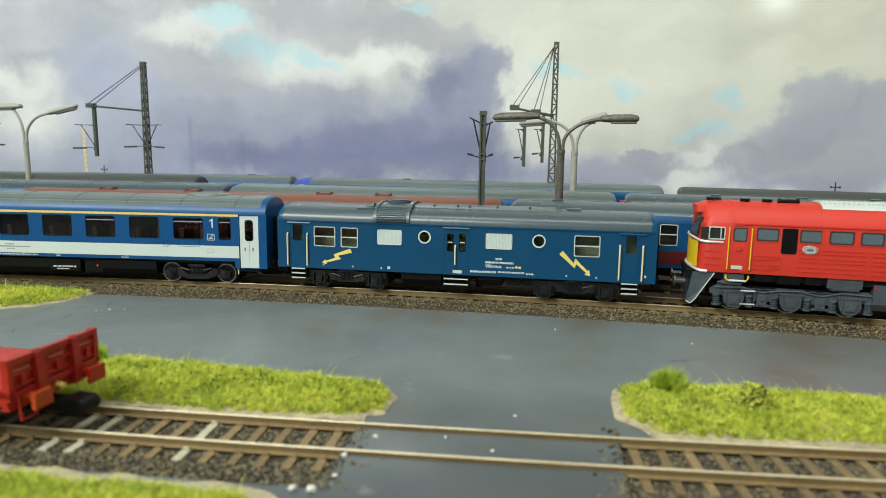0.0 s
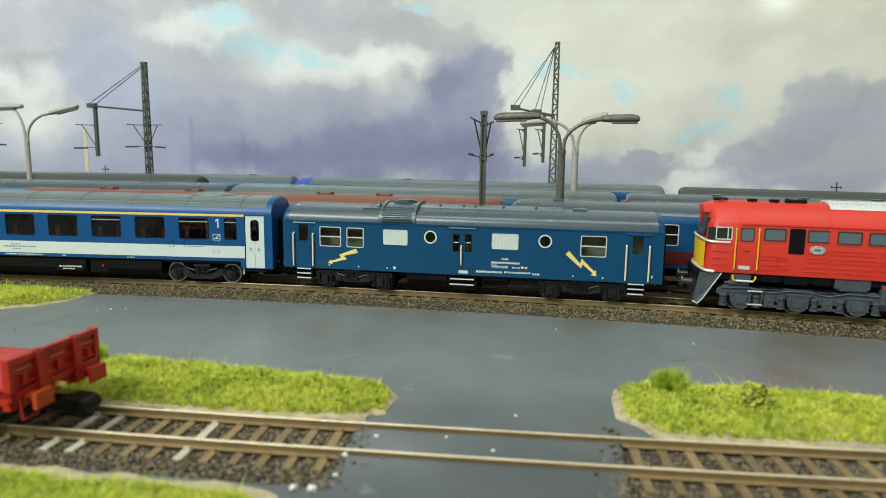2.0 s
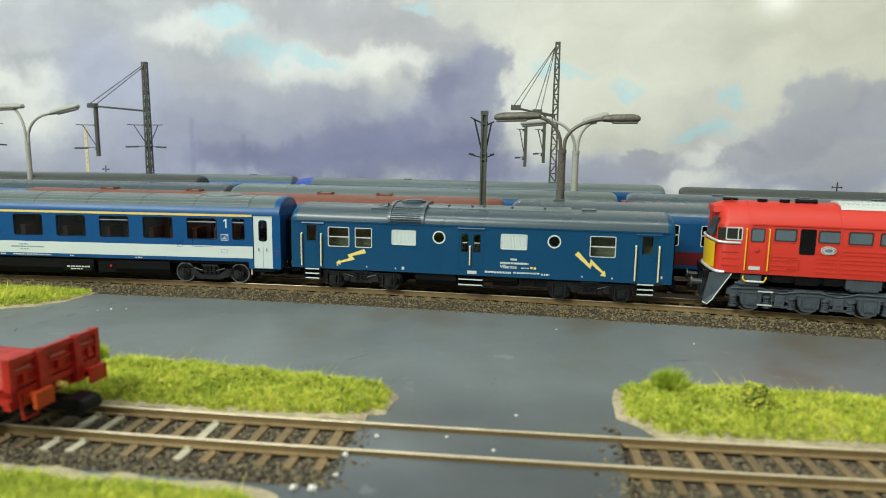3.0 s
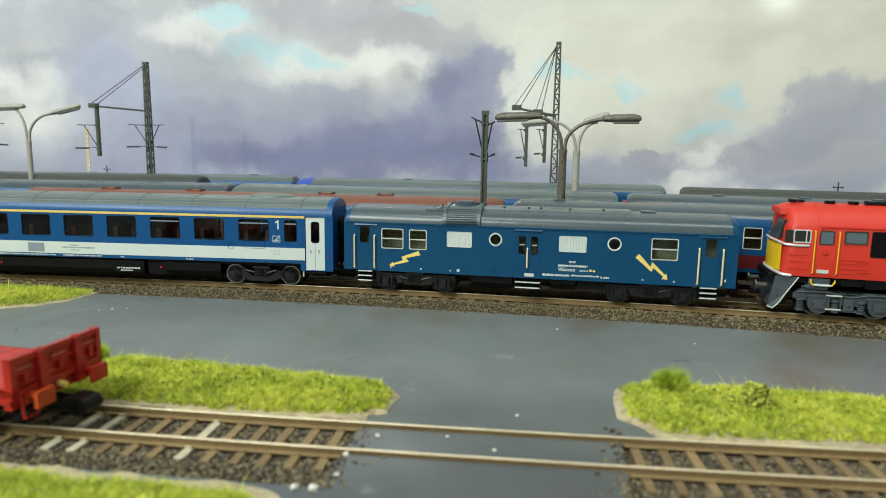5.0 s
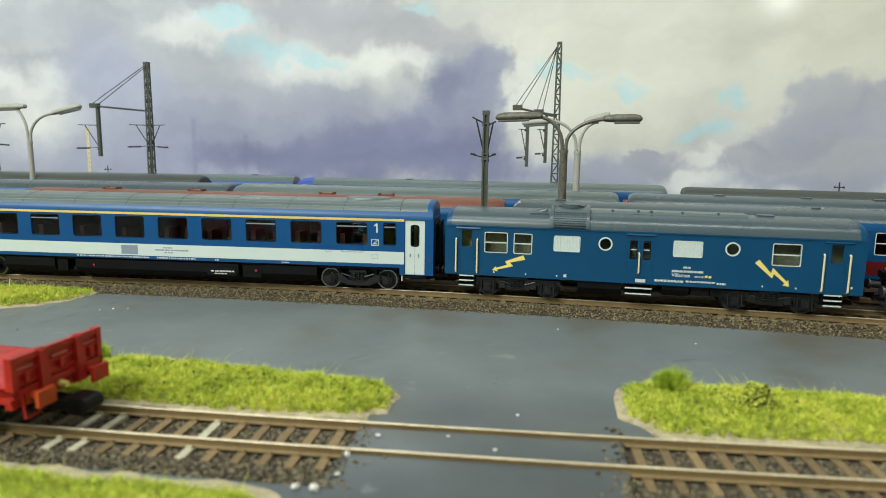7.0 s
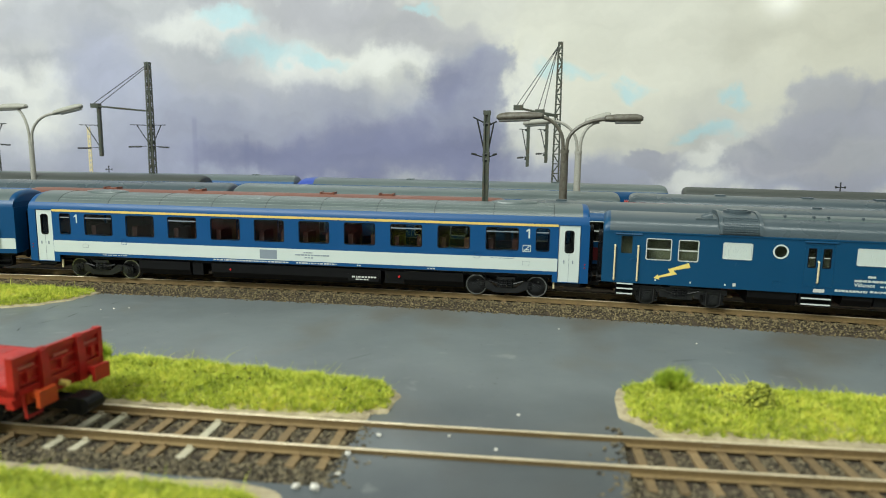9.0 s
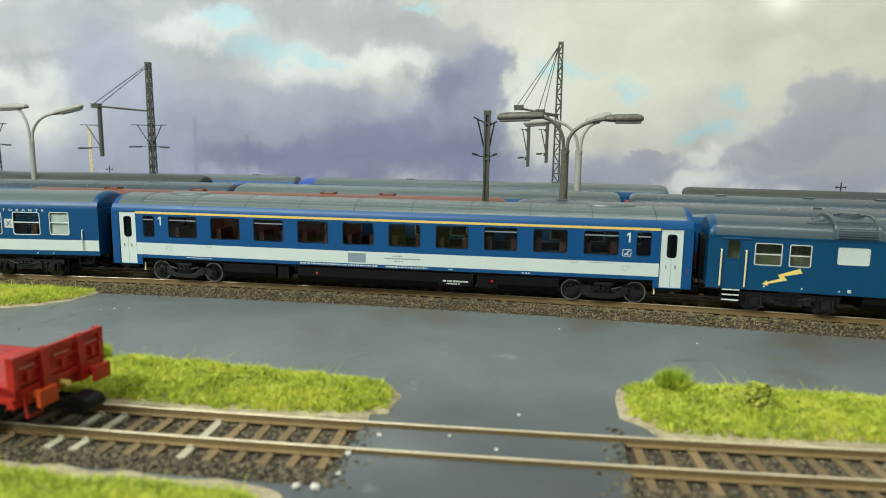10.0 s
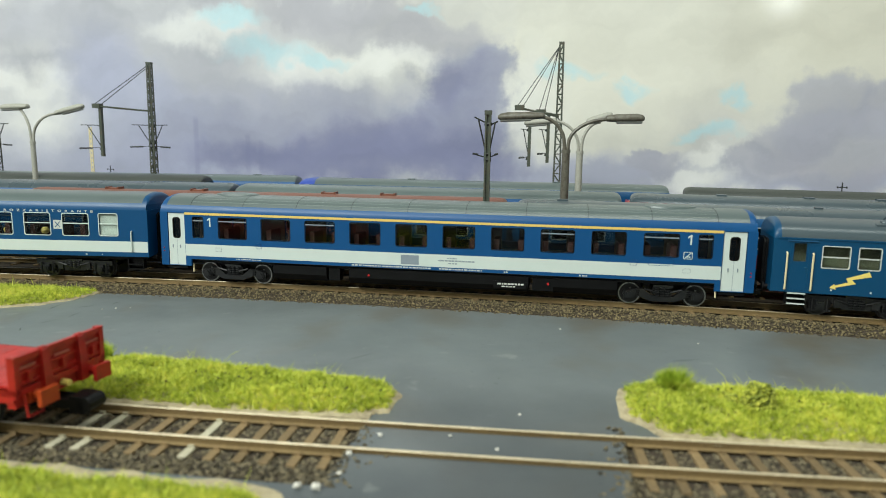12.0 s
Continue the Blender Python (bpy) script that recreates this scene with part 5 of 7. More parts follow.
def restaurant_coach():
    c = thing("restaurant_coach", "blue and white restaurant coach with grey roof, coupled behind", "train coach", "vehicles of the moving train")
    H, W = 147.8, 16.2
    wins = [(121.4, 131.4, 24.0, 35.6)]
    x = 101.3
    for k in range(9):
        wins.append((x, x + 14.2, 23.8, 35.4))
        x -= 21.0
    bm = bmesh.new()
    for y in (-W, W - 1.1):
        wall(bm, -H, H, 12.8, 37.8, y, wins, 1.1)
    for s in (-1, 1):
        a, b = sorted((s * H, s * (H - 1.2)))
        box(bm, a, b, -W + 1.1, W - 1.1, 12.8, 37.8)
    body = part("body", bm, M_BLUE_REST, c, "blue painted side walls")
    bm = bmesh.new()
    prism(bm, [(y, z + 0.3) for y, z in COACH_EAVE], -H + 0.4, H - 0.4)
    part("eave", bm, M_BLUE_REST, c, smooth=True)
    bm = bmesh.new()
    sec = [(y, z + 0.3) for y, z in COACH_ROOF]
    prism(bm, sec, -H + 3, H - 3)
    part("roof", bm, M_ROOF, c, "plain grey roof", smooth=True)
    for s in (-1, 1):
        bm = bmesh.new()
        end_taper(bm, sec, s * (H - 3), s * (H - 0.2), 38.0, 0.5)
        part("roof_end", bm, M_BLUE_REST, c, "blue rounded roof end", smooth=True)
        bm = bmesh.new()
        box(bm, -H + 0.3, H - 0.3, s * (W + 0.05) - 0.08, s * (W + 0.05) + 0.08, 15.2, 21.0)
        part("white_band", bm, M_WHITE, body)
    for i, (a, b, z0, z1) in enumerate(wins):
        w = window_unit(c, a, b, z0, z1, -W, M_WHITE, M_GLASS, 30.2, 0.4, 0.9)
        window_unit(c, a, b, z0, z1, W - 0.6, M_WHITE, M_GLASS, 30.2, 0.4, 0.9)
        if i == 0:
            bm = bmesh.new()
            box(bm, a - 0.2, b + 0.2, -W + 0.9, -W + 1.0, z0 - 0.2, z1 + 0.2)
            part("frosted_blind", bm, M_WHITE, w, "white frosted blind")
    lettering("inscription", "CARROZZARISTORANTE", 1.7, M_LIGHTGREY, c, 58.8, -W - 0.05, 36.2, "spaced white capital lettering", 2.3, 0.03, 59.5)
    bm = bmesh.new()
    ring_plate(bm, rrect(96.8, 100.4, 27.6, 31.4, 0.1, 1), rrect(96.3, 100.9, 27.1, 31.9, 0.1, 1), -W - 0.1, -W)
    box(bm, 96.8, 100.4, -W - 0.05, -W, 27.6, 31.4)
    pic = part("pictogram", bm, M_LIGHTGREY, body, "white square pictogram with crossed cutlery")
    bm = bmesh.new()
    for s in (-1, 1):
        slab(bm, [(98.6 - s * 1.5, 28.1), (98.6 - s * 1.2, 27.9), (98.6 + s * 1.5, 30.9), (98.6 + s * 1.2, 31.1)], -W - 0.14, -W - 0.05)
    part("crossed_cutlery", bm, M_BLUE_REST, pic)
    bm = bmesh.new()
    tube(bm, [(139, -W, 15.8), (139, -W - 0.8, 16), (139, -W - 0.8, 26.4), (139, -W, 26.6)], 0.35, 8)
    part("handrail", bm, M_WHITE, c, smooth=True)
    bm = bmesh.new()
    box(bm, -H + 1.5, H - 1.5, -W + 1.1, W - 1.1, 12.6, 13.6)
    part("floor_panel", bm, M_INSIDE, c)
    seats(c, -100, 110, 16)
    for k in range(4):
        bm = bmesh.new()
        lx = 87.5 - 21 * k
        rod(bm, (lx, -10, 20), (lx, -10, 24.2), 0.5, 8)
        rod(bm, (lx, -10, 23.8), (lx, -10, 25.6), 1.7, 14, 2.3)
        rod(bm, (lx, -10, 25.6), (lx, -10, 27.2), 2.3, 14, 1.1)
        part("table_lamp", bm, M_BOLT, c, "yellow table lamp inside the window")
    bars("inscription", M_LIGHTGREY, body, [(113, 114, 13.4, 14), (122, 123, 13.4, 14)], -W - 0.06)
    underframe(c, H, 0, 0, 0, [(-80, -30, 4.6), (-10, 40, 4.4)])
    step_block(c, 136, 144, (9.0, 6.6), M_BLACK)
    wheels = passenger_bogie(c, -104.5, 15.0, 5.3, 1) + passenger_bogie(c, 104.5, 15.0, 5.3, 1)
    for s in (-1, 1):
        coupling(c, s * H, s)
        gangway(c, s * H, s)
    return c, [(w, 5.3) for w in wheels], 104.5


LOCO_SEC = [(-16.4, 18.7), (-16.5, 20.5), (-16.5, 41.0), (-16.1, 42.2), (-14.6, 44.8), (-12.0, 47.6), (-9.0, 49.6), (-5, 50.6), (0, 50.9), (5, 50.6), (9, 49.6), (12, 47.6), (14.6, 44.8), (16.1, 42.2), (16.5, 41.0), (16.5, 20.5), (16.4, 18.7)]


def locomotive():
    c = thing("diesel_locomotive", "red six-axle diesel locomotive with yellow nose and grey bogies", "locomotive", "vehicles of the moving train")
    W = 16.5
    wins = [(-66.8, -57.5, 34.0, 39.9), (-49.1, -39.9, 34.0, 39.8), (-37.3, -27.5, 33.9, 39.8), (-25.1, -15.9, 33.9, 39.8), (-13.5, -4.0, 33.9, 39.8)]
    wins += [(4.0, 13.5, 33.9, 39.8), (15.9, 25.1, 33.9, 39.8), (27.5, 37.3, 33.9, 39.8), (57.5, 66.8, 34, 39.9)]
    bm = bmesh.new()
    prism(bm, LOCO_SEC, -76.0, 76.0)
    body = part("body", bm, M_RED, c, "red ribbed body shell", smooth=True)
    for s in (-1, 1):
        rings = []
        for x, wy, top in ((76.0, 1.0, 0.0), (86.0, 1.0, -0.3), (88.0, 0.985, -0.6), (89.6, 0.94, -1.0), (90.6, 0.85, -1.3), (91.6, 0.7, -1.6), (92.57, 0.5, -1.9), (93.2, 0.3, -2.2), (93.5, 0.1, -2.4)):
            k = max(0.0, (x - 84) / 12.6)
            ring = []
            for y, z in LOCO_SEC:
                rake = 0 if z < 33 else (min(z, 45) - 33) / 12 * 4.0 - (max(z, 45) - 45) / 5.9 * 2.5
                zz = z + (top if z > 42 else 0)
                ring.append((s * (x - k * rake), y * wy, zz))
            rings.append(ring)
        bm = bmesh.new()
        loft(bm, rings)
        cab = part("cab", bm, M_RED, c, "red rounded driver's cab", smooth=True)
        # visor over the windscreen
        bm = bmesh.new()
        rings = [[(s * x, y, z) for y, z in ((-10, 45.6), (10, 45.6), (9.4, 48.4), (-9.4, 48.4))] for x in (88.0, 92.0)]
        loft(bm, rings)
        part("visor", bm, M_RED, cab, bev=0.4)
        for e in (-1, 1):
            bm = bmesh.new()
            loft(bm, [[(s * (x - d), e * y, z) for y, z, x in ((0.7, 35.0, 93.4), (11.8, 35.0, 91.9), (11.4, 43.4, 90.2), (0.7, 43.4, 91.3))] for d in (0.0, 1.4)])
            part("windscreen", bm, M_CABGLASS, cab)
        bm = bmesh.new()
        rings = []
        for x, wy in ((90.9, 0.86), (91.95, 0.7), (92.9, 0.5), (93.5, 0.3), (93.8, 0.08)):
            rings.append([(s * x, y, z) for y, z in ((-W * wy, 20.5), (-W * wy, 32.3), (W * wy, 32.3), (W * wy, 20.5))])
        loft(bm, rings)
        part("nose_panel", bm, M_LOCO_YELLOW, cab, "yellow nose panel")
        bm = bmesh.new()
        path = [(s * x, -W * w - 0.25, z) for x, w, z in ((80.4, 1.0, 32.6), (86.0, 1.0, 32.6), (88.2, 0.985, 32.7), (89.9, 0.94, 32.9), (91.0, 0.85, 33.2), (92.0, 0.7, 33.5), (93.0, 0.48, 33.8), (93.7, 0.15, 34.0))]
        tube(bm, path + [(x, -y, z) for x, y, z in path[::-1]], 0.6, 8)
        part("silver_band", bm, M_SILVER, cab, "silver band round the nose", smooth=True)
        bm = bmesh.new()
        path = [(s * x, -W * w - 0.2, z) for x, w, z in ((86.5, 1.0, 18.9), (88.8, 0.985, 19.0), (90.4, 0.94, 19.2), (91.5, 0.85, 19.5), (92.5, 0.7, 19.8), (93.4, 0.48, 20.0), (94.1, 0.15, 20.2))]
        tube(bm, path + [(x, -y, z) for x, y, z in path[::-1]], 0.7, 8)
        part("silver_lip", bm, M_SILVER, cab, smooth=True)
        # snow plough
        bm = bmesh.new()
        for e in (-1, 1):
            loft(bm, [[(s * 92.6, e * y, 18.2), (s * 83.2, e * (y + 0.3), 18.2), (s * 87.6, e * y, 10.8), (s * 90.6, e * (y - 0.4), 5.4), (s * 92.6, e * (y - 1.0), 3.0), (s * 94.6, e * (y - 2.6), 3.6), (s * 94.2, e * (y - 1.6), 8.0)] for y in (15.9, 15.1)])
        loft(bm, [[(s * 91.4, -15.4, z), (s * 93.4, -7.0, z), (s * 93.4, 7.0, z), (s * 91.4, 15.4, z), (s * 90.6, 15.2, z), (s * 90.6, -15.2, z)] for z in (9.0, 18.2)])
        loft(bm, [[(s * x, y, z) for x, y in ((xo - 1.2, -13.2), (xo + 0.4, -5.0), (xo + 0.4, 5.0), (xo - 1.2, 13.2), (xo - 2, 13.0), (xo - 2, -13.0))] for xo, z in ((94.0, 3.6), (93.0, 9.6))])
        plow = part("snow_plough", bm, M_LOCO_GREY, c, "grey snow plough skirt")
        for e in (-1, 1):
            bm = bmesh.new()
            tube(bm, [(s * 83.2, e * 16.25, 18.2), (s * 87.6, e * 15.95, 10.8), (s * 90.6, e * 15.55, 5.4), (s * 92.6, e * 14.95, 3.0), (s * 94.6, e * 13.35, 3.6)], 0.28, 6)
            part("white_edge", bm, M_WHITE, plow, "white plough edge")
        for y in (-10, 10):
            bm = bmesh.new()
            rod(bm, (s * 95, y, 12.4), (s * 99.4, y, 12.4), 1.5, 12)
            rod(bm, (s * 99.4, y, 12.4), (s * 100.2, y, 12.4), 2.6, 18)
            part("buffer", bm, M_TYRE_DARK, c, "dark steel buffer")
        bm = bmesh.new()
        rod(bm, (s * 96, 0, 10), (s * 100, 0, 9), 0.9)
        box(bm, min(s * 96, s * 100.6), max(s * 96, s * 100.6), -2, 2, 6.6, 8.4)
        part("coupler", bm, M_BLACK, c)
        for y, e in ((-W, -1), (W - 0.05, 1)):
            a0, b0 = sorted((s * 90.4, s * 79.8))
            bm = bmesh.new()
            box(bm, a0, b0, y - 0.06 * (e < 0), y + 0.11, 33.9, 39.4)
            part("cab_window", bm, M_CABGLASS, cab)
            a, b = sorted((s * 87.0, s * 79.9))
            bm = bmesh.new()
            ring_plate(bm, rrect(a + 0.45, b - 0.45, 34.3, 39.2, 0.3, 2), rrect(a, b, 33.8, 39.7, 0.5, 2), y + e * 0.35 - 0.1, y + e * 0.1 + 0.1)
            box(bm, s * 81.8 - 0.2, s * 81.8 + 0.2, y + e * 0.3 - 0.1, y + 0.1, 34.2, 39.3)
            part("cab_window_frame", bm, M_LIGHTGREY, cab, "white sliding window frame")
            for z in (22.2, 25.4, 28.4):
                bm = bmesh.new()
                a, b = sorted((s * 88.0, s * 81.0))
                box(bm, a, b, y - 0.22, y + 0.22, z - 0.25, z + 0.25)
                part("rib", bm, M_RED, cab)
    for y, e in ((-W, -1), (W, 1)):
        for i, (a, b, z0, z1) in enumerate(wins):
            bm = bmesh.new()
            ring_plate(bm, rrect(a, b, z0, z1, 0.8), rrect(a - 0.4, b + 0.4, z0 - 0.4, z1 + 0.4, 1.1), y - 0.2, y + 0.2)
            w = part("window", bm, M_RED, c)
            bm = bmesh.new()
            ring_plate(bm, rrect(a + 0.65, b - 0.65, z0 + 0.65, z1 - 0.65, 0.7), rrect(a - 0.02, b + 0.02, z0 - 0.02, z1 + 0.02, 0.8), y - 0.16, y + 0.16)
            part("seal", bm, M_SEAL, w, "dark window seal")
            bm = bmesh.new()
            slab(bm, rrect(a, b, z0, z1, 0.8), y - 0.06, y + 0.06)
            part("pane", bm, M_GREYBLANK, w, "grey blanked pane")
        for x in (-53.1, 53.1):
            bm = bmesh.new()
            ring_plate(bm, rrect(x - 2.7, x + 2.7, 29.2, 39.6, 0.5, 2), rrect(x - 3.2, x + 3.2, 28.7, 40.1, 0.7, 2), y - 0.2, y + 0.2)
            g = part("grille", bm, M_RUBBER, c, "black ventilation grille")
            bm = bmesh.new()
            box(bm, x - 2.8, x + 2.8, y - 0.08, y + 0.08, 29.1, 39.7)
            part("grille_back", bm, M_RUBBER, g)
            for k in range(12):
                bm = bmesh.new()
                box(bm, x - 2.7, x + 2.7, y + e * 0.14 - 0.08, y + e * 0.14 + 0.08, 29.5 + k * 0.85, 29.9 + k * 0.85)
                part("slat", bm, M_BLACK, g)
        for s in (-1, 1):
            bm = bmesh.new()
            m = s * 73.5
            ring_plate(bm, rrect(m - 3.5, m + 3.5, 19.6, 40.2, 0.5, 2), rrect(m - 3.75, m + 3.75, 19.4, 40.4, 0.6, 2), y - 0.18, y + 0.18)
            d = part("door", bm, M_RED, c, "red side door")
            bm = bmesh.new()
            slab(bm, rrect(m - 2.7, m + 2.7, 33.5, 39.4, 0.7), y - 0.1, y + 0.1)
            dp = part("pane", bm, M_GREYBLANK, d)
            bm = bmesh.new()
            ring_plate(bm, rrect(m - 2.45, m + 2.45, 33.8, 39.1, 0.6), rrect(m - 2.95, m + 2.95, 33.3, 39.6, 0.8), y - 0.16, y + 0.16)
            part("seal", bm, M_SEAL, dp, "dark window seal")
            bm = bmesh.new()
            rod(bm, (m - s * 1.2 - 1.5, y, 30.2), (m - s * 1.2 - 1.5, y + e * 0.7, 30.2), 1.2, 12)
            part("door_handle", bm, M_RED, d)
            bm = bmesh.new()
            box(bm, m - 3, m + 1.8, y + e * 0.25 - 0.15, y + e * 0.25 + 0.15, 20.6, 22.2)
            part("number_plate", bm, M_LIGHTGREY, d, "pale plate")
            for x in (m - 4.8, m + 4.7):
                bm = bmesh.new()
                tube(bm, [(x, y, 20.2), (x, y + e * 0.9, 20.5), (x, y + e * 0.9, 39.0), (x, y, 39.3)], 0.29, 8)
                part("handrail", bm, M_LOCO_YELLOW, c, "yellow upright handrail", smooth=True)
            bm = bmesh.new()
            tube(bm, [(m - 4.8, y - e * 0.4, 17.6), (m - 4.8, y - e * 0.2, 16.2), (m - 3.9, y - e * 0.2, 15.1), (m + 3.9, y - e * 0.2, 15.1), (m + 4.8, y - e * 0.2, 16.6), (m + 4.8, y - e * 0.4, 17.6)], 0.42, 8)
            part("step_frame", bm, M_LOCO_YELLOW, c, "yellow step frame with a white tread", smooth=True)
            bm = bmesh.new()
            rod(bm, (m - 3.4, y - e * 0.2, 15.1), (m + 3.4, y - e * 0.2, 15.1), 0.5, 8)
            part("step_tread", bm, M_WHITE, c, "white step tread")
        for z in (21.2, 23.2, 25.6, 27.2, 29.4, 31.0):
            for a, b in ((-67.5, -57), (-49, -40.6), (-39.2, -22), (-20, 20), (22, 39.2), (40.6, 49), (57, 67.5)):
                if z > 28 and abs((a + b) / 2) > 50:
                    continue
                bm = bmesh.new()
                box(bm, a, b, y - 0.22, y + 0.22, z - 0.28, z + 0.28)
                part("rib", bm, M_RED, body)
        bm = bmesh.new()
        slab(bm, [(-44.6 + 3.1 * math.cos(a), 31.0 + 1.9 * math.sin(a)) for a in [2 * math.pi * i / 24 for i in range(24)]], y - 0.55, y + 0.55)
        em = part("emblem", bm, M_SILVER, c, "oval silver emblem")
        bm = bmesh.new()
        slab(bm, [(-44.6 + 1.6 * math.cos(a), 31.0 + 0.8 * math.sin(a)) for a in [2 * math.pi * i / 16 for i in range(16)]], y - 0.62, y + 0.62)
        part("emblem_centre", bm, M_GREYPLATE, em)
        bm = bmesh.new()
        for k in range(22):
            q = 2 * math.pi * k / 22
            if k % 4 != 3:
                box(bm, -44.6 + 2.55 * math.cos(q) - 0.16, -44.6 + 2.55 * math.cos(q) + 0.16, y - 0.6, y + 0.6, 31.0 + 1.45 * math.sin(q) - 0.16, 31.0 + 1.45 * math.sin(q) + 0.16)
        box(bm, -46.0, -43.2, y - 0.68, y + 0.68, 30.85, 31.1)
        part("emblem_lettering", bm, M_SEAL, em, "dark unreadable ring of lettering")
        bm = bmesh.new()
        ring_plate(bm, rrect(-60.6, -56.0, 22.0, 26.2, 0.1, 1), rrect(-60.8, -55.8, 21.8, 26.4, 0.1, 1), y - 0.3, y + 0.3)
        part("hatch", bm, M_RED, body, "red outlined hatch")
        bm = bmesh.new()
        box(bm, -76, 76, y + e * 0.15 - 0.25, y + e * 0.15 + 0.25, 41.0, 41.6)
        part("eave_strip", bm, M_RED, body)
    for x in (-77, -40, 40, 77):
        bm = bmesh.new()
        loft(bm, [[(xx, y * 1.012, 18.7 + (z - 18.7) * 1.006) for y, z in LOCO_SEC] for xx in (x - 0.4, x + 0.4)])
        part("body_seam", bm, M_RED, body, smooth=True)
    # roof gear
    for s in (-1, 1):
        bm = bmesh.new()
        for y in (-4.6, -2.2):
            rod(bm, (s * 84.0, y, 48.5), (s * 84.0, y, 51.4), 0.7, 10)
        h = part("horn", bm, M_WAGON, c, "pair of roof horns")
        bm = bmesh.new()
        for y in (-4.6, -2.2):
            rod(bm, (s * 87.4, y, 51.6), (s * 81.2, y, 51.6), 0.8, 10, 0.5)
        part("horn_trumpet", bm, M_BLACK, h)
        for x in (70.5, 61.0):
            bm = bmesh.new()
            rod(bm, (s * x, -3, 50), (s * x, -3, 52.0), 2.2, 16)
            part("roof_vent", bm, M_BLACK, c, "round black roof vent")
        bm = bmesh.new()
        rod(bm, (s * 56.5, -4, 51.3), (s * 48.0, -4, 51.3), 1.0, 12)
        for x in (56, 48.5):
            rod(bm, (s * x - 0.7, -4, 51.3), (s * x + 0.7, -4, 51.3), 1.3, 12)
        part("air_cylinder", bm, M_BLACK, c, "black roof air cylinder")
    bm = bmesh.new()
    prism(bm, [(-10.6, 48.8), (-9.0, 50.6), (-4, 51.7), (4, 51.7), (9.0, 50.6), (10.6, 48.8)], -39.5, 39.5)
    pan = part("roof_panel", bm, M_LIGHTGREY, c, "pale grey fan panel on the roof", smooth=True)
    for k in range(40):
        bm = bmesh.new()
        box(bm, -38.6 + 1.95 * k, -37.8 + 1.95 * k, -8.6, 8.6, 50.6, 51.5)
        prism(bm, [(-9.6, 50.2), (-4.2, 51.9), (4.2, 51.9), (9.6, 50.2)], -38.6 + 1.95 * k, -37.8 + 1.95 * k)
        part("rib", bm, M_WHITE, pan)
    for x in (-13.5, 12):
        bm = bmesh.new()
        prism(bm, [(-11.0, 48.4), (-9.4, 50.9), (-4, 52.1), (4, 52.1), (9.4, 50.9), (11.0, 48.4)], x, x + 1.8)
        part("frame", bm, M_LIGHTGREY, pan)
    # fuel tank, frame and bogies
    bm = bmesh.new()
    prism(bm, [(-15.6, 16.6), (-15.6, 8), (-13.4, 4.8), (13.4, 4.8), (15.6, 8), (15.6, 16.6)], -17.5, 17.5)
    part("fuel_tank", bm, M_LOCO_GREY, c, "grey fuel tank", bev=0.4)
    bm = bmesh.new()
    box(bm, -95, 95, -14.6, 14.6, 15.4, 18.7)
    part("frame", bm, M_BLACK, c, bev=0.3)
    for a, b, z0, z1 in ((-79, -70.5, 14.4, 18.0), (-66, -58, 15.2, 18.2), (-56.5, -47, 14.6, 18.4), (-45, -38, 15.0, 18.2), (-36, -22, 14.2, 18.4), (22, 36, 14.2, 18.4), (38, 45, 15.0, 18.2), (58, 66, 15.2, 18.2)):
        bm = bmesh.new()
        box(bm, a, b, -15.6, 15.6, z0, z1)
        part("underfloor_box", bm, M_LOCO_GREY if z0 < 14.5 else M_BLACK, c, bev=0.3)
    for s in (-1, 1):
        for q in (-19.0, 19.0):
            bm = bmesh.new()
            rod(bm, (q * 0.88, s * 15.4, 15.6), (q * 0.88, s * 15.9, 15.6), 0.7, 10)
            part("filler_cap", bm, M_REDLAMP, c, "small red filler cap")
    wheels = []
    for bx in (-50.0, 50.0):
        wheels += loco_bogie(c, bx)
    return c, [(w, 6.0) for w in wheels], 50.0


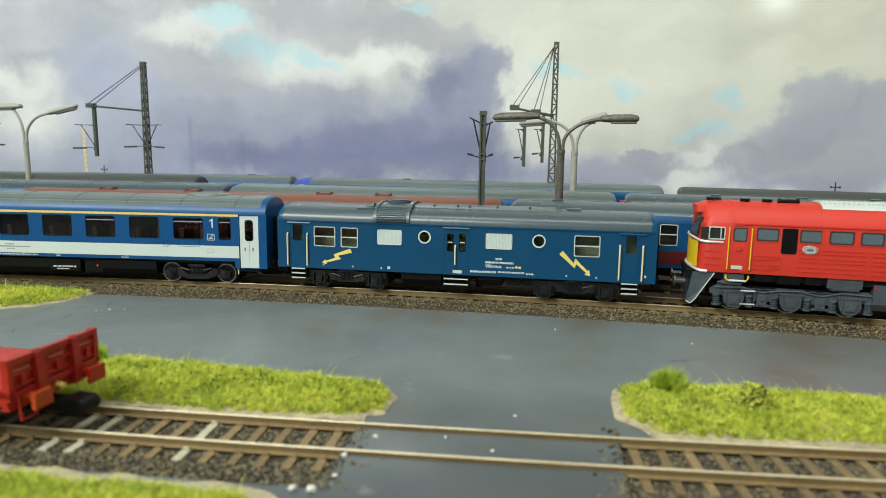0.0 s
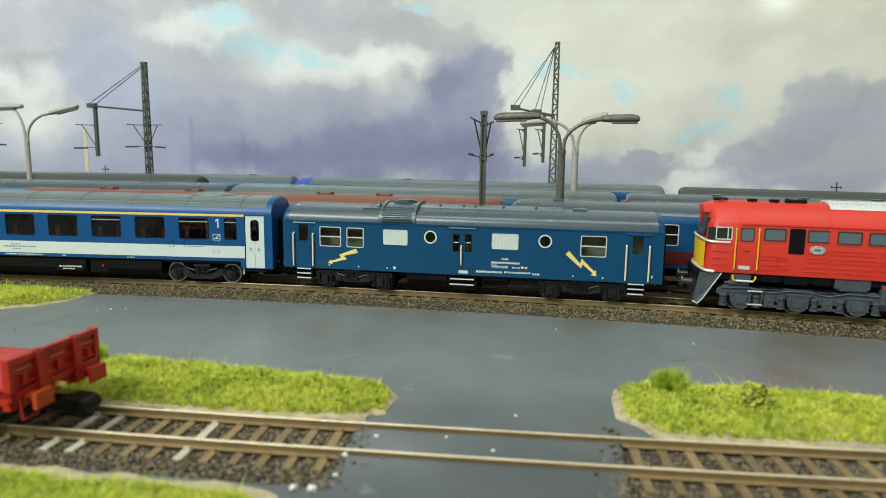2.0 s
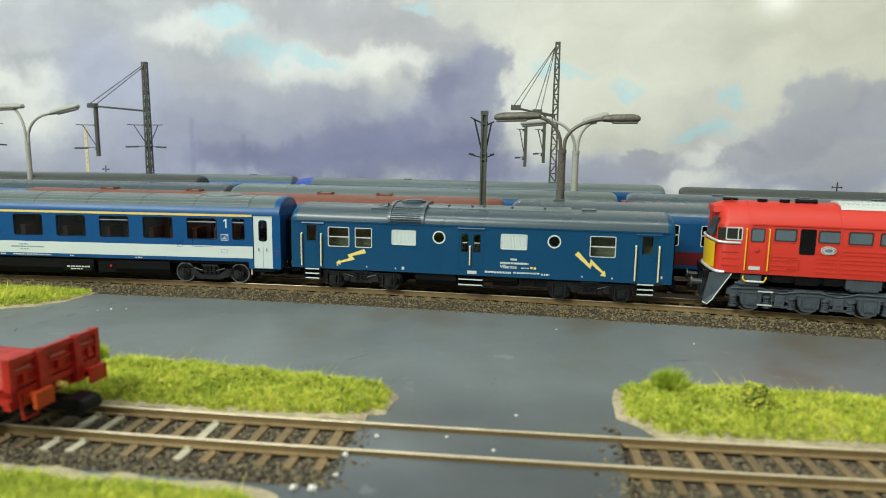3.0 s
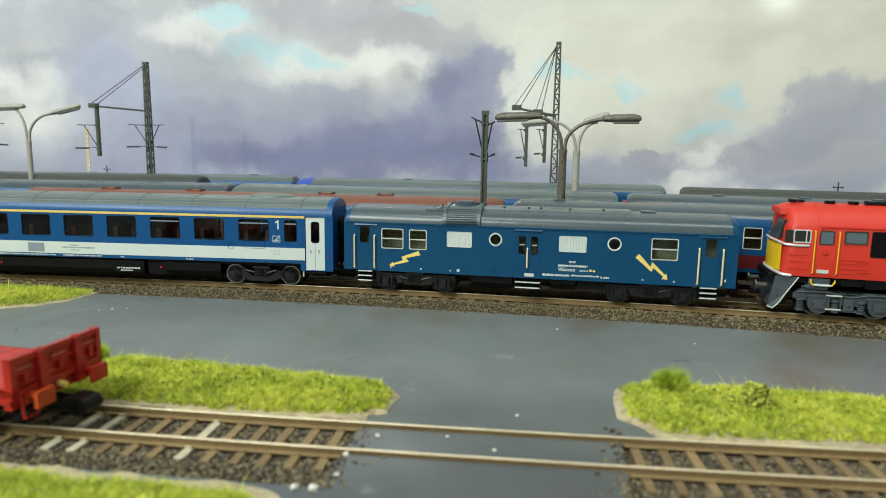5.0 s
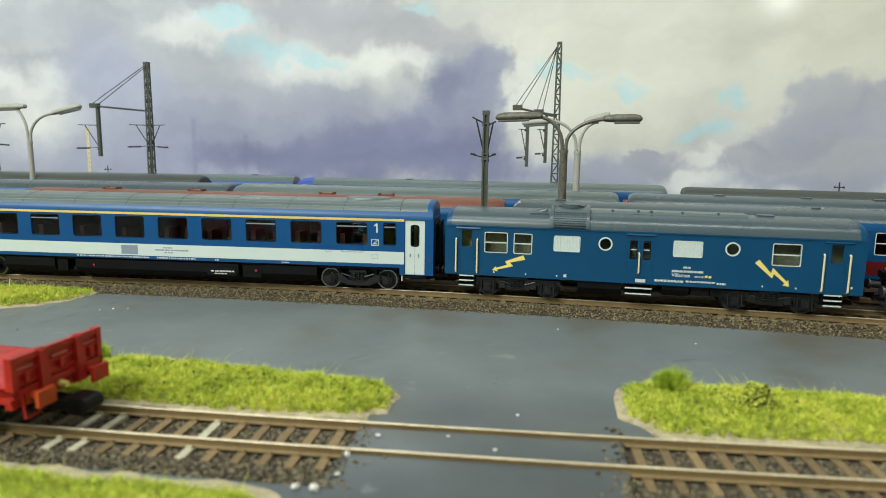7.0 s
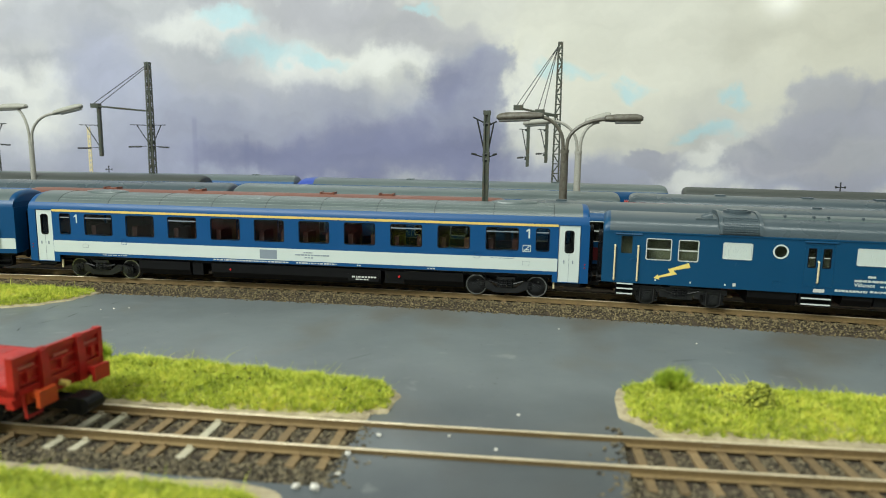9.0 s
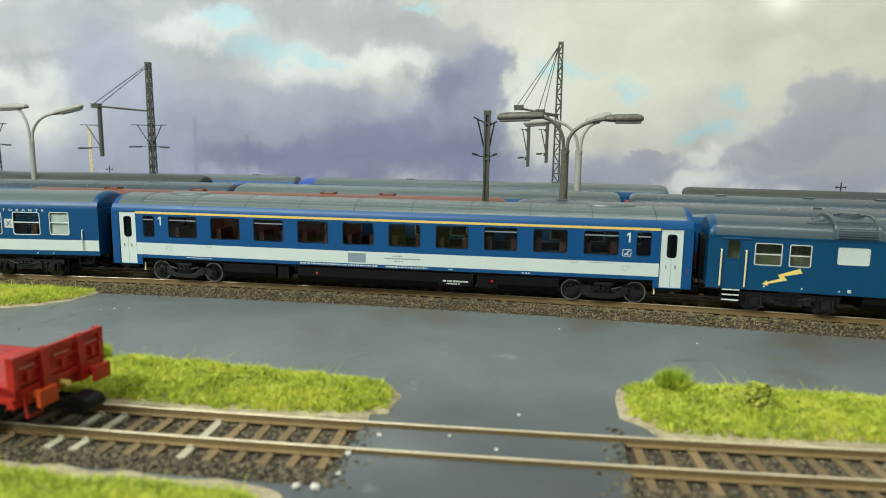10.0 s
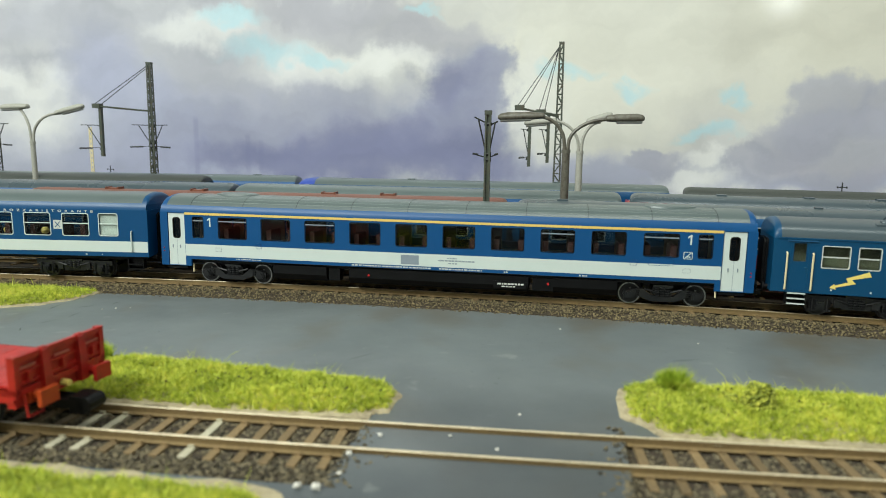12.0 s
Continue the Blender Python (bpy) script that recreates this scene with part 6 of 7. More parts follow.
def loco_bogie(parent, x):
    b = new("bogie")
    b.parent = parent
    b["label"] = "grey three-axle bogie with springs"
    b.matrix_basis = pose(x * K, 0, 0)
    r = 6.0
    for s in (-1, 1):
        near = lambda a, c: (min(s * a, s * c), max(s * a, s * c))
        bm = bmesh.new()
        top = [(-34.5, 10.6), (-31, 12.8), (-24, 12.8), (-20, 12.2), (-15, 10.8), (-9, 10.8), (-5, 12.2), (5, 12.2), (9, 10.8), (15, 10.8), (20, 12.2), (24, 12.8), (31, 12.8), (34.5, 10.6)]
        low = [(34.5, 8.4), (29, 7.6), (19, 7.6), (16, 6.0), (8, 6.0), (5, 7.6), (-5, 7.6), (-8, 6.0), (-16, 6.0), (-19, 7.6), (-29, 7.6), (-34.5, 8.4)]
        slab(bm, top + low, s * 12.4, s * 14.4)
        part("side_frame", bm, M_LOCO_GREY, b, bev=0.35)
        for ax in (-24, 0, 24):
            bm = bmesh.new()
            slab(bm, [(ax - 4.6, 9.6), (ax + 4.6, 9.6), (ax + 4.4, 5.6), (ax + 3.0, 3.0), (ax + 1.6, 2.3), (ax - 1.6, 2.3), (ax - 3.0, 3.0), (ax - 4.4, 5.6)], s * 13.2, s * 15.3)
            part("axle_box", bm, M_LOCO_GREY, b, bev=0.3)
            bm = bmesh.new()
            slab(bm, [(ax - 2.4, 7.6), (ax + 2.4, 7.6), (ax + 2.0, 4.0), (ax - 2.0, 4.0)], s * 15.2, s * 16.0)
            rod(bm, (ax, s * 15.8, 5.7), (ax, s * 16.3, 5.7), 1.1, 12)
            part("axle_box_cover", bm, M_LOCO_GREY, b, bev=0.25)
            bm = bmesh.new()
            for q in (-3.7, 3.7):
                box(bm, ax + q - 0.35, ax + q + 0.35, *near(15.2, 16.1), 4.2, 9.4)
            for q in (-1.5, 1.5):
                for h in (4.7, 6.9):
                    rod(bm, (ax + q, s * 15.9, h), (ax + q, s * 16.35, h), 0.32, 6)
            part("axle_box_fin", bm, M_LOCO_GREY, b)
            # added black plate standing in for the shade in the gaps round the axle box
            bm = bmesh.new()
            box(bm, ax - 5.0, ax + 5.0, *near(12.6, 13.0), 2.6, 9.0)
            part("gap_shade_plate", bm, M_BLACK, b)
            bm = bmesh.new()
            slab(bm, [(ax - 5.4, 10.4), (ax + 5.4, 10.4), (ax + 5.4, 9.5), (ax - 5.4, 9.5)], s * 14.2, s * 15.7)
            part("horn_guide", bm, M_LOCO_GREY, b, bev=0.2)
        for q in (-31.4, -17.2, -6.8, 6.8, 17.2, 31.4):
            sp = new("spring")
            sp.parent = b
            bm = bmesh.new()
            tube(bm, [(q + 1.25 * math.cos(k * 0.8), s * 14.3 + 1.1 * math.sin(k * 0.8), 3.8 + k * 0.125) for k in range(32)], 0.45, 5)
            part("coil", bm, M_LOCO_GREY, sp)
            bm = bmesh.new()
            rod(bm, (q, s * 14.3, 3.0), (q, s * 14.3, 3.9), 1.9, 12)
            rod(bm, (q, s * 14.3, 7.7), (q, s * 14.3, 8.6), 1.9, 12)
            rod(bm, (q, s * 14.3, 3.2), (q, s * 14.3, 8.2), 0.8, 8)
            part("spring_seat", bm, M_LOCO_GREY, sp)
        for ax in (-12, 12):
            bm = bmesh.new()
            box(bm, ax - 2.0, ax + 2.0, *near(14.0, 15.4), 4.2, 9.4)
            box(bm, ax - 3.4, ax + 3.4, *near(14.0, 15.0), 3.4, 4.4)
            rod(bm, (ax, s * 15.3, 7.2), (ax, s * 15.9, 7.2), 1.2, 10)
            part("brake_hanger", bm, M_LOCO_GREY, b, bev=0.3)
            bm = bmesh.new()
            loft(bm, [[(ax + q, s * d, 11.4 + 2.6 * (1 - (q / 5.4) ** 2) * h) for q, h in ((-5.4, 1), (-3, 0.2), (0, 0.0), (3, 0.2), (5.4, 1), (5.4, 3), (-5.4, 3))] for d in (12.8, 15.0)])
            part("bearer_dish", bm, M_LOCO_GREY, b)
        for a0, a1, z in ((-30, -21, 13.8), (16, 27, 13.8)):
            bm = bmesh.new()
            rod(bm, (a0, s * 14.4, z), (a1, s * 14.4, z), 1.15, 12)
            rod(bm, (a0 - 1.4, s * 14.4, z), (a0, s * 14.4, z), 0.6, 8)
            rod(bm, (a0 + 1, s * 14.4, z), (a0 + 1.6, s * 14.4, z), 1.4, 12)
            part("brake_cylinder", bm, M_LOCO_GREY, b, smooth=True)
        bm = bmesh.new()
        tube(bm, [(-33, s * 15.1, 11.4), (-20, s * 15.1, 11.8), (-12, s * 15.0, 9.9), (-4, s * 15.1, 11.4), (4, s * 15.1, 11.4), (12, s * 15.0, 9.9), (20, s * 15.1, 11.8), (33, s * 15.1, 11.4)], 0.3, 6)
        part("brake_pipe", bm, M_LOCO_GREY, b)
        bm = bmesh.new()
        box(bm, -21.4, -15.2, *near(15.5, 16.4), 4.2, 4.7)
        box(bm, -21.4, -15.2, *near(15.5, 16.4), 10.4, 10.9)
        part("step", bm, M_LIGHTGREY, b, "pale-edged step")
        bm = bmesh.new()
        for q in (-21.2, -15.6):
            box(bm, q, q + 0.4, *near(15.4, 16.0), 4.4, 10.6)
        part("step_bracket", bm, M_LOCO_GREY, b)
    bm = bmesh.new()
    box(bm, -33, 33, -12.4, 12.4, 8.2, 12.4)
    rod(bm, (0, 0, 12), (0, 0, 16), 4.5, 14)
    part("bolster", bm, M_BLACK, b, bev=0.4)
    return [wheelset(b, q, r) for q in (-24, 0, 24)]


def parked_coach(name, s, y0, half, top, roof_mat, side_mat, label, lower=None, bits=(), pivot=None, end_mat=None, left_end=None):
    """A coach standing in the yard: walls with windows, roof, chassis and bogies."""
    c = thing(name, label, "train coach", "coaches parked in the yard")
    k = top - 46.35
    W = 16.2
    n = max(3, int(half / 11))
    wins = [(-half + 16 + (2 * half - 32) * (i + 0.5) / n - 4.2, -half + 16 + (2 * half - 32) * (i + 0.5) / n + 4.2, 24, 34.5) for i in range(n)]
    bm = bmesh.new()
    for y in (-W, W - 1):
        wall(bm, -half, half, 11.5, 37.5 + k, y, wins, 1.0)
    for e in (-1, 1):
        a, b = sorted((e * half, e * (half - 1.2)))
        box(bm, a, b, -W + 1, W - 1, 11.5, 37.5 + k)
    body = part("body", bm, side_mat, c)
    bm = bmesh.new()
    box(bm, -half + 3, half - 3, 2.0, 3.0, 11.7, 37.4 + k)
    for q in range(n + 1):
        x = -half + 16 + (2 * half - 32) * q / n
        box(bm, x - 0.4, x + 0.4, -W + 2, 2.0, 11.7, 34)
    part("partition", bm, M_INSIDE, c)
    for a, b, z0, z1 in wins:
        window_unit(c, a, b, z0, z1, -W, M_LIGHTGREY, M_GLASS, 29.5, 0.4, 0.6)
    if lower:
        bm = bmesh.new()
        box(bm, -half, half, -W - 0.1, -W, 13.5, 20.5)
        part("lower_band", bm, lower, body, "coloured lower band")
        bars("inscription", M_LIGHTGREY, body, [(-half + 8, -half + 34, 17.5, 18.6), (-half + 12, -half + 22, 22, 23), (-half + 10, -half + 40, 14.6, 15.2), (-half + 18, -half + 24, 15.7, 16.5)], -W - 0.16)
    bm = bmesh.new()
    prism(bm, [(y, z + k) for y, z in COACH_EAVE], -half + 0.4, half - 0.4)
    part("eave", bm, side_mat, c, smooth=True)
    sec = [(y, z + k) for y, z in COACH_ROOF]
    bm = bmesh.new()
    prism(bm, sec, -half + 5, half - 5)
    roof = part("roof", bm, roof_mat, c, smooth=True)
    for e in (-1, 1):
        bm = bmesh.new()
        end_taper(bm, sec, e * (half - 5), e * (half + (9 if left_end and e < 0 else -0.2)), 39.5 + k, 0.6)
        part("roof_end", bm, (left_end if e < 0 else None) or end_mat or roof_mat, roof, smooth=True)
    for x, kind in bits:
        bm = bmesh.new()
        if kind == "hatch":
            box(bm, x - 4.4, x + 4.4, -2.5, 2.5, top - 0.6, top + 0.8)
            for q in (-4, 4):
                box(bm, x + q - 0.5, x + q + 0.5, -3, 3, top - 0.6, top + 1.3)
        elif kind == "cap":
            rod(bm, (x, 0, top - 0.5), (x, 0, top + 0.8), 2.2, 14)
        else:
            box(bm, x - 3, x + 3, -3, 3, top - 0.5, top + 0.7)
        part("roof_vent", bm, roof_mat, roof)
    bm = bmesh.new()
    prism(bm, [(-13.5, 11.6), (-12, 6.5), (12, 6.5), (13.5, 11.6)], -half * 0.5, half * 0.5)
    box(bm, -half + 2, half - 2, -13.5, 13.5, 10.2, 11.6)
    part("chassis", bm, M_BLACK, c, bev=0.2)
    pv = pivot or half * 0.73
    passenger_bogie(c, -pv, 15.0, 5.3, 1)
    passenger_bogie(c, pv, 15.0, 5.3, 1)
    for e in (-1, 1):
        gangway(c, e * half, e, 12, 41.5 + k if side_mat is M_WAGON else 36, 6.4, 2.8, side_mat if side_mat is M_WAGON else M_RUBBER)
        coupling(c, e * half, e)
    c.matrix_basis = on_track(s, pv, y0)
    return c


def flat_wagon():
    c = thing("flat_wagon", "bright red low-sided flat wagon standing on the front track", "freight wagon")
    L, W = 62.0, 16.2
    bm = bmesh.new()
    box(bm, -L, L, -W, W, 12.6, 14.4)
    deck = part("deck", bm, M_WAGON, c, "red plank deck", bev=0.2)
    for k in range(24):
        bm = bmesh.new()
        box(bm, -L + 1.6 + 5.05 * k, -L + 6.4 + 5.05 * k, -W + 1.2, W - 1.2, 14.4, 14.75)
        part("plank", bm, M_WAGON, deck)
    for s in (-1, 1):
        a, b = sorted((s * L, s * (L - 1.2)))
        bm = bmesh.new()
        box(bm, a, b, -W, W, 13.6, 22.6)
        e = part("end_board", bm, M_WAGON, c, "red end board", bev=0.25)
        for y in (-6.2, 6.8):
            bm = bmesh.new()
            loft(bm, [[(s * (L + d), y - w, z), (s * (L + d), y + w, z), (s * (L - 0.2), y + w, z), (s * (L - 0.2), y - w, z)] for d, w, z in ((1.9, 1.5, 9.6), (1.9, 1.4, 15.0), (1.2, 1.15, 22.4), (0.6, 1.0, 23.3))])
            part("stake", bm, M_WAGON, e, bev=0.15)
        for z0, z1, d in ((21.3, 22.9, 0.75), (18.0, 18.7, 0.6), (15.0, 15.6, 0.5), (12.6, 14.2, 0.9)):
            bm = bmesh.new()
            a2, b2 = sorted((s * (L - 0.1), s * (L + d)))
            box(bm, a2, b2, -W + 0.05, W - 0.05, z0, z1)
            part("board_rib", bm, M_WAGON, e, bev=0.12)
        for y in (-W + 0.9, W - 0.9):
            bm = bmesh.new()
            a2, b2 = sorted((s * (L - 1.3), s * (L + 0.9)))
            box(bm, a2, b2, y - 0.85, y + 0.85, 12.0, 23.0)
            part("corner_post", bm, M_WAGON, e, bev=0.2)
        for y in (-11.4, 0.4, 11.8):
            bm = bmesh.new()
            a2, b2 = sorted((s * L, s * (L + 0.42)))
            box(bm, a2, b2, y - 2.6, y + 2.6, 19.2, 19.8)
            part("worn_edge", bm, M_WORN, e, "pale scuffed edge")
            bm = bmesh.new()
            a2, b2 = sorted((s * L, s * (L + 1.1)))
            box(bm, a2, b2, y - 0.6, y + 0.6, 15.4, 18.2)
            part("latch", bm, M_WAGON, e, bev=0.15)
        bm = bmesh.new()
        a, b = sorted((s * L, s * (L - 2.4)))
        box(bm, a, b, -W + 0.5, W - 0.5, 9.2, 12.6)
        part("headstock", bm, M_WAGON, c, bev=0.25)
        for y in (-10, 10):
            bm = bmesh.new()
            rod(bm, (s * L, y, 11.4), (s * (L + 4.2), y, 11.4), 1.3, 12)
            box(bm, *sorted((s * (L + 4.2), s * (L + 5.4))), y - 3.0, y + 3.0, 9.2, 13.6)
            box(bm, *sorted((s * L, s * (L + 0.8))), y - 2.2, y + 2.2, 9.4, 13.2)
            part("buffer", bm, M_WAGON_ORANGE if y < 0 else M_WAGON, c, "red square buffer", bev=0.25)
        bm = bmesh.new()
        box(bm, *sorted((s * (L - 6), s * (L + 6))), -2.6, 2.6, 4.6, 7.2)
        box(bm, *sorted((s * (L + 4.5), s * (L + 9))), -3.2, 3.2, 3.6, 8.4)
        rod(bm, (s * (L + 9), -3.2, 6.2), (s * (L + 9), 3.2, 6.2), 2.2, 12)
        part("coupler", bm, M_BLACK, c, "big black plastic coupler", bev=0.5)
        bm = bmesh.new()
        rod(bm, (s * (L - 1), 0, 11.2), (s * (L + 2.6), 0, 11.0), 0.9, 10)
        part("draw_hook", bm, M_BOLT, c)
        bm = bmesh.new()
        tube(bm, [(s * (L + 0.8), -13.6, 12.5), (s * (L + 1.6), -13.6, 6.5), (s * (L + 1.6), -8.6, 6.5), (s * (L + 0.8), -8.6, 9)], 0.4, 6)
        part("shunter_step", bm, M_WAGON, c)
        for y in (-9.5, 9.5):
            bm = bmesh.new()
            slab(bm, [(s * 44 - 9, 9.6), (s * 44 + 9, 9.6), (s * 44 + 5, 6.6), (s * 44 + 2, 3.6), (s * 44 - 2, 3.6), (s * 44 - 5, 6.6)], y + 2.4, y + 4.0)
            part("axle_guard", bm, M_BLACK, c, bev=0.2)
        wheelset(c, s * 44, 5.3)
    for s in (-1, 1):
        bm = bmesh.new()
        box(bm, -L, L, min(s * W, s * (W - 0.9)), max(s * W, s * (W - 0.9)), 10.8, 14.4)
        part("side_sill", bm, M_WAGON, c, bev=0.2)
    bm = bmesh.new()
    box(bm, -L + 3, L - 3, -7, 7, 9.0, 12.6)
    part("underframe", bm, M_BLACK, c, bev=0.3)
    xc = -74.5 - L
    sl = math.degrees(math.atan(0.0535 + 0.000224 * xc))
    c.matrix_basis = pose(xc * K, (front_lane(xc) - 0.6) * K, -0.004, 0, 0, sl - 3.0)
    return c


# ---- masts and lamps ----
def lattice(bm, h, w0, w1, r, n):
    """Four angle irons with crossed flat bars between them."""
    for sx in (-1, 1):
        for sy in (-1, 1):
            rings = []
            for w, z in ((w0, 0), (w1, h)):
                x, y = sx * w / 2, sy * w / 2
                rings.append([(x, y, z), (x - sx * 1.5 * r, y, z), (x - sx * 1.5 * r, y - sy * 0.5, z), (x - sx * 0.5, y - sy * 0.5, z), (x - sx * 0.5, y - sy * 1.5 * r, z), (x, y - sy * 1.5 * r, z)])
            loft(bm, rings)
    for k in range(n):
        z0, z1 = h * k / n, h * (k + 1) / n
        a, b = (w0 + (w1 - w0) * k / n) / 2 - 0.3, (w0 + (w1 - w0) * (k + 1) / n) / 2 - 0.3
        e = 1 if k % 2 else -1
        for s in (-1, 1):
            rod(bm, (-e * a, s * a, z0), (e * b, s * b, z1), r * 0.62, 5)
            rod(bm, (s * a, -e * a, z0), (s * b, e * b, z1), r * 0.62, 5)
            rod(bm, (-b, s * b, z1), (b, s * b, z1), r * 0.5, 5)


def insulator_arm(parent, x, z_top, z_bot, reach, side):
    """Bracket of thin tubes: top arm, slanting stay and lower arm with an insulator."""
    bm = bmesh.new()
    rod(bm, (x, 0, z_top), (x + side * reach * 1.1, 0, z_top + 0.5), 0.35, 6)
    rod(bm, (x, 0, z_bot), (x + side * reach * 0.75, 0, z_top + 0.2), 0.42, 6)
    rod(bm, (x, 0, z_bot + 1.5), (x + side * reach * 0.8, 0, z_bot + 0.6), 0.3, 6)
    a = part("bracket_arm", bm, M_MAST_WIRE, parent)
    bm = bmesh.new()
    rod(bm, (x + side * reach * 0.55, 0, z_bot + 0.7), (x + side * reach * 1.25, 0, z_bot + 0.3), 0.75, 8)
    for z in (z_top, z_bot):
        rod(bm, (x - 0.2, 0, z - 1), (x + side * 2.4, 0, z), 1.1, 8)
    part("insulator", bm, M_MAST_WIRE, a)


def tower_mast(x, y, h, booms, drops, w0, w1, label, arms=(), drop_reach=20.0):
    m = thing("catenary_mast", label, "catenary mast", "catenary masts")
    bm = bmesh.new()
    lattice(bm, h, w0, w1, 0.85, 20)
    part("lattice_post", bm, M_MAST, m, "dark green lattice post")
    bm = bmesh.new()
    box(bm, -w1 / 2 - 0.15, w1 / 2 + 0.15, -w1 / 2 - 0.15, w1 / 2 + 0.15, h - 1, h + 0.9)
    part("cap", bm, M_MAST, m, bev=0.3)
    bm = bmesh.new()
    box(bm, -6, 6, -6, 6, -4, 0)
    part("foot", bm, M_LAMP_POLE, m, bev=0.5)
    for reach, zb, za in booms:
        bm = bmesh.new()
        for yy in (-1.2, 1.2):
            rod(bm, (0, yy, zb), (-reach, yy, za), 0.9, 6)
        box(bm, -reach - 4, -reach + 4, -2.6, 2.6, za - 1.8, za + 2.4)
        part("boom", bm, M_MAST, m, bev=0.0)
        bm = bmesh.new()
        for yy, xx in ((-1.6, -1.5), (1.6, 3.0)):
            rod(bm, (-reach + xx, yy, za + 2), (-w1 / 2, yy, h - 3), 0.33, 6)
        part("stay_wire", bm, M_MAST_WIRE, m, "thin stay wires")
    for dx, zt, zb in drops:
        bm = bmesh.new()
        box(bm, dx - 1.35, dx + 1.35, -1.5, 1.5, zb, zt)
        part("drop_post", bm, M_MAST, m, bev=0.3)
        insulator_arm(m, dx, 94, zb + 7, drop_reach, -1)
    for ax, side in arms:
        insulator_arm(m, ax, 94.5, 74, 19 if side < 0 else 14, side)
    m.matrix_basis = pose(x * K, y * K, -0.005)
    return m


def single_mast(x, y, h):
    m = thing("catenary_mast", "grey-green channel catenary mast with bracket arms", "catenary mast", "catenary masts")
    bm = bmesh.new()
    for s in (-1, 1):
        box(bm, s * 1.15 - 0.45, s * 1.15 + 0.45, -1.5, 1.5, 0, h)
    box(bm, -0.8, 0.8, -0.5, 1.2, 0, h - 1)
    part("post", bm, M_MAST, m, "green-grey channel post", bev=0.15)
    bm = bmesh.new()
    box(bm, -1.9, 1.9, -1.8, 1.8, h - 1.6, h + 0.6)
    part("cap", bm, M_MAST, m, bev=0.3)
    bm = bmesh.new()
    box(bm, -3, 3, -3, 3, -4, 0.2)
    part("foot", bm, M_MAST, m, bev=0.3)
    for side, r in ((-1, 6.2), (1, 4.4)):
        bm = bmesh.new()
        rod(bm, (0, 0, 91 if side < 0 else 90), (side * r * 1.2, 0, 94.6 if side < 0 else 92.4), 0.42, 6)
        rod(bm, (side * 0.5, 0, 74), (side * r * 0.85, 0, 93.4 if side < 0 else 91.6), 0.45, 6)
        rod(bm, (0, 0, 73), (side * r * 1.25, 0, 75.0), 0.35, 6)
        rod(bm, (side * r * 0.8, 0, 74.6), (side * r * 1.3, 0, 75.2), 0.6, 6)
        part("bracket_arm", bm, M_MAST_WIRE, m)
    bm = bmesh.new()
    for z in (72, 75, 91):
        rod(bm, (-1.9, 0, z), (1.9, 0, z), 1.1, 8)
    part("clamp", bm, M_MAST_WIRE, m)
    m.matrix_basis = pose(x * K, y * K, -0.005)
    return m


def street_lamp(x, y, fork, heads, material, label, collar=2.4, lean=0):
    m = thing("street_lamp", label, "street lamp", "platform lamps")
    bm = bmesh.new()
    rod(bm, (0, 0, 0), (0, 0, fork), collar + 0.4, 14, collar)
    rod(bm, (0, 0, fork - 1), (0, 0, fork + 1), collar + 0.35, 14)
    rod(bm, (0, 0, -4), (0, 0, 2), collar + 2, 14)
    part("pole", bm, material, m, smooth=True)
    for s, x_in, x_out, z_in, z_out, x_arm in heads:
        z0 = fork
        top = z_in
        pts = [(s * 1.0, 0, z0 - 1), (s * 1.2, 0, z0 + 4)]
        for k in range(1, 9):
            a = k / 8 * math.pi / 2
            pts.append((s * (1.2 + (abs(x_arm) - 1.2) * (1 - math.cos(a))), 0, z0 + 4 + (top - z0 - 4) * math.sin(a)))
        bm = bmesh.new()
        tube(bm, pts, 1.1, 8)
        arm = part("arm", bm, material, m, smooth=True)
        d = Vector((x_out - x_in, 0, z_out - z_in))
        L = d.length
        rings = []
        for q, w, h in ((-0.02, 0.3, 0.3), (0.02, 0.75, 0.75), (0.3, 1.0, 1.0), (0.8, 1.05, 1.05), (0.95, 0.85, 0.8), (1.0, 0.4, 0.4)):
            c = Vector((x_in, 0, z_in)) + d * q
            rings.append([(c.x, 3.4 * w * math.cos(t), c.z + (3.0 if math.sin(t) > 0 else 1.9) * h * math.sin(t)) for t in [2 * math.pi * i / 16 for i in range(16)]])
        bm = bmesh.new()
        loft(bm, rings)
        hd = part("lamp_head", bm, material, m, "elongated lamp head", smooth=True)
        bm = bmesh.new()
        c0, c1 = Vector((x_in, 0, z_in)) + d * 0.28, Vector((x_in, 0, z_in)) + d * 0.94
        loft(bm, [[(c.x, 2.6 * math.cos(t), c.z - 1.6 + 1.2 * math.sin(t) * (math.sin(t) < 0)) for t in [2 * math.pi * i / 12 for i in range(12)]] for c in (c0, c1)])
        part("lamp_glass", bm, M_LIGHTGREY, hd, "pale translucent lamp cover", smooth=True)
    m.matrix_basis = pose(x * K, y * K, -0.005)
    return m


# ---- the place ----
room()
ground()
road()
main_bed()
front_bed()
track("main_track", lane, 0.0, -330, 330, "main railway track with rusty rails on brown ballast")
track("front_track", front_lane, -4.0, -200, 210, "rusty front railway track crossing the road", (CROSS0, CROSS1), 7.4, (-68, -61, -31.5), 8.4)
for y0 in (52.0, 120.0, 215.0, 265.0):
    track("yard_track", lambda x, y0=y0: lane(x, y0), 0.0, -560, 420, "yard track under the parked coaches", None, 14.8)
grass_patch(PATCH_L, 2.2, 15.0, 11, "yellow-green static grass strip beside the front track")
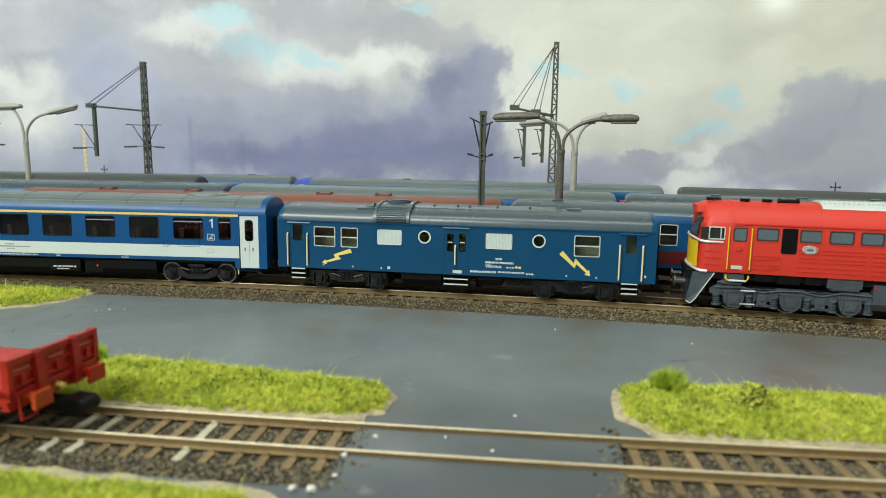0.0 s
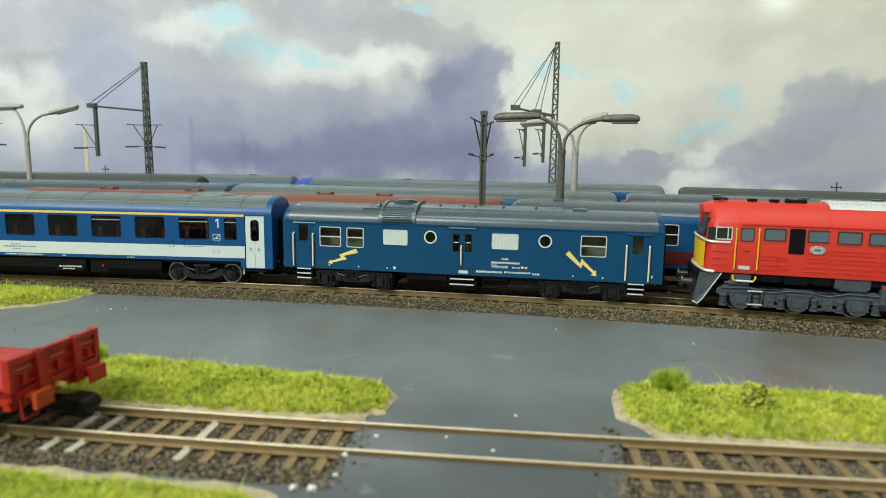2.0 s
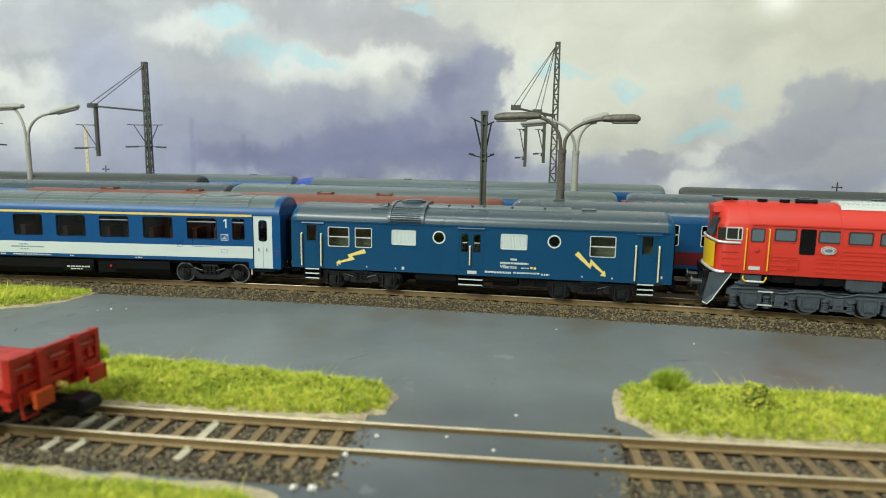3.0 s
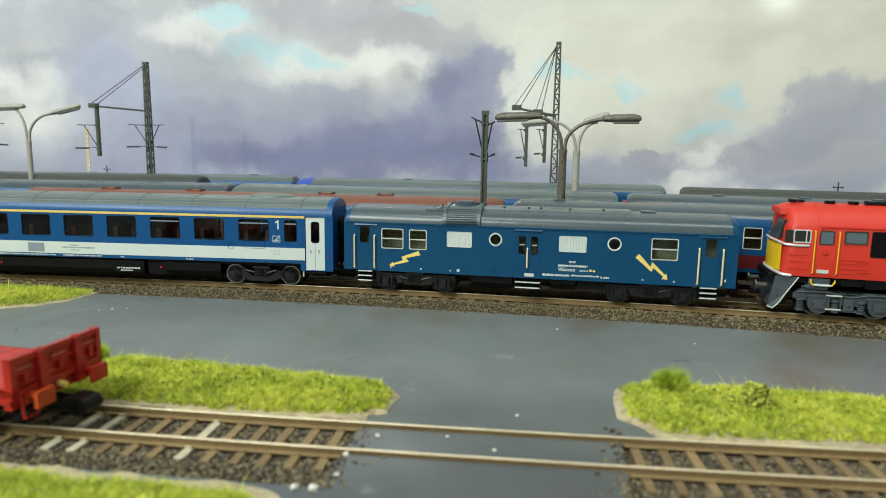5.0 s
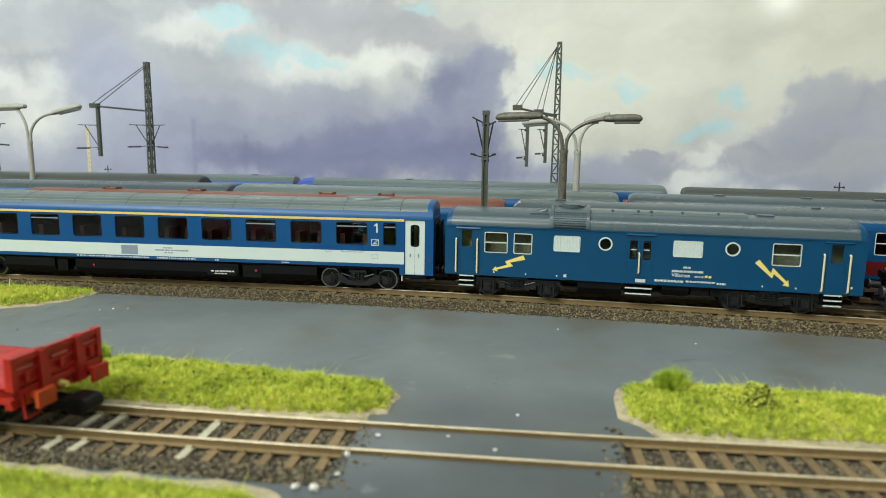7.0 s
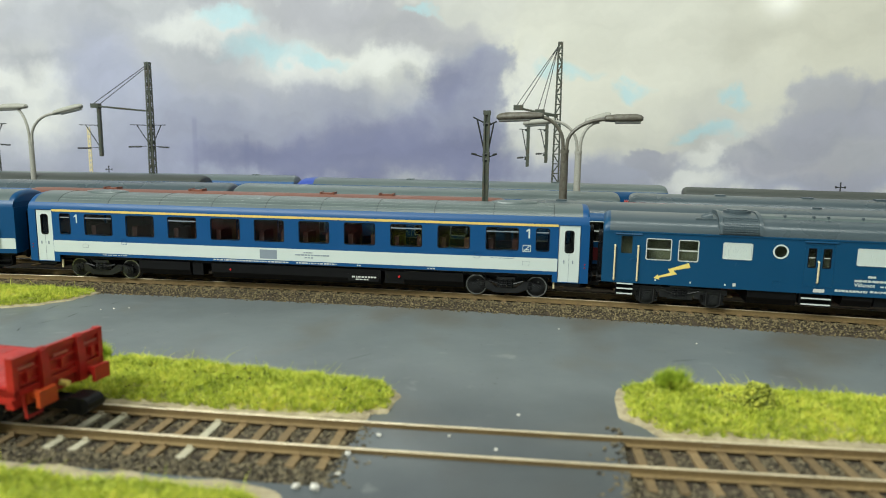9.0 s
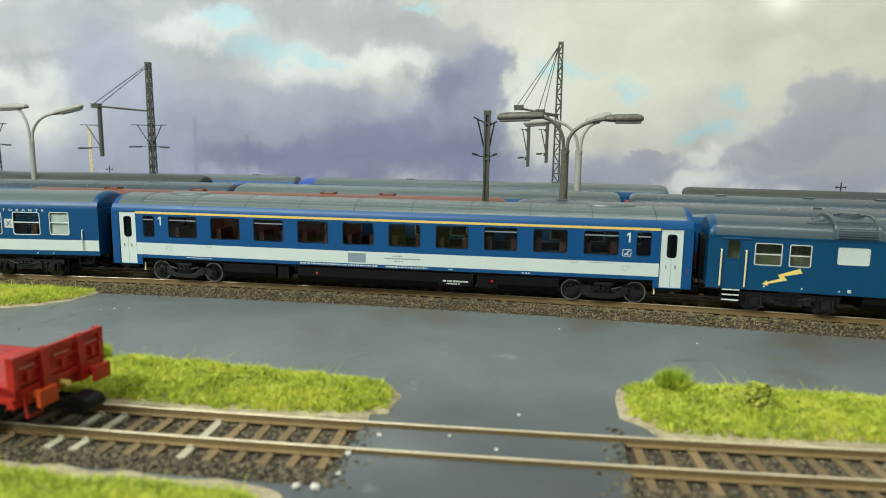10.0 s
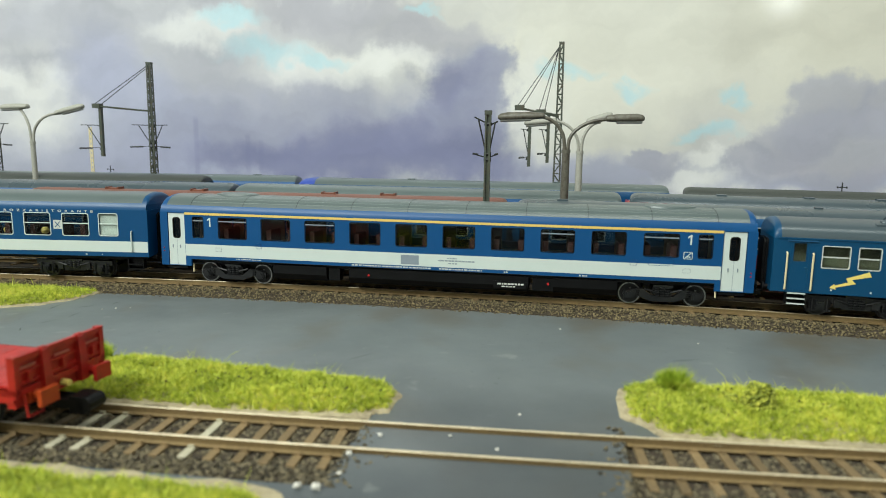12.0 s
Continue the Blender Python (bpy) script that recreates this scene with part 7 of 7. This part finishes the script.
grass_patch(PATCH_R, 2.4, 14.0, 12, "yellow-green static grass strip with a tuft", -5.0, 2.6)
grass_patch(PATCH_BL, 2.6, 14.0, 13, "yellow-green static grass in the foreground", -5.0, 6.5)
grass_patch(PATCH_TL, 1.5, 10.0, 14, "yellow-green static grass beside the main track")
tuft(98, -119, -3.0, 4.0, 10.0, 1500, M_TUFT, 21, "bright green upright grass tuft", 0.55)
tuft(-99.5, -129, -3.5, 4.6, 8.5, 1400, M_TUFT, 22, "bright green grass tuft beside the wagon", 0.6)
foam_bush(121, -130, -2.2, 5.6, 800, 23)
foam_bush(113.5, -129, -2.6, 2.6, 160, 24)


def litter_in(poly, n, seed):
    """Dark olive crumbs lying on the grass of a patch."""
    def where(g, k):
        x, y = g.uniform(min(p[0] for p in poly), max(p[0] for p in poly), k), g.uniform(min(p[1] for p in poly), max(p[1] for p in poly), k)
        ok = inside(x, y, poly) & (edge_dist(x, y, poly) > 2.0)
        x, y = x[ok], y[ok]
        rise = np.clip(edge_dist(x, y, poly) / 9, 0, 1) * 1.9
        return np.stack([x, y, -3.0 + rise + g.uniform(-0.2, 0.5, len(x))], 1)
    stones("grass_litter", where, n, 0.55, M_MOSS_DARK, "dark olive foam crumbs scattered in the grass", seed, "foam crumbs")


litter_in(PATCH_L, 130, 31)
litter_in(PATCH_R, 110, 32)


def paint_crack(x0, y0, x1, y1):
    """A thin dark crack in the road's paint, tapering to both ends."""
    bm = bmesh.new()
    n = Vector((y0 - y1, x1 - x0)).normalized()
    pts = []
    for q, w in ((0, 0.0), (0.3, 0.28), (0.6, 0.2), (1, 0.0)):
        pts.append((x0 + (x1 - x0) * q, y0 + (y1 - y0) * q + 0.5 * math.sin(9 * q), w))
    low = [(x - n.x * w, y - n.y * w, -4.96) for x, y, w in pts]
    top = [(x + n.x * w, y + n.y * w, -4.96) for x, y, w in pts[1:-1]][::-1]
    vs = [bm.verts.new(p) for p in low + top]
    bm.faces.new(vs)
    ob = part("paint_crack", bm, M_SEAM, bpy.data.objects["road"])
    return ob


for c in ((-175.2, -65.0, -176.5, -53.7), (-156.3, -74.5, -156.9, -65.1), (-160.2, -87.2, -158.3, -79.0), (-153.3, -49.3, -153.2, -41.9), (-159.6, -99.0, -163.4, -92.7), (-14.3, -105.2, -7.6, -95.3), (-163.7, -58.8, -159.9, -52.1), (104.2, -80.8, 115.4, -75.6)):
    paint_crack(*c)


def crumb(x, y, r, seed):
    rnd = random.Random(seed)
    bm = bmesh.new()
    bmesh.ops.create_icosphere(bm, subdivisions=1, radius=r)
    for v in bm.verts:
        v.co *= rnd.uniform(0.7, 1.25)
        v.co.z *= 0.7
    ob = part("crumb", bm, M_DUST)
    ob.matrix_basis = pose(x * K, y * K, -0.005 + r * 0.0004)
    return tagged(ob, "small pale crumb lying on the grey road", "crumb", "crumbs on the road")


for i, (x, y, r) in enumerate(((118.6, -54.8, 0.45), (62.8, -45, 0.4), (14.3, -165.5, 0.85), (51, -143.4, 0.55), (33.3, -162, 0.6), (46.6, -167.4, 0.5), (9.5, -177.6, 0.9), (10.6, -188.3, 0.9), (7.4, -195.7, 1.4), (3, -196, 1.2), (-150.8, -59.2, 0.4), (-146, -56, 0.5), (-140, -53.5, 0.35))):
    crumb(x, y, r, i)

coach, coach_wheels, coach_half = first_class_coach()
heat, heat_wheels, heat_half = heating_car()
rest, rest_wheels, rest_half = restaurant_coach()
loco, loco_wheels, loco_half = locomotive()

parked_coach("parked_coach", -119, 52, 150, 44.6, M_ROOF_BROWN, M_BLUE_REST, "parked coach with brown roof in the yard", None, ((-40, "hatch"), (43, "hatch"), (79, "hatch"), (-96, "hatch")))
parked_coach("parked_coach", 182, 52, 146, 44.3, M_ROOF_DARK, M_BLUE_REST, "parked blue coach with dark grey roof and red lower band", M_DEEP_RED, ((-120, "box"), (12, "cap")))
parked_coach("parked_coach", -320, 120, 150, 45.4, M_ROOF_DARK, M_BLUE, "parked blue coach with grey roof in the yard", None, ())
parked_coach("parked_coach", -33, 120, 133, 45.5, M_ROOF, M_BLUE, "parked blue coach with pale grey roof", None, (), None, M_ROOF)
parked_coach("parked_coach", 251.5, 120, 146, 45.4, M_ROOF_DARK, M_WAGON, "parked red coach with dark grey roof", None, ((-90, "box"), (-40, "box"), (0, "box")))
parked_coach("parked_coach", -392, 215, 150, 46.0, M_ROOF_OLIVE, M_BLUE_REST, "parked coach with olive roof", None, ())
parked_coach("parked_coach", -2, 215, 146, 46.2, M_ROOF, M_BLUE_REST, "parked coach with grey roof in the far row", None, ((-60, "box"), (60, "box")), None, None, M_BLUE_BRIGHT)
parked_coach("parked_coach", 305, 215, 150, 45.4, M_ROOF_OLIVE, M_BLUE_REST, "parked coach with long dark olive roof", None, ())
parked_coach("parked_coach", -330, 265, 150, 44.9, M_ROOF, M_BLUE, "parked coach with grey roof beside the backdrop", None, ((110, "box"),))
flat_wagon()

tower_mast(57.5, 240, 164.5, [(33, 105, 112), (15, 106, 108.5)], [(-24, 106, 63), (-8.5, 106, 66.5)], 7.4, 4.0, "tall dark lattice mast with boom and stay wires", (), 7.0)
tower_mast(-318, 240, 151, [(56, 107.5, 112)], [(-53, 112, 65.0)], 6.0, 4.3, "lattice mast with long boom and drop post", [(0, -1), (0, 1)])
single_mast(21.0, 28, 97.5)
street_lamp(63.2, 86, 77, [(1, 23, 45.5, 96.5, 96.8, 25), (-1, -14, -42.5, 98.0, 97.0, 18)], M_LAMP_POLE, "double-armed street lamp of weathered brown metal")
street_lamp(73.8, 168, 76, [(1, 4, 22, 98, 103, 14), (-1, -18, -41, 98.5, 96.5, 20)], M_LAMP_PALE, "double-armed pale grey street lamp")
tower_mast(-488, 240, 150, [(58, 107.5, 113)], [(-53.5, 112, 65.5)], 6.6, 4.8, "lattice mast at the edge of the yard", [(0, 1)])


def thin_mast(x, y, h, w, material, label):
    m = thing("signal_mast", label, "mast", "far masts")
    bm = bmesh.new()
    for s in (-1, 1):
        rod(bm, (s * w / 2, 0, 0), (s * w / 2, 0, h), 0.7, 6)
    for k in range(int(h / 5)):
        box(bm, -w / 2, w / 2, -0.4, 0.4, 2 + 5 * k, 4.4 + 5 * k)
    part("post", bm, material, m)
    m.matrix_basis = pose(x * K, y * K, -0.009)
    return m


def antenna(x, y, z):
    """A small pole with a cross arm and insulators."""
    m = thing("insulator_pole", "small dark pole with crossed insulator arms", "pole", "far masts")
    bm = bmesh.new()
    rod(bm, (0, 0, 0), (0, 0, z + 4), 0.5, 8)
    part("pole", bm, M_MAST_WIRE, m)
    bm = bmesh.new()
    rod(bm, (-3.6, 0, z), (3.6, 0, z), 0.4, 8)
    for q in (-3.4, 3.4):
        rod(bm, (q, 0, z - 0.8), (q, 0, z + 0.8), 0.6, 8)
    part("cross_arm", bm, M_MAST_WIRE, m)
    m.matrix_basis = pose(x * K, y * K, -0.009)
    return m


thin_mast(-430, 300, 98, 2.6, M_CREAM, "thin cream lattice mast behind the parked coaches")
antenna(281, 240, 55.4)
antenna(-409, 300, 54)
street_lamp(-383, 168, 77, [(1, 24, 51, 101.5, 107.5, 26), (-1, -1.5, -28, 107, 106, 16)], M_LAMP_PALE, "double-armed pale street lamp", 2.0)


# ---- what moves: the train starts, runs and halts ----
RUN = [(0.0, -235.7), (0.5, -235.6), (1.0, -235.2), (1.5, -234.29), (2.0, -233.08), (2.5, -231.46), (3.0, -228.94), (3.5, -224.9), (4.0, -218.54), (4.5, -210.57), (5.0, -201.18), (5.5, -190.78), (6.0, -178.57), (6.5, -164.84), (7.0, -149.2), (7.5, -132.04), (8.0, -113.46), (8.5, -93.78), (9.0, -73.09), (9.5, -50.98), (10.0, -26.05), (10.5, -6.67), (11.0, 0.8), (11.5, 1.0), (12.0, 1.0)]


def gone(t):
    """How far the train has come at t seconds, in millimetres, smoothly between the rows."""
    i = min(int(t / 0.5), len(RUN) - 2)
    q = t / 0.5 - i
    p = [RUN[min(max(k, 0), len(RUN) - 1)][1] for k in (i - 1, i, i + 1, i + 2)]
    m0, m1 = (p[2] - p[0]) / 2, (p[3] - p[1]) / 2
    return (2 * q**3 - 3 * q**2 + 1) * p[1] + (q**3 - 2 * q**2 + q) * m0 + (3 * q**2 - 2 * q**3) * p[2] + (q**3 - q**2) * m1


def motions():
    for ob, half, start in ((coach, coach_half, 0.0), (heat, heat_half, 250.3), (rest, rest_half, -304.6), (loco, loco_half, 454.5)):
        walk(ob, [(t, on_track(start + s, half)) for t, s in RUN])
    for w, r in coach_wheels + heat_wheels + rest_wheels + loco_wheels:
        x, z = w.location.x, w.location.z
        walk(w, [(k / 10, pose(x, 0, z, 0, math.degrees(gone(k / 10) / r), 0)) for k in range(121)])


motions()
